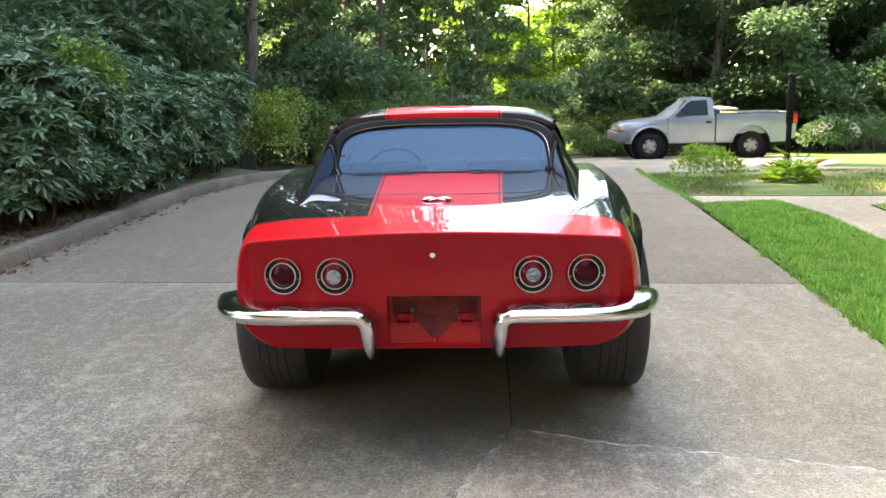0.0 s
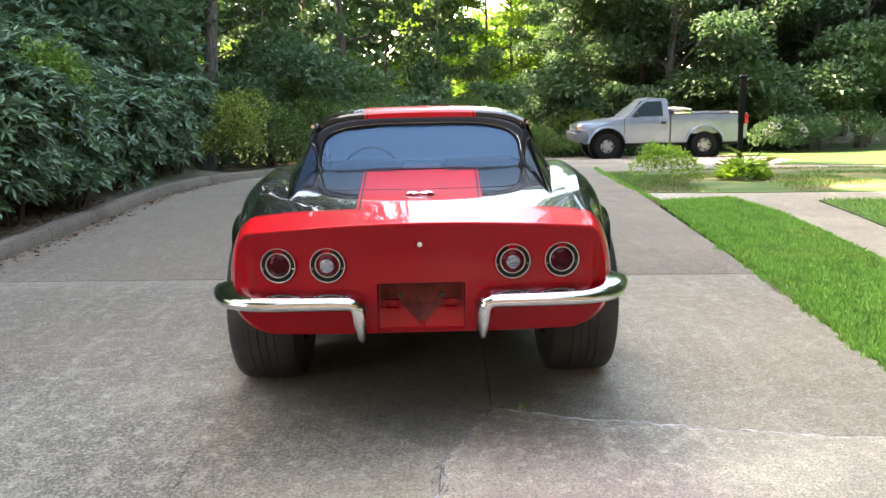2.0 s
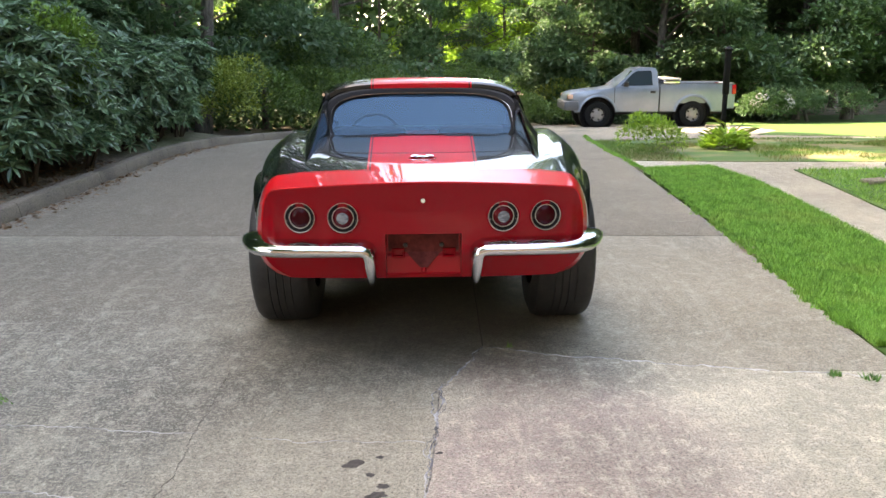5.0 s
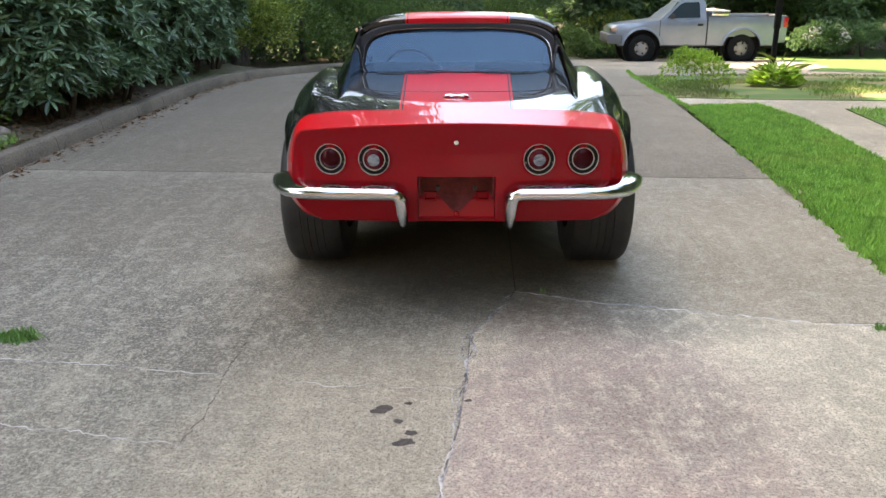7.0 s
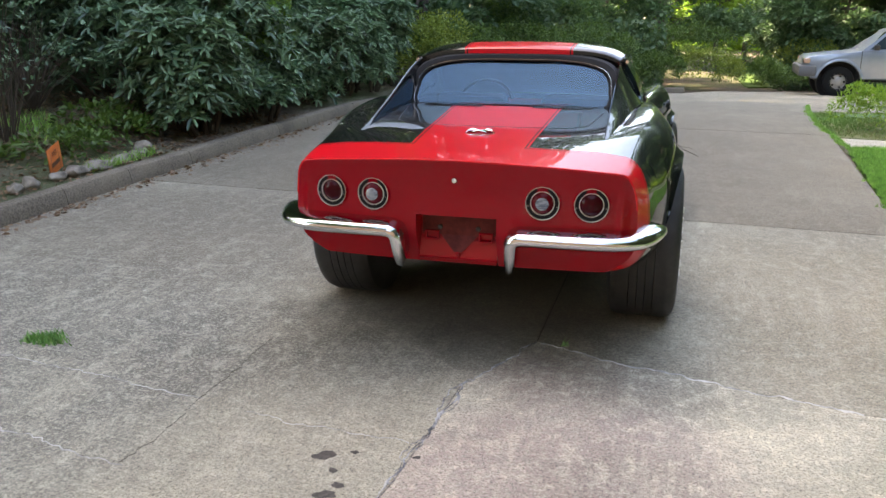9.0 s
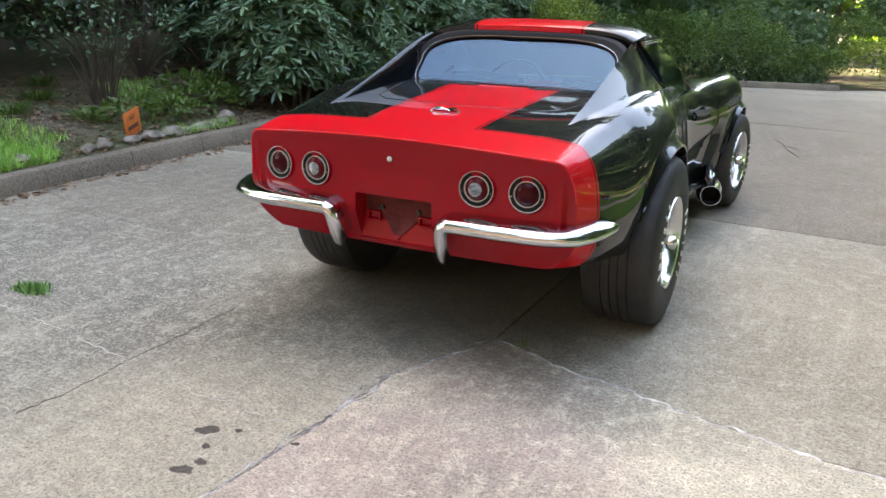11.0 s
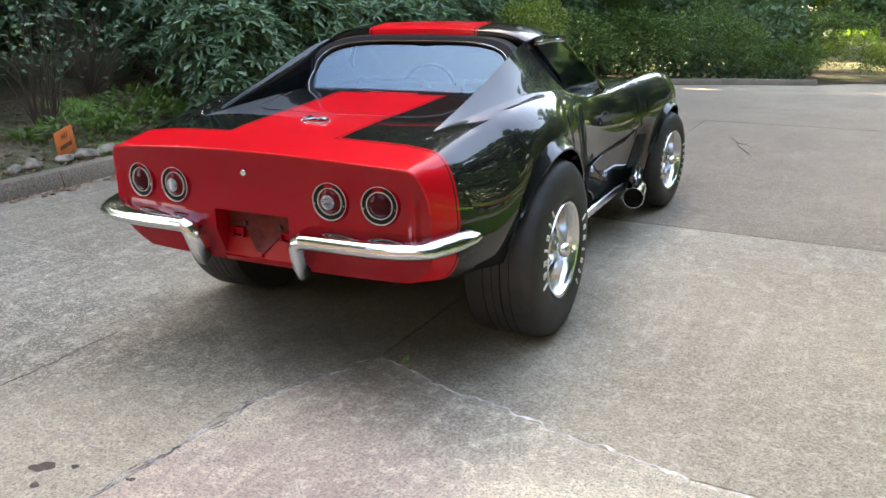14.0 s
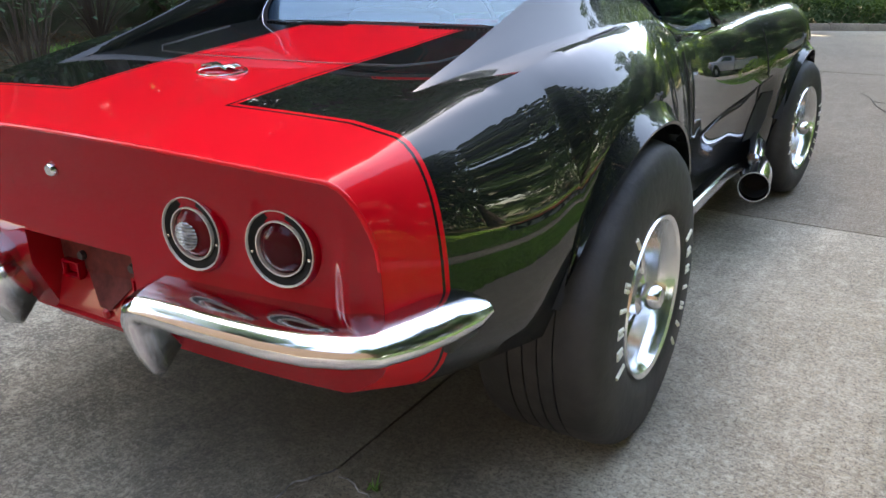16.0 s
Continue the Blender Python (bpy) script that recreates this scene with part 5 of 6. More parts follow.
def strap_mesh(name, centres, dirs, length, width, material):
    """Long arching leaves in four short lengths."""
    n = len(centres)
    c, d = np.asarray(centres, float), np.asarray(dirs, float)
    d /= np.linalg.norm(d, axis=1)[:, None]
    s = np.cross(d, (0.0, 0.0, 1.0))
    s /= np.linalg.norm(s, axis=1)[:, None] + 1e-9
    L = (length * rng.uniform(0.6, 1.25, n))[:, None]
    rows = []
    for t, w in ((0, 0.8), (0.33, 1.0), (0.66, 0.75), (1.0, 0.08)):
        mid = c + d * L * t - np.array((0, 0, 1.0)) * L * 0.5 * t ** 2.2
        rows += [mid - s * width * w, mid + s * width * w]
    v = np.stack(rows, 1).reshape(-1, 3)
    k = np.arange(n)[:, None] * 8
    f = np.concatenate([k + np.array([[q, q + 1, q + 3, q + 2]]) for q in (0, 2, 4)], 0)
    me = bpy.data.meshes.new(name)
    me.from_pydata(v.tolist(), [], f.tolist())
    me.materials.append(material)
    return me


def shell_points(blobs, n, thick=0.25):
    """Points on the skin of a bunch of uneven ellipsoids, with their outward directions."""
    vol = np.array([b[3] * b[4] + b[4] * b[5] + b[3] * b[5] for b in blobs])
    pick = rng.choice(len(blobs), n, p=vol / vol.sum())
    b = np.array(blobs)[pick]
    d = rng.normal(0, 1, (n, 3))
    d /= np.linalg.norm(d, axis=1)[:, None]
    d[:, 2] = np.where(d[:, 2] < -0.35, -d[:, 2], d[:, 2])
    r = 1 - thick * rng.uniform(0, 1, n) ** 1.5
    wob = np.array([1 + 0.28 * noise.noise((x * 2.1 + q[0], y * 2.1 + q[1], z * 2.1)) for (x, y, z), q in zip(d, b)])
    p = b[:, :3] + d * b[:, 3:] * (r * wob)[:, None]
    return p, d


def bush(name, label, category, blobs, n, length, width, material, rosette=1, group="", stems=0):
    """A shrub: stems from the ground, rosettes or single leaves over uneven mounds."""
    cx, cy = np.mean([b[0] for b in blobs]), np.mean([b[1] for b in blobs])
    zb = min(b[2] - b[5] for b in blobs)
    g = ground_z(cx, cy) + bank(cx, cy) - 0.08
    ob = root(name, label, category, pose(cx, cy, g), group)
    p, d = shell_points(blobs, n)
    if rosette > 1:
        m = len(p)
        a = np.tile(np.arange(rosette) * 2 * np.pi / rosette, m) + np.repeat(rng.uniform(0, 6.28, m), rosette)
        d2 = np.repeat(d * 0.7 + np.array((0, 0, 0.55)), rosette, 0)
        d2 /= np.linalg.norm(d2, axis=1)[:, None]
        e1 = np.cross(d2, np.array((0.31, 0.77, 0.1)))
        e1 /= np.linalg.norm(e1, axis=1)[:, None]
        e2 = np.cross(d2, e1)
        dirs = (np.cos(a)[:, None] * e1 + np.sin(a)[:, None] * e2) + d2 * rng.uniform(0.1, 0.6, len(a))[:, None]
        p, d = np.repeat(p, rosette, 0), dirs
    else:
        d = d + rng.normal(0, 0.7, d.shape)
    p = p - np.array((cx, cy, g))
    me = leaf_mesh("foliage", p, d, length, width, material, 0.12)
    link("foliage", me, ob)
    for k in range(stems):
        bm = bmesh.new()
        b = blobs[k % len(blobs)]
        x, y, z = b[0] - cx + rng.normal(0, b[3] * 0.3), b[1] - cy + rng.normal(0, b[4] * 0.3), b[2] - g
        tube(bm, [(x * 0.4, y * 0.4, 0), (x * 0.7, y * 0.7, z * 0.5), (x, y, z)], [0.03, 0.02, 0.008], 6)
        part("stem", bm, TWIG, ob)
    return ob


# rhododendrons behind the kerb
RH = "dense dark green rhododendron bush with long leaves"
for cx, cy, rx, ry, h, n in ((-4.85, 5.3, 0.75, 0.75, 1.2, 560), (-5.15, 6.8, 0.95, 1.1, 1.6, 850), (-5.0, 8.4, 0.85, 1.1, 1.5, 720), (-5.9, 8.0, 1.2, 1.3, 2.0, 880), (-5.05, 10.0, 0.85, 1.1, 1.5, 700),
                             (-6.1, 10.0, 1.2, 1.3, 2.3, 800), (-5.15, 11.5, 0.85, 0.9, 1.4, 560), (-6.4, 6.4, 1.2, 1.3, 2.0, 800), (-7.2, 8.4, 1.4, 1.6, 2.3, 750), (-7.5, 10.8, 1.5, 1.6, 2.7, 700),
                             (-4.62, 6.4, 0.45, 0.8, 0.75, 330), (-4.60, 5.0, 0.38, 0.55, 0.75, 260), (-4.80, 10.9, 0.42, 0.8, 0.8, 300), (-4.72, 8.0, 0.42, 0.9, 0.8, 330), (-4.78, 9.6, 0.42, 0.9, 0.8, 330)):
    cx += 0.25
    b0 = bank(cx, cy) - 0.05
    blobs = [(cx, cy, b0 + h * 0.50, rx, ry, h * 0.50)]
    for k in range(9):
        a = rng.uniform(0, 6.28)
        blobs.append((cx + 0.7 * rx * math.cos(a), cy + 0.7 * ry * math.sin(a), b0 + h * rng.uniform(0.15, 0.88), rx * rng.uniform(0.3, 0.55), ry * rng.uniform(0.3, 0.55), h * rng.uniform(0.16, 0.28)))
    bush("rhododendron", RH, "shrub", blobs, int(n * 1.3), 0.145, 0.023, LEAF_RHODO, 8, "rhododendrons along the drive", 5)
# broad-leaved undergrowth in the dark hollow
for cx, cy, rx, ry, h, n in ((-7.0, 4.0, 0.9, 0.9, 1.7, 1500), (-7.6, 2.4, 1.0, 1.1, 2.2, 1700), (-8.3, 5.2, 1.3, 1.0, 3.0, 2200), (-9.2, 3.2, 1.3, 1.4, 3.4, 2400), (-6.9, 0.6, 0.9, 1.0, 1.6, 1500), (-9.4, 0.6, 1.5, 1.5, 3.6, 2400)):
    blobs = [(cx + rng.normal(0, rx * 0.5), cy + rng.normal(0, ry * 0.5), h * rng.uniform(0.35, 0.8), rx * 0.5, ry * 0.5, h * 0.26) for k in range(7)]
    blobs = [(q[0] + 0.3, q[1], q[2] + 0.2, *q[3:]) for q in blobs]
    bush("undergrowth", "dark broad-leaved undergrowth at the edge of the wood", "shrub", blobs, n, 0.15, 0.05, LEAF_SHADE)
# light green shrub among them and azaleas farther on
for cx, cy, rx, ry, h, n, mat, lab in (
        (-4.60, 6.9, 0.50, 0.60, 2.05, 4200, LEAF_LIGHT, "light green azalea among darker bushes"),
        (-4.55, 5.35, 0.25, 0.28, 1.35, 1300, LEAF_LIGHT, "light green azalea among darker bushes"),
        (-5.6, 12.6, 1.2, 1.3, 1.9, 5200, LEAF_YELLOW, "yellow-green leafy shrub beside the drive"),
        (-4.7, 13.9, 1.2, 1.3, 1.7, 5600, LEAF_YELLOW, "yellow-green leafy shrub beside the drive"),
        (-5.6, 15.2, 1.3, 1.3, 1.7, 4500, LEAF_AZALEA, "green azalea hedge beside the drive"),
        (-4.2, 16.4, 1.2, 1.0, 1.7, 4600, LEAF_AZALEA, "green azalea hedge beside the drive"),
        (-3.1, 18.4, 1.3, 1.0, 1.8, 4600, LEAF_AZALEA, "green azalea hedge beside the drive"),
        (-1.5, 20.4, 1.3, 1.0, 1.8, 4600, LEAF_AZALEA, "green azalea hedge beside the drive"),
        (-4.8, 19.6, 1.6, 1.4, 2.9, 4500, LEAF_AZALEA, "tall green shrub behind the hedge"),
        (-2.6, 22.6, 1.8, 1.4, 2.9, 4500, LEAF_AZALEA, "tall green shrub behind the hedge"),
        (0.2, 22.2, 0.9, 0.8, 1.1, 3600, LEAF_AZALEA, "green shrub at the end of the drive"),
        (1.9, 23.6, 1.0, 0.8, 1.3, 3600, LEAF_YELLOW, "yellow-green leafy shrub at the end of the drive"),
        (3.2, 25.0, 1.1, 0.8, 1.1, 3600, LEAF_AZALEA, "green shrub at the end of the drive"),
        (1.2, 25.4, 1.4, 1.0, 2.2, 4600, LEAF_AZALEA, "tall green shrub at the end of the drive"),
        (4.9, 25.8, 1.3, 0.8, 0.75, 3000, LEAF_AZALEA, "low spreading shrub behind the drive"),
        (7.4, 26.0, 1.6, 0.8, 0.7, 3000, LEAF_RHODO, "low grey-green ground cover behind the truck"),
        (5.2, 27.2, 1.2, 1.0, 1.7, 3000, LEAF_YELLOW, "yellow-green leafy shrub behind the drive"),
        (12.4, 24.0, 1.1, 0.9, 1.3, 3600, LEAF_TREE, "rounded green shrub beside the lawn"),
        (14.2, 24.6, 1.3, 0.9, 1.4, 3600, LEAF_TREE, "rounded green shrub beside the lawn")):
    blobs = [(cx, cy, h * 0.5 + ground_z(cx, cy), rx, ry, h * 0.5)]
    for k in range(6):
        a = rng.uniform(0, 6.28)
        blobs.append((cx + 0.7 * rx * math.cos(a), cy + 0.7 * ry * math.sin(a), h * rng.uniform(0.3, 0.75) + ground_z(cx, cy), rx * 0.45, ry * 0.45, h * 0.3))
    bush("azalea" if mat is not LEAF_RHODO else "ground_cover", lab, "shrub", blobs, n, 0.075, 0.02, mat)


def tree(label, x, y, height, trunk, crown_lo, crown_r, n, material, lean=(0, 0), leaf=0.34):
    """A tapered leaning trunk with limbs and a crown of many small sprays."""
    g = ground_z(x, y) + bank(x, y) - 0.1
    ob = root("tree", label, "tree", pose(x, y, g), "woodland trees")
    bm = bmesh.new()
    pts = [(lean[0] * t + 0.25 * noise.noise((x, y, t * 2.5)) * (t > 0), lean[1] * t, height * 0.93 * t) for t in np.linspace(0, 1, 9)]
    tube(bm, pts, [trunk * (1.25 if k == 0 else 1 - 0.85 * k / 8) for k in range(9)], 12)
    blobs = []
    for k in range(24):
        t = rng.uniform(crown_lo, 0.95)
        a = rng.uniform(0, 6.28)
        reach = crown_r * rng.uniform(0.45, 1.0) * (1.15 - 0.6 * max(0, t - 0.4))
        b0 = Vector((lean[0] * t, lean[1] * t, height * 0.93 * t))
        tip = b0 + Vector((math.cos(a) * reach, math.sin(a) * reach, 0.12 * height * rng.uniform(0.2, 1)))
        tube(bm, [b0, b0.lerp(tip, 0.5) + Vector((0, 0, 0.25)), tip], [trunk * 0.3, trunk * 0.18, 0.02], 6)
        s = crown_r * rng.uniform(0.20, 0.42)
        blobs.append((tip.x, tip.y, tip.z, s, s, s * rng.uniform(0.45, 0.85)))
    part("trunk", bm, BARK, ob)
    blobs.append((lean[0], lean[1], height * 0.9, crown_r * 0.5, crown_r * 0.5, height * 0.1))
    p, d = shell_points(blobs, n, 0.7)
    link("crown", leaf_mesh("crown", p, d + rng.normal(0, 0.8, d.shape), leaf, leaf * 0.30, material), ob)
    return ob


TL = "tall woodland tree with a bare grey-brown trunk"
kinds = []
for lab, x, y, h, tr, lo, cr, n, mat, lean, leaf in (
        (TL, -6.1, 18.5, 17, 0.20, 0.42, 3.6, 9000, LEAF_TREE, (1.6, 0), 0.27),
        (TL, -7.3, 16.4, 18, 0.22, 0.40, 3.8, 9000, LEAF_DARK, (0.1, 0), 0.27),
        (TL, -10.5, 11.5, 16, 0.22, 0.30, 3.8, 9000, LEAF_TREE, (0.3, 0.4), 0.27),
        ("young leafy woodland tree with low branches", -11.0, 20, 9, 0.10, 0.12, 2.6, 10000, LEAF_TREE, (0, 0), 0.20),
        ("dark evergreen woodland tree with low branches", 17.5, 30, 12, 0.18, 0.05, 3.6, 14000, LEAF_DARK, (0, 0), 0.20),
        ("dark evergreen tree out of view, shade in its leaf colour", 15.0, -9, 14, 0.20, 0.04, 3.6, 17000, LEAF_SHADE, (0, 0), 0.30),
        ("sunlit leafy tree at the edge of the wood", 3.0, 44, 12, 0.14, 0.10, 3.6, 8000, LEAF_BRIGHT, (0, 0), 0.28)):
    kinds.append(tree(lab, x, y, h, tr, lo, cr, n, mat, lean, leaf))
# crowns out of view, placed to keep the sun off the car and drive
for x, y, h, cr in ((-10.6, 7.6, 20, 4.4), (-10.2, 4.4, 20, 4.2), (-13.6, 9.5, 21, 4.6), (-10.6, 12.4, 19, 4.0), (-12.6, 18.4, 19, 3.6), (-11.2, 2.9, 17, 3.3)):
    tree("tall broad tree added to shade the drive", x, y, h, 0.24, 0.48, cr, 7000, LEAF_TREE, (0.2, 0), 0.52)
spots = []
for k, x, y in ((0, -13, 8), (1, -14, 14), (2, -13.5, 3.5), (0, -17, 6),
                (0, -8.5, 25), (2, -3.6, 31), (3, -2.2, 35), (0, -12, 30), (2, -6, 36), (1, 9.2, 33), (1, 11.2, 35), (4, 9, 41),
                (4, 15, 37), (0, 20, 34), (2, 22, 40), (1, 26, 30), (0, 28, 37), (2, -16, 24), (1, -20, 32), (0, -18, 16), (2, 30, 24),
                (3, -8, 21), (3, -5.5, 24), (4, -9, 28), (4, -13, 25), (3, -15, 19), (3, -18, 26),
                (3, 6.9, 30.5), (4, 9.9, 31), (4, 12.8, 32), (4, 15.4, 30), (3, -11, 14.5), (3, -12.5, 10), (3, -12, 6.0), (3, -11.5, 2.5), (4, 8, 37), (4, 13, 36),
                (4, 20.5, 27), (4, 13.5, 33), (4, 24, 25), (4, -14, 33), (4, 8.5, 34), (4, 28, 20), (4, -21, 20), (4, -16, 11), (4, -15.5, 5), (4, -14.5, -1.5),
                (6, -4, 49), (6, -10, 47),
                # right and behind, out of view: added to close off the low sky
                (1, 19, 14), (2, 20, 8), (0, 21, 0), (5, 17, 8), (5, 18, 2), (5, 16, -4), (2, 10, -14), (1, 14, -12), (0, -9, -13), (2, -13, -9), (1, -6, -16), (5, 11, -12), (5, -8, -12)):
    spots.append((k, x, y))
# kind 5 here stands out of view and gives the flank dark reflections
tall = [(4, 9.2, 28.5), (3, 5.6, 29.5), (4, 11.8, 28.8), (6, 4.5, 44), (6, 7.5, 46), (3, 0.2, 28.5), (6, 0.2, 45), (4, -9.2, 13.4), (4, -7.6, 21.5), (4, -10.5, 18.0), (5, 9.5, 3.5), (5, 11.0, 8.5), (5, 13.5, -4.0), (5, 14.5, 3.5), (5, 10.5, -1.5), (5, 9.8, -5.5), (5, 12, 1.2), (5, 12.5, 6.0), (4, -11.8, 9.8), (4, -12.5, 14.5), (6, 7.2, 52), (6, 9.5, 55), (1, 10.4, 40), (4, 14.6, 33.5), (4, 18.5, 31.5), (0, 13.5, 39.5), (1, 18.5, 38), (1, 23, 34), (0, 17, 33.5)]
for n, (k, x, y) in enumerate(spots + tall):
    sc = rng.uniform(0.85, 1.2) if n < len(spots) else rng.uniform(0.85, 1.05)
    c = copy_thing(kinds[k], pose(x, y, ground_z(x, y) + bank(x, y) - 0.1, 0, 0, rng.uniform(0, 360)))
    c.scale = (sc, sc, sc)

# far woods that close the view: loose curtains of leaf sprays
def far_woods(name, label, n, place, size, material):
    p = np.array([place() for _ in range(n)])
    d = rng.normal(0, 1, (n, 3))
    tagged(link(name, leaf_mesh(name, p, d, size, size * 0.36, material)), label, "woods", "", "stuff")


def back_row(x0, x1, y0, y1, top):
    def place():
        x, y = rng.uniform(x0, x1), rng.uniform(y0, y1)
        clump = 0.5 + 0.5 * noise.noise((x * 0.25, y * 0.25, 2))
        z = top * rng.uniform() ** 0.9 * (0.7 + 0.5 * clump)
        return (x, y, ground_z(x, y) - 0.3 + z)
    return place


far_woods("far_woods", "distant green woods behind the trees", 17000, back_row(-45, 1.0, 46, 58, 15), 0.75, LEAF_TREE)
far_woods("far_woods", "distant green woods behind the trees", 20000, back_row(7, 50, 42, 54, 19), 0.75, LEAF_DARK)
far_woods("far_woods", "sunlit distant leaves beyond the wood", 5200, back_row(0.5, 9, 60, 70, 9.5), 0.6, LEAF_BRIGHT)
far_woods("far_woods", "dark woods beyond the shrubs", 12000, back_row(-30, -22, -12, 44, 14), 0.7, LEAF_DARK)
far_woods("understory", "low leafy undergrowth on the forest floor", 30000, back_row(-20, 0.5, 22, 40, 2.6), 0.20, LEAF_DARK)
far_woods("understory", "low leafy undergrowth on the forest floor", 20000, back_row(4.5, 14, 27, 36, 3.0), 0.20, LEAF_DARK)
# out of view on the right, added so the flank mirrors less bright horizon
far_woods("understory", "low leafy undergrowth on the forest floor", 7000, back_row(16, 24, -12, 16, 5.0), 0.5, LEAF_DARK)
far_woods("understory", "low leafy undergrowth on the forest floor", 9000, back_row(-18, -9.5, -3, 20, 3.0), 0.32, LEAF_DARK)

# ---- pickup truck ----
SILVER = shader("silver_paint", (0.30, 0.32, 0.34), 0.3, 0.35, 0.7)
wire(SILVER, blend(SILVER, grain(SILVER, 2.5, 4), (0.205, 0.240, 0.290), (0.245, 0.284, 0.338)), base(SILVER))
GREY_TRIM = shader("grey_plastic", (0.11, 0.11, 0.115), 0.6)
TRUCK_TYRE = shader("truck_tyre", (0.008, 0.008, 0.008), 0.75, spec=0.2)
TRUCK_RIM = shader("dull_alloy", (0.36, 0.36, 0.36), 0.4, 0.8)
TRUCK_GLASS = shader("truck_glass", (0.022, 0.034, 0.044), 0.05, 0, 0.3)
truck = root("pickup_truck", "silver single-cab pickup truck parked on the drive", "truck", pose(4.20, 21.45, ground_z(5, 20.9), 0, 0, -1.5))
# along: 0 at the nose, 5.0 at the tail; across: y from -0.88 (near side) to 0.88
TW = ((0.93, 0.392), (3.77, 0.392))
T_TOP = [(0.0, 0.86), (0.06, 0.98), (0.2, 1.05), (0.6, 1.11), (1.15, 1.165), (1.32, 1.19)]


def truck_low(x):
    z = 0.46 if 0.25 < x < 4.75 else 0.55
    for c, rz in TW:
        d = abs(x - c)
        if d < 0.53:
            z = max(z, rz + math.sqrt(0.53 ** 2 - d * d))
    return z


def truck_half(x):
    return curve(x, [(0, 0.62), (0.12, 0.76), (0.4, 0.83), (0.93, 0.88), (1.5, 0.86), (3.2, 0.86), (3.77, 0.89), (4.4, 0.87), (5.0, 0.84)])


def truck_skin(x0, x1, top, name, n=40, closed_top=True):
    xs = sorted({round(v, 3) for v in (*np.linspace(x0, x1, n), *[c + 0.53 * math.sin(a) for c, _ in TW for a in np.linspace(-1.57, 1.57, 17)]) if x0 <= v <= x1})
    bm = bmesh.new()
    rows = []
    for x in xs:
        h, z1, z0 = truck_half(x), top(x), truck_low(x)
        z0 = min(z0, z1 - 0.05)
        side = [(h - 0.09, z1), (h - 0.03, z1 - 0.02), (h - 0.01, z1 - 0.07), (h, z1 - 0.2 if z1 - 0.2 > z0 + 0.1 else z0 + 0.1), (h, (z0 + z1) / 2 if (z0 + z1) / 2 < z1 - 0.25 else z0 + 0.08), (h - 0.01, z0 + 0.03), (h - 0.05, z0)]
        row = [(x, -a, z) for a, z in side[::-1]] + ([(x, 0, z1 + 0.03)] if closed_top else []) + [(x, a, z) for a, z in side]
        rows.append(row)
    if closed_top:
        loft(bm, rows, caps=True)
    else:
        loft(bm, [r[:7] for r in rows])
        loft(bm, [r[7:] for r in rows])
        for k in (0, -1):
            bm.faces.new([bm.verts.new(v) for v in rows[k]])
        loft(bm, [[(x, -0.80, 0.72), (x, 0.80, 0.72)] for x in (x0, x1)])
        for sy in (-0.80, 0.80):
            loft(bm, [[(x, sy, 0.72), (x, sy, top(x))] for x in (x0, x1)])
            loft(bm, [[(x, sy, top(x)), (x, sy + (0.06 if sy > 0 else -0.06), top(x) + 0.005)] for x in (x0, x1)])
    return part(name, bm, SILVER, truck)


truck_skin(0.0, 1.36, lambda x: curve(x, T_TOP), "front_body", 22)
truck_skin(1.36, 2.74, lambda x: 1.20 + 0.02 * (x - 1.36), "cab_lower", 14)
truck_skin(2.78, 5.0, lambda x: 1.30, "cargo_bed", 30, False)
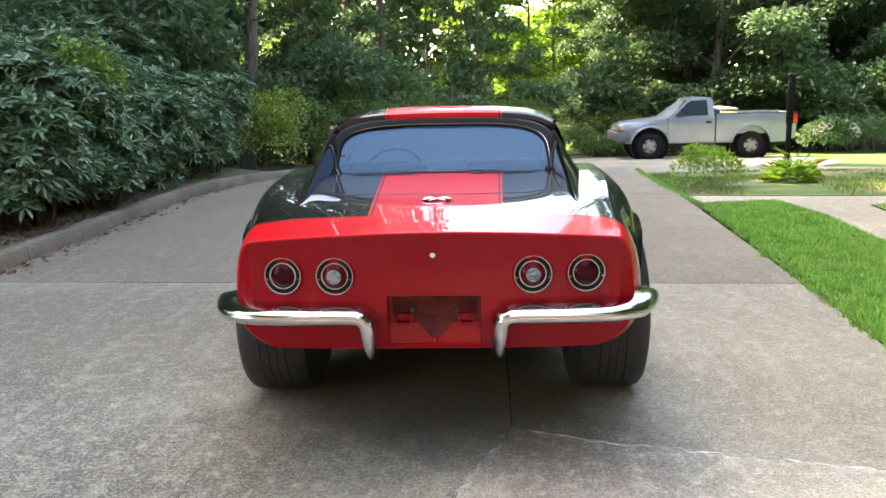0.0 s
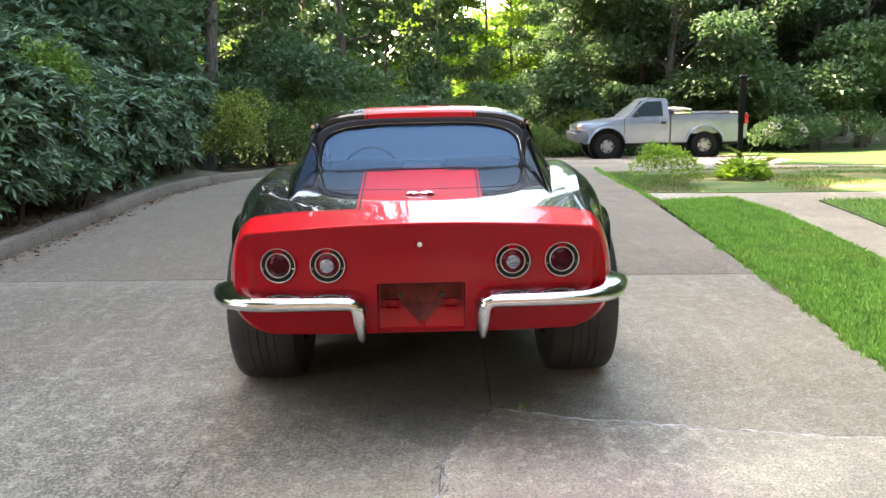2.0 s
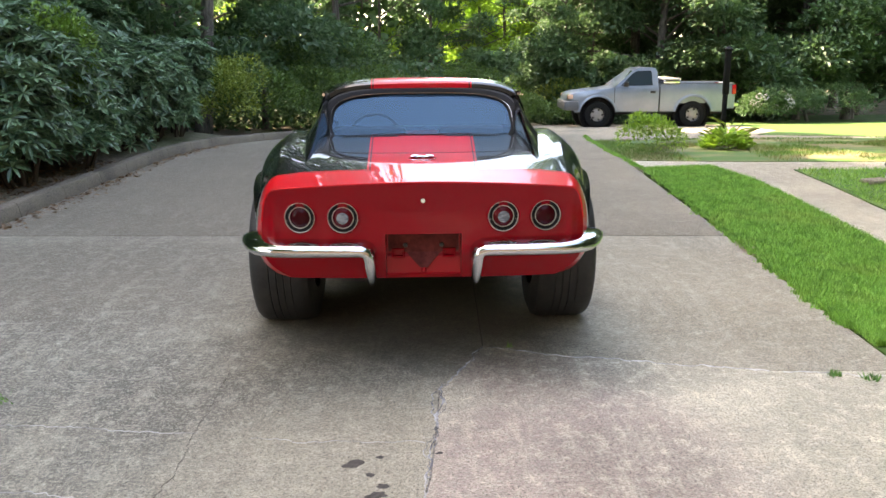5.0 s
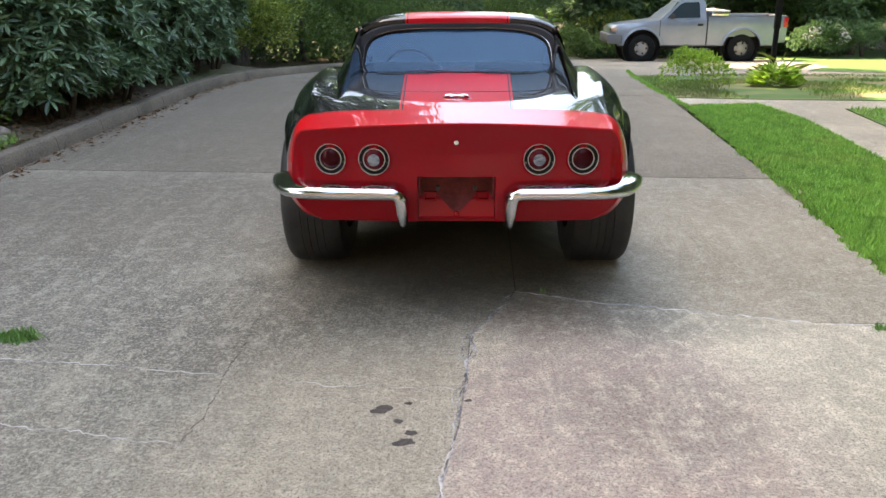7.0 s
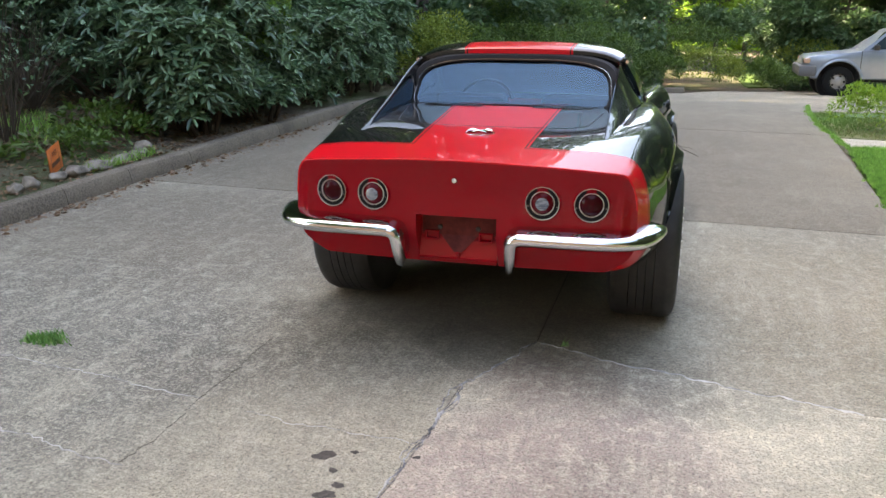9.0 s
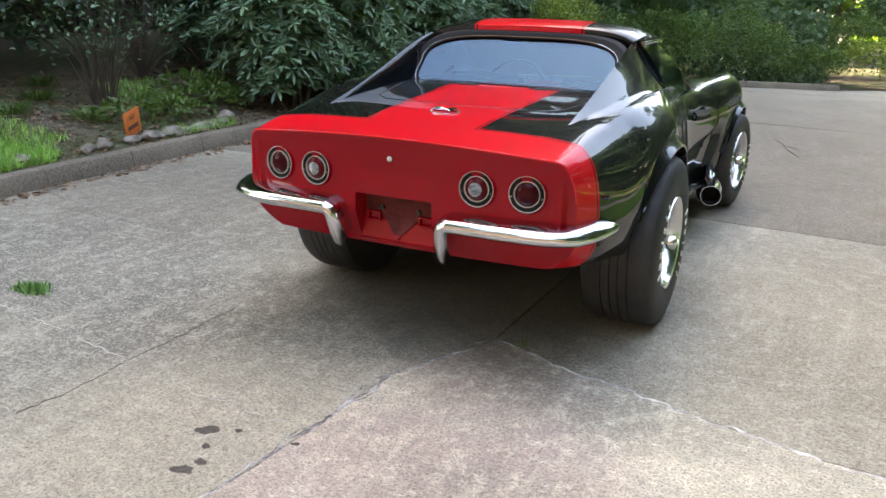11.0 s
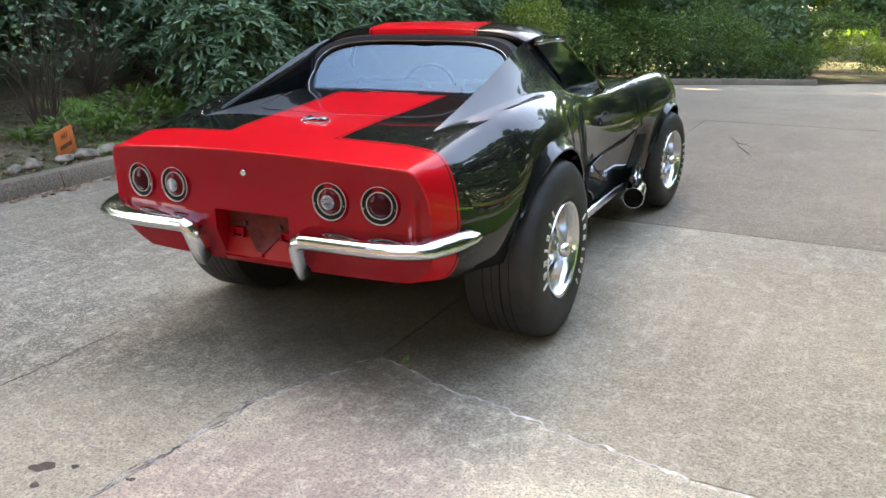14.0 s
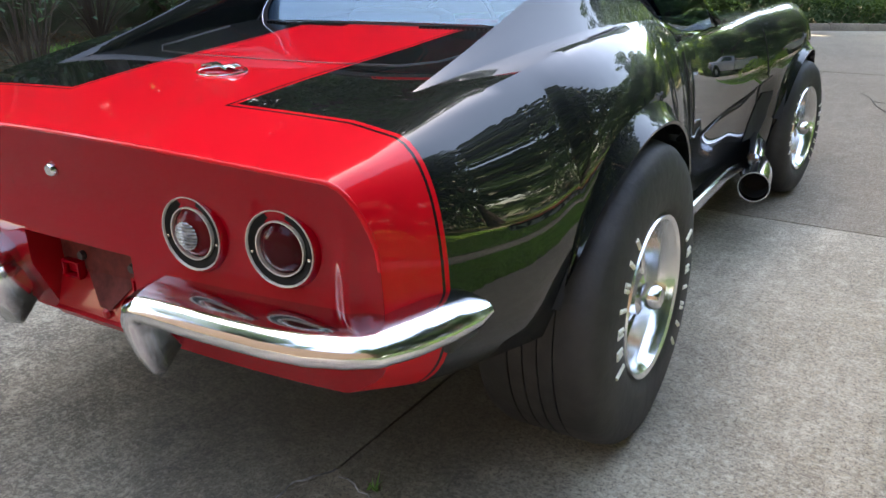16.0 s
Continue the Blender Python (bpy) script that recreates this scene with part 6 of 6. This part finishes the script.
# cab top with pillars and windows
bm = bmesh.new()
prof = [(1.42, 1.20), (1.98, 1.68), (2.12, 1.745), (2.40, 1.765), (2.64, 1.745), (2.70, 1.66), (2.73, 1.21)]
outer = [[(x, s * (0.83 - 0.20 * max(0, (z - 1.2)) / 0.56), z) for x, z in prof] for s in (-1, 1)]
mid = [[(x, s * 0.4, z + 0.012) for x, z in prof] for s in (-1, 1)]
loft(bm, [outer[0], mid[0], mid[1], outer[1]])
for s, o in zip((-1, 1), outer):
    bm.faces.new([bm.verts.new(p) for p in o])
part("cab_roof", bm, SILVER, truck)
for s in (-1, 1):
    bm = bmesh.new()
    q = [(1.60, 1.235), (1.97, 1.60), (2.10, 1.665), (2.50, 1.675), (2.53, 1.63), (2.55, 1.25)]
    bm.faces.new([bm.verts.new((x, s * (0.836 - 0.20 * max(0, (z - 1.2)) / 0.56), z)) for x, z in q])
    part("side_glass", bm, TRUCK_GLASS, truck, smooth=False)
    bm = bmesh.new()
    box(bm, (1.66, s * 0.95 - 0.05, 1.22), (1.80, s * 0.95 + 0.05, 1.36), 0.02)
    part("wing_mirror", bm, BLACK_TRIM, truck)
    bm = bmesh.new()
    box(bm, (2.48, s * 0.865 - 0.012, 1.02), (2.64, s * 0.865 + 0.012, 1.09), 0.01)
    part("door_handle", bm, BLACK_TRIM, truck)
    for x in (1.42, 2.76):
        bm = bmesh.new()
        box(bm, (x - 0.008, s * 0.862 - 0.004, 0.54), (x + 0.008, s * 0.862 + 0.004, 1.2))
        part("door_gap", bm, BLACK_TRIM, truck, smooth=False)
    bm = bmesh.new()
    box(bm, (0.03, s * 0.70 - 0.12, 0.86), (0.20, s * 0.70 + 0.10, 0.99), 0.03)
    part("headlamp", bm, shader("headlamp_lens", (0.55, 0.33, 0.22), 0.15, 0, 0.8), truck, "amber-tinted headlamp")
    bm = bmesh.new()
    box(bm, (4.90, s * 0.83 - 0.05, 0.98), (5.015, s * 0.83 + 0.02, 1.26), 0.015)
    part("rear_lamp", bm, shader("tail_lens_red", (0.45, 0.01, 0.015), 0.2, 0, 0.6), truck, "red tail lamp")
    for c, rz in TW:
        bm = bmesh.new()
        rows = []
        for a in np.linspace(radians(10), radians(170), 24):
            rows.append([(c + r * math.cos(a), s * (truck_half(c) + dy), rz + r * math.sin(a)) for r, dy in ((0.60, -0.004), (0.575, 0.012), (0.535, 0.014), (0.525, -0.04))])
        loft(bm, rows if s > 0 else [r[::-1] for r in rows])
        part("fender_flare", bm, SILVER, truck)
        m = pose(c, s * 0.86, rz, 0, 0, 90 * s)
        w = new("truck_wheel")
        w.parent = truck
        bm = bmesh.new()
        lathe(bm, [(0.19, -0.02), (0.23, 0.0), (0.32, 0.0), (0.375, -0.02), (0.392, -0.05), (0.392, -0.22), (0.375, -0.25), (0.2, -0.26)], 36, m)
        part("tyre", bm, TRUCK_TYRE, w)
        bm = bmesh.new()
        lathe(bm, [(0.215, -0.005), (0.20, -0.03), (0.185, -0.06), (0.12, -0.05), (0.10, -0.02), (0.06, -0.01), (0.0, -0.008)], 24, m)
        rimt = part("rim", bm, TRUCK_RIM, w)
        for k in range(5):
            a = 2 * math.pi * k / 5
            bm = bmesh.new()
            lathe(bm, [(0.0, 0.0), (0.032, -0.001), (0.034, -0.02)], 10, m @ pose(-0.045, 0.152 * math.cos(a), 0.152 * math.sin(a)))
            part("rim_hole", bm, BLACK_TRIM, rimt)
bm = bmesh.new()
box(bm, (-0.07, -0.865, 0.52), (0.37, 0.865, 0.80), 0.05)
part("front_bumper", bm, GREY_TRIM, truck, "grey plastic front bumper")
bm = bmesh.new()
box(bm, (4.98, -0.80, 0.62), (5.14, 0.80, 0.78), 0.03)
part("rear_bumper", bm, CHROME, truck)
bm = bmesh.new()
box(bm, (0.4, -0.6, 0.38), (4.8, 0.6, 0.56))
part("chassis", bm, DARK, truck, smooth=False)
for c, rz in TW:
    for sy in (-1, 1):
        bm = bmesh.new()
        lathe(bm, [(0.0, 0.30), (0.525, 0.30), (0.525, 0.02)], 28, pose(c, sy * 0.845, rz, 0, 0, -90 * sy))
        part("wheel_well", bm, DARK, truck)
bm = bmesh.new()
loft(bm, [[(1.46, y, 1.225), (1.96, y * 0.9, 1.675)] for y in np.linspace(-0.74, 0.74, 5)])
part("windscreen", bm, TRUCK_GLASS, truck)
toolbox = root("tool_box", "pale metal tool box across the truck bed", "tool box", pose(4.20, 21.45, ground_z(5, 20.9), 0, 0, -1.5))
bm = bmesh.new()
box(bm, (2.86, -0.85, 1.306), (3.34, 0.85, 1.40), 0.01)
part("box_body", bm, ALLOY, toolbox)
bm = bmesh.new()
box(bm, (2.84, -0.87, 1.402), (3.36, 0.87, 1.45), 0.012)
part("box_lid", bm, shader("pale_lid", (0.55, 0.50, 0.44), 0.5), toolbox)

# ---- lamp post, plants on the island, sign, stones ----
gz = ground_z(5.4, 10.2)
POST_BLACK = shader("matt_black_post", (0.005, 0.005, 0.005), 0.65, spec=0.2)
post = root("lamp_post", "black square post with a thicker upper sleeve on the lawn", "post", pose(5.06, 10.1, gz))
bm = bmesh.new()
box(bm, (-0.034, -0.034, 0), (0.034, 0.034, 0.86), 0.006)
part("post_shaft", bm, POST_BLACK, post)
bm = bmesh.new()
box(bm, (-0.045, -0.045, 0.84), (0.045, 0.045, 1.56), 0.008)
part("post_sleeve", bm, POST_BLACK, post)
bm = bmesh.new()
loft(bm, [[(-q, -q, z), (q, -q, z), (q, q, z), (-q, q, z)] for q, z in ((0.047, 1.555), (0.06, 1.57), (0.06, 1.59), (0.015, 1.63))], closed=True, caps=True)
part("post_cap", bm, POST_BLACK, post)


def tuft_plant(name, label, x, y, n, length, width, spread, material, flat):
    g = ground_z(x, y)
    ob = root(name, label, "plant", pose(x, y, g))
    a = rng.uniform(0, 6.28, n)
    r = spread * np.sqrt(rng.uniform(0, 1, n))
    z = flat * (1 - (r / spread) ** 2) * rng.uniform(0.4, 1, n)
    p = np.stack([r * np.cos(a), r * np.sin(a) * 0.8, z + 0.02], 1)
    d = np.stack([np.cos(a), np.sin(a), rng.uniform(0.2, 1.3, n)], 1)
    link("leaves", leaf_mesh("leaves", p, d, length, width, material, 0.2), ob)
    return ob


tuft_plant("hosta", "broad-leaved green hosta round the post's foot", 4.72, 9.0, 320, 0.15, 0.045, 0.33, LEAF_BRIGHT, 0.26)
tuft_plant("tall_grass_plant", "thin flowering stalks beside the post", 4.95, 9.5, 46, 0.30, 0.006, 0.22, LEAF_YELLOW, 0.4)
blobs = [(3.30 + dx * 0.8, 8.35 + dy, 0.25 + dz, 0.22, 0.22, 0.2) for dx, dy, dz in ((0, 0, 0.08), (-0.3, 0, -0.02), (0.3, 0.05, 0), (0.12, -0.1, 0.12), (-0.12, 0.1, 0.14), (0.45, 0, -0.08))]
bush("barberry", "feathery yellow-green shrub on the lawn island", "shrub", blobs, 1300, 0.08, 0.010, LEAF_BRIGHT)
tree("small spreading tree with a pale trunk", 14.3, 26.5, 4.2, 0.06, 0.35, 1.9, 2600, LEAF_TREE, (0.1, 0), 0.22)

# pale flower heads on the shrub beside the far lawn
BLOSSOM = leaf_paint("pale_blossom", (0.30, 0.29, 0.30), (0.46, 0.44, 0.46), 0.6, 0.1)
flowers = root("hydrangea", "green leafy shrub with pale flower heads", "shrub", pose(11.3, 23.4, ground_z(11.3, 23.4) - 0.05))
p, d = shell_points([(0, 0, 0.6, 0.8, 0.6, 0.6), (0.5, 0.1, 0.55, 0.6, 0.5, 0.5)], 2600)
link("foliage", leaf_mesh("foliage", p, d + rng.normal(0, 0.6, d.shape), 0.10, 0.03, LEAF_TREE), flowers)
for k in range(9):
    a = rng.uniform(0, 6.28)
    c0 = np.array((0.75 * math.cos(a), -0.35 - 0.25 * rng.uniform(), 0.55 + 0.65 * rng.uniform()))
    d = rng.normal(0, 1, (40, 3))
    d /= np.linalg.norm(d, axis=1)[:, None]
    link("flower_head", leaf_mesh("flower_head", c0 + d * 0.07, d, 0.05, 0.02, BLOSSOM), flowers, "pale flower head")

# a low round tub on the far lawn with a flat stone beside it
gz = ground_z(6.05, 6.1) + 0.012
tub = root("round_tub", "low round tub with red lid and patterned white side", "tub", pose(5.90, 5.35, gz))
RED_LID = shader("faded_red_plastic", (0.40, 0.035, 0.015), 0.5)
wire(RED_LID, blend(RED_LID, grain(RED_LID, 4, 4), (0.34, 0.03, 0.012), (0.46, 0.05, 0.02)), base(RED_LID))
PRINT = shader("printed_side", (0.6, 0.62, 0.66), 0.4)
wire(PRINT, blend(PRINT, grain(PRINT, 7, 2, 0.4, 0.50, 0.54), (0.66, 0.68, 0.72), (0.03, 0.035, 0.05)), base(PRINT))
up = pose(0, 0, 0, 0, -90, 0)
bm = bmesh.new()
lathe(bm, [(0.0, 0.002), (0.58, 0.002), (0.60, 0.02), (0.60, 0.165), (0.58, 0.175)], 48, up)
part("tub_side", bm, PRINT, tub, "white side printed with dark blobs")
bm = bmesh.new()
lathe(bm, [(0.575, 0.17), (0.615, 0.168), (0.625, 0.185), (0.615, 0.215), (0.585, 0.222), (0.565, 0.212)], 48, up)
part("tub_rim", bm, BLACK_TRIM, tub, "black rolled rim")
bm = bmesh.new()
lathe(bm, [(0.57, 0.20), (0.56, 0.222), (0.3, 0.232), (0.0, 0.235)], 48, up)
part("tub_lid", bm, RED_LID, tub, "faded red lid")
bm = bmesh.new()
box(bm, (-0.17, -0.10, 0), (0.17, 0.10, 0.05), 0.02)
fs = part("flat_stone", bm, CONCRETE)
fs.matrix_world = pose(5.16, 5.42, gz, 0, 0, 20)
tagged(fs, "flat pale stone lying in the grass", "stone")

sign = root("yard_sign", "small orange plastic yard sign behind the kerb", "sign", pose(-4.28, 2.58, 0.13, 0, -8, 112) @ Matrix.Scale(0.78, 4))
ORANGE = shader("orange_plastic", (0.62, 0.14, 0.02), 0.5)
wire(ORANGE, blend(ORANGE, grain(ORANGE, 5, 4), (0.50, 0.10, 0.015), (0.68, 0.17, 0.03)), base(ORANGE))
bm = bmesh.new()
box(bm, (-0.20, -0.004, 0.06), (0.20, 0.004, 0.36), 0.002)
board = part("board", bm, ORANGE, sign)
for f in (-1, 1):
    cu = bpy.data.curves.new("sign_word", "FONT")
    cu.body, cu.size, cu.extrude, cu.align_x, cu.align_y = "NO", 0.085, 0.001, "CENTER", "CENTER"
    tmp = bpy.data.objects.new("sign_word", cu)
    me = bpy.data.meshes.new_from_object(tmp)
    bpy.data.objects.remove(tmp)
    me.materials.clear()
    me.materials.append(shader("dark_print", (0.10, 0.03, 0.01), 0.6))
    word = link("sign_word", me, board)
    word.matrix_local = pose(0, f * 0.0055, 0.275, 90, 0, 0 if f < 0 else 180)
for z, w in ((0.165, 0.13),):
    for f in (-1, 1):
        bm = bmesh.new()
        box(bm, (-w, f * 0.0055 - 0.001, z - 0.024), (w, f * 0.0055 + 0.001, z + 0.024))
        part("writing_bar", bm, shader("dark_print", (0.10, 0.03, 0.01), 0.6), board, smooth=False)
for x in (-0.12, 0.12):
    bm = bmesh.new()
    tube(bm, [(x, 0, -0.05), (x, 0, 0.39)], 0.005, 6)
    part("wire_leg", bm, ALLOY, sign)

STONE = shader("pale_stone", (0.34, 0.30, 0.25), 0.9)
wire(STONE, blend(STONE, grain(STONE, 6, 5), (0.10, 0.085, 0.065), (0.30, 0.26, 0.21)), base(STONE))
relief(STONE, grain(STONE, 14, 5), 0.7, 0.01)
for x, y, sx, sy, sz in ((-4.17, 1.35, 0.07, 0.07, 0.05), (-4.15, 1.95, 0.06, 0.06, 0.05), (-4.16, 2.12, 0.08, 0.07, 0.06), (-4.17, 2.45, 0.06, 0.08, 0.05), (-4.16, 2.66, 0.09, 0.10, 0.065), (-4.18, 2.98, 0.08, 0.20, 0.055), (-4.20, 3.38, 0.07, 0.19, 0.045), (-4.23, 3.66, 0.07, 0.09, 0.045), (-4.32, 3.85, 0.10, 0.10, 0.075)):
    bm = bmesh.new()
    bmesh.ops.create_icosphere(bm, subdivisions=3, radius=1)
    for v in bm.verts:
        k = 1 + 0.45 * noise.noise(v.co * 1.3 + Vector((x * 7, y * 7, 0))) + 0.08 * noise.noise(v.co * 4 + Vector((y * 9, 0, 0)))
        v.co = Vector((v.co.x * sx * k, v.co.y * sy * k, max(-0.6, v.co.z) * sz * k))
    st = part("stone", bm, STONE)
    st.location = (x, y, bank(x, y) - 0.06 + sz * 0.5)
    tagged(st, "pale weathered stone lying behind the kerb", "stone", "edging stones")
# leggy shrub with bare stems, a drooping leafy top, and dead brushwood beside it
leggy = root("leggy_shrub", "leggy shrub with bare brown stems and a sparse leafy top", "shrub", pose(-5.55, 3.35, bank(-5.55, 3.35) - 0.07))
bm = bmesh.new()
tips = []
for k in range(30):
    a, r = rng.uniform(0, 6.28), rng.uniform(0.15, 0.95)
    h = rng.uniform(0.5, 1.9) * (1.15 - 0.4 * r)
    b0 = (0.10 * math.cos(a), 0.10 * math.sin(a), 0)
    q = [b0, (r * 0.35 * math.cos(a), r * 0.35 * math.sin(a), h * 0.55), (r * 0.8 * math.cos(a + 0.2), r * 0.8 * math.sin(a + 0.2), h * 0.9), (r * math.cos(a + 0.25), r * math.sin(a + 0.25), h)]
    tube(bm, q, [0.007, 0.005, 0.003, 0.0015], 6)
    if h > 0.6:
        for v in range(18):
            f = rng.uniform(-0.2, 1.0)
            c0 = Vector(q[2]).lerp(Vector(q[3]), f) + Vector(rng.normal(0, 0.13, 3))
            tips.append(tuple(c0))
part("stem", bm, TWIG, leggy, "bare brown stems")
d = rng.normal(0, 1, (len(tips), 3))
d[:, 2] *= 0.5
link("foliage", leaf_mesh("foliage", tips, d, 0.065, 0.019, LEAF_RHODO), leggy)
dry = root("dry_shrub", "dead brown brushwood under the bushes", "shrub", pose(-6.3, 4.6, bank(-6.3, 4.6) - 0.07))
bm = bmesh.new()
for k in range(80):
    a, r = rng.uniform(0, 6.28), rng.uniform(0.1, 0.6)
    h = rng.uniform(0.4, 1.2)
    tube(bm, [(0, 0, 0), (r * 0.4 * math.cos(a), r * 0.4 * math.sin(a), h * 0.5), (r * math.cos(a), r * math.sin(a), h)], [0.006, 0.004, 0.002], 5)
part("brushwood", bm, TWIG, dry)
# strappy clumps of lilyturf and low ground cover behind the stones
for cx, cy, n in ((-5.2, 1.7, 160), (-5.6, 2.3, 170), (-6.0, 2.9, 170), (-6.4, 2.2, 150), (-5.1, 2.75, 120), (-4.85, 1.0, 150), (-6.6, 3.4, 150)):
    g = bank(cx, cy) - 0.05
    ob = root("lilyturf", "dark green strappy grass-like clump behind the kerb", "plant", pose(cx, cy, g), "lilyturf clumps")
    a = rng.uniform(0, 6.28, n)
    r = 0.12 * np.sqrt(rng.uniform(0, 1, n))
    p = np.stack([r * np.cos(a), r * np.sin(a), 0 * a], 1)
    link("leaves", strap_mesh("leaves", p, np.stack([np.cos(a), np.sin(a), rng.uniform(0.5, 2.2, n)], 1), 0.26, 0.005, LEAF_AZALEA), ob)
for cx, cy, rx, ry, h, n in ((-4.75, 3.15, 0.32, 0.55, 0.22, 420), (-4.8, 4.0, 0.34, 0.55, 0.26, 450), (-5.3, 4.4, 0.4, 0.5, 0.3, 420)):
    g = bank(cx, cy) - 0.05
    bush("ground_cover", "low leafy green ground cover behind the stones", "plant", [(cx, cy, g + h * 0.3, rx, ry, h * 0.7), (cx + 0.1, cy + 0.25, g + h * 0.3, rx * 0.6, ry * 0.6, h * 0.6)], n, 0.075, 0.02, LEAF_AZALEA)
# fallen leaves along the kerb and on the litter
FALLEN = leaf_paint("fallen_leaf", (0.10, 0.055, 0.03), (0.26, 0.16, 0.09), 0.8, 0.1)
p = []
for k in range(900):
    y = -1 + 12 * rng.uniform() ** 1.3
    p.append((kerb_x(y) + 0.02 + abs(rng.normal(0, 0.09)), y, 0.008 + ground_z(0, y)))
for k in range(8000):
    y = -2 + 9 * rng.uniform()
    x = kerb_x(y) - 0.2 - 3 * rng.uniform()
    p.append((x, y, bank(x, y) - 0.04))
d = rng.normal(0, 1, (len(p), 3))
d[:, 2] *= 0.15
tagged(link("fallen_leaves", leaf_mesh("fallen_leaves", p, d, 0.05, 0.014, FALLEN, 0.1)), "dry brown fallen leaves along the kerb", "leaves", "", "stuff")

# a plain unseen wall added behind the camera; it keeps light off the tail
PLASTER = shader("plain_wall", (0.11, 0.08, 0.065), 0.9)
wire(PLASTER, blend(PLASTER, grain(PLASTER, 1.5, 5), (0.095, 0.07, 0.055), (0.13, 0.095, 0.075)), base(PLASTER))
bm = bmesh.new()
box(bm, (-9.0, -8.4, -0.1), (11.0, -8.1, 6.4))
tagged(part("wall_south", bm, PLASTER, smooth=False), "plain dull wall added out of view behind the drive", "wall", "", "structure")
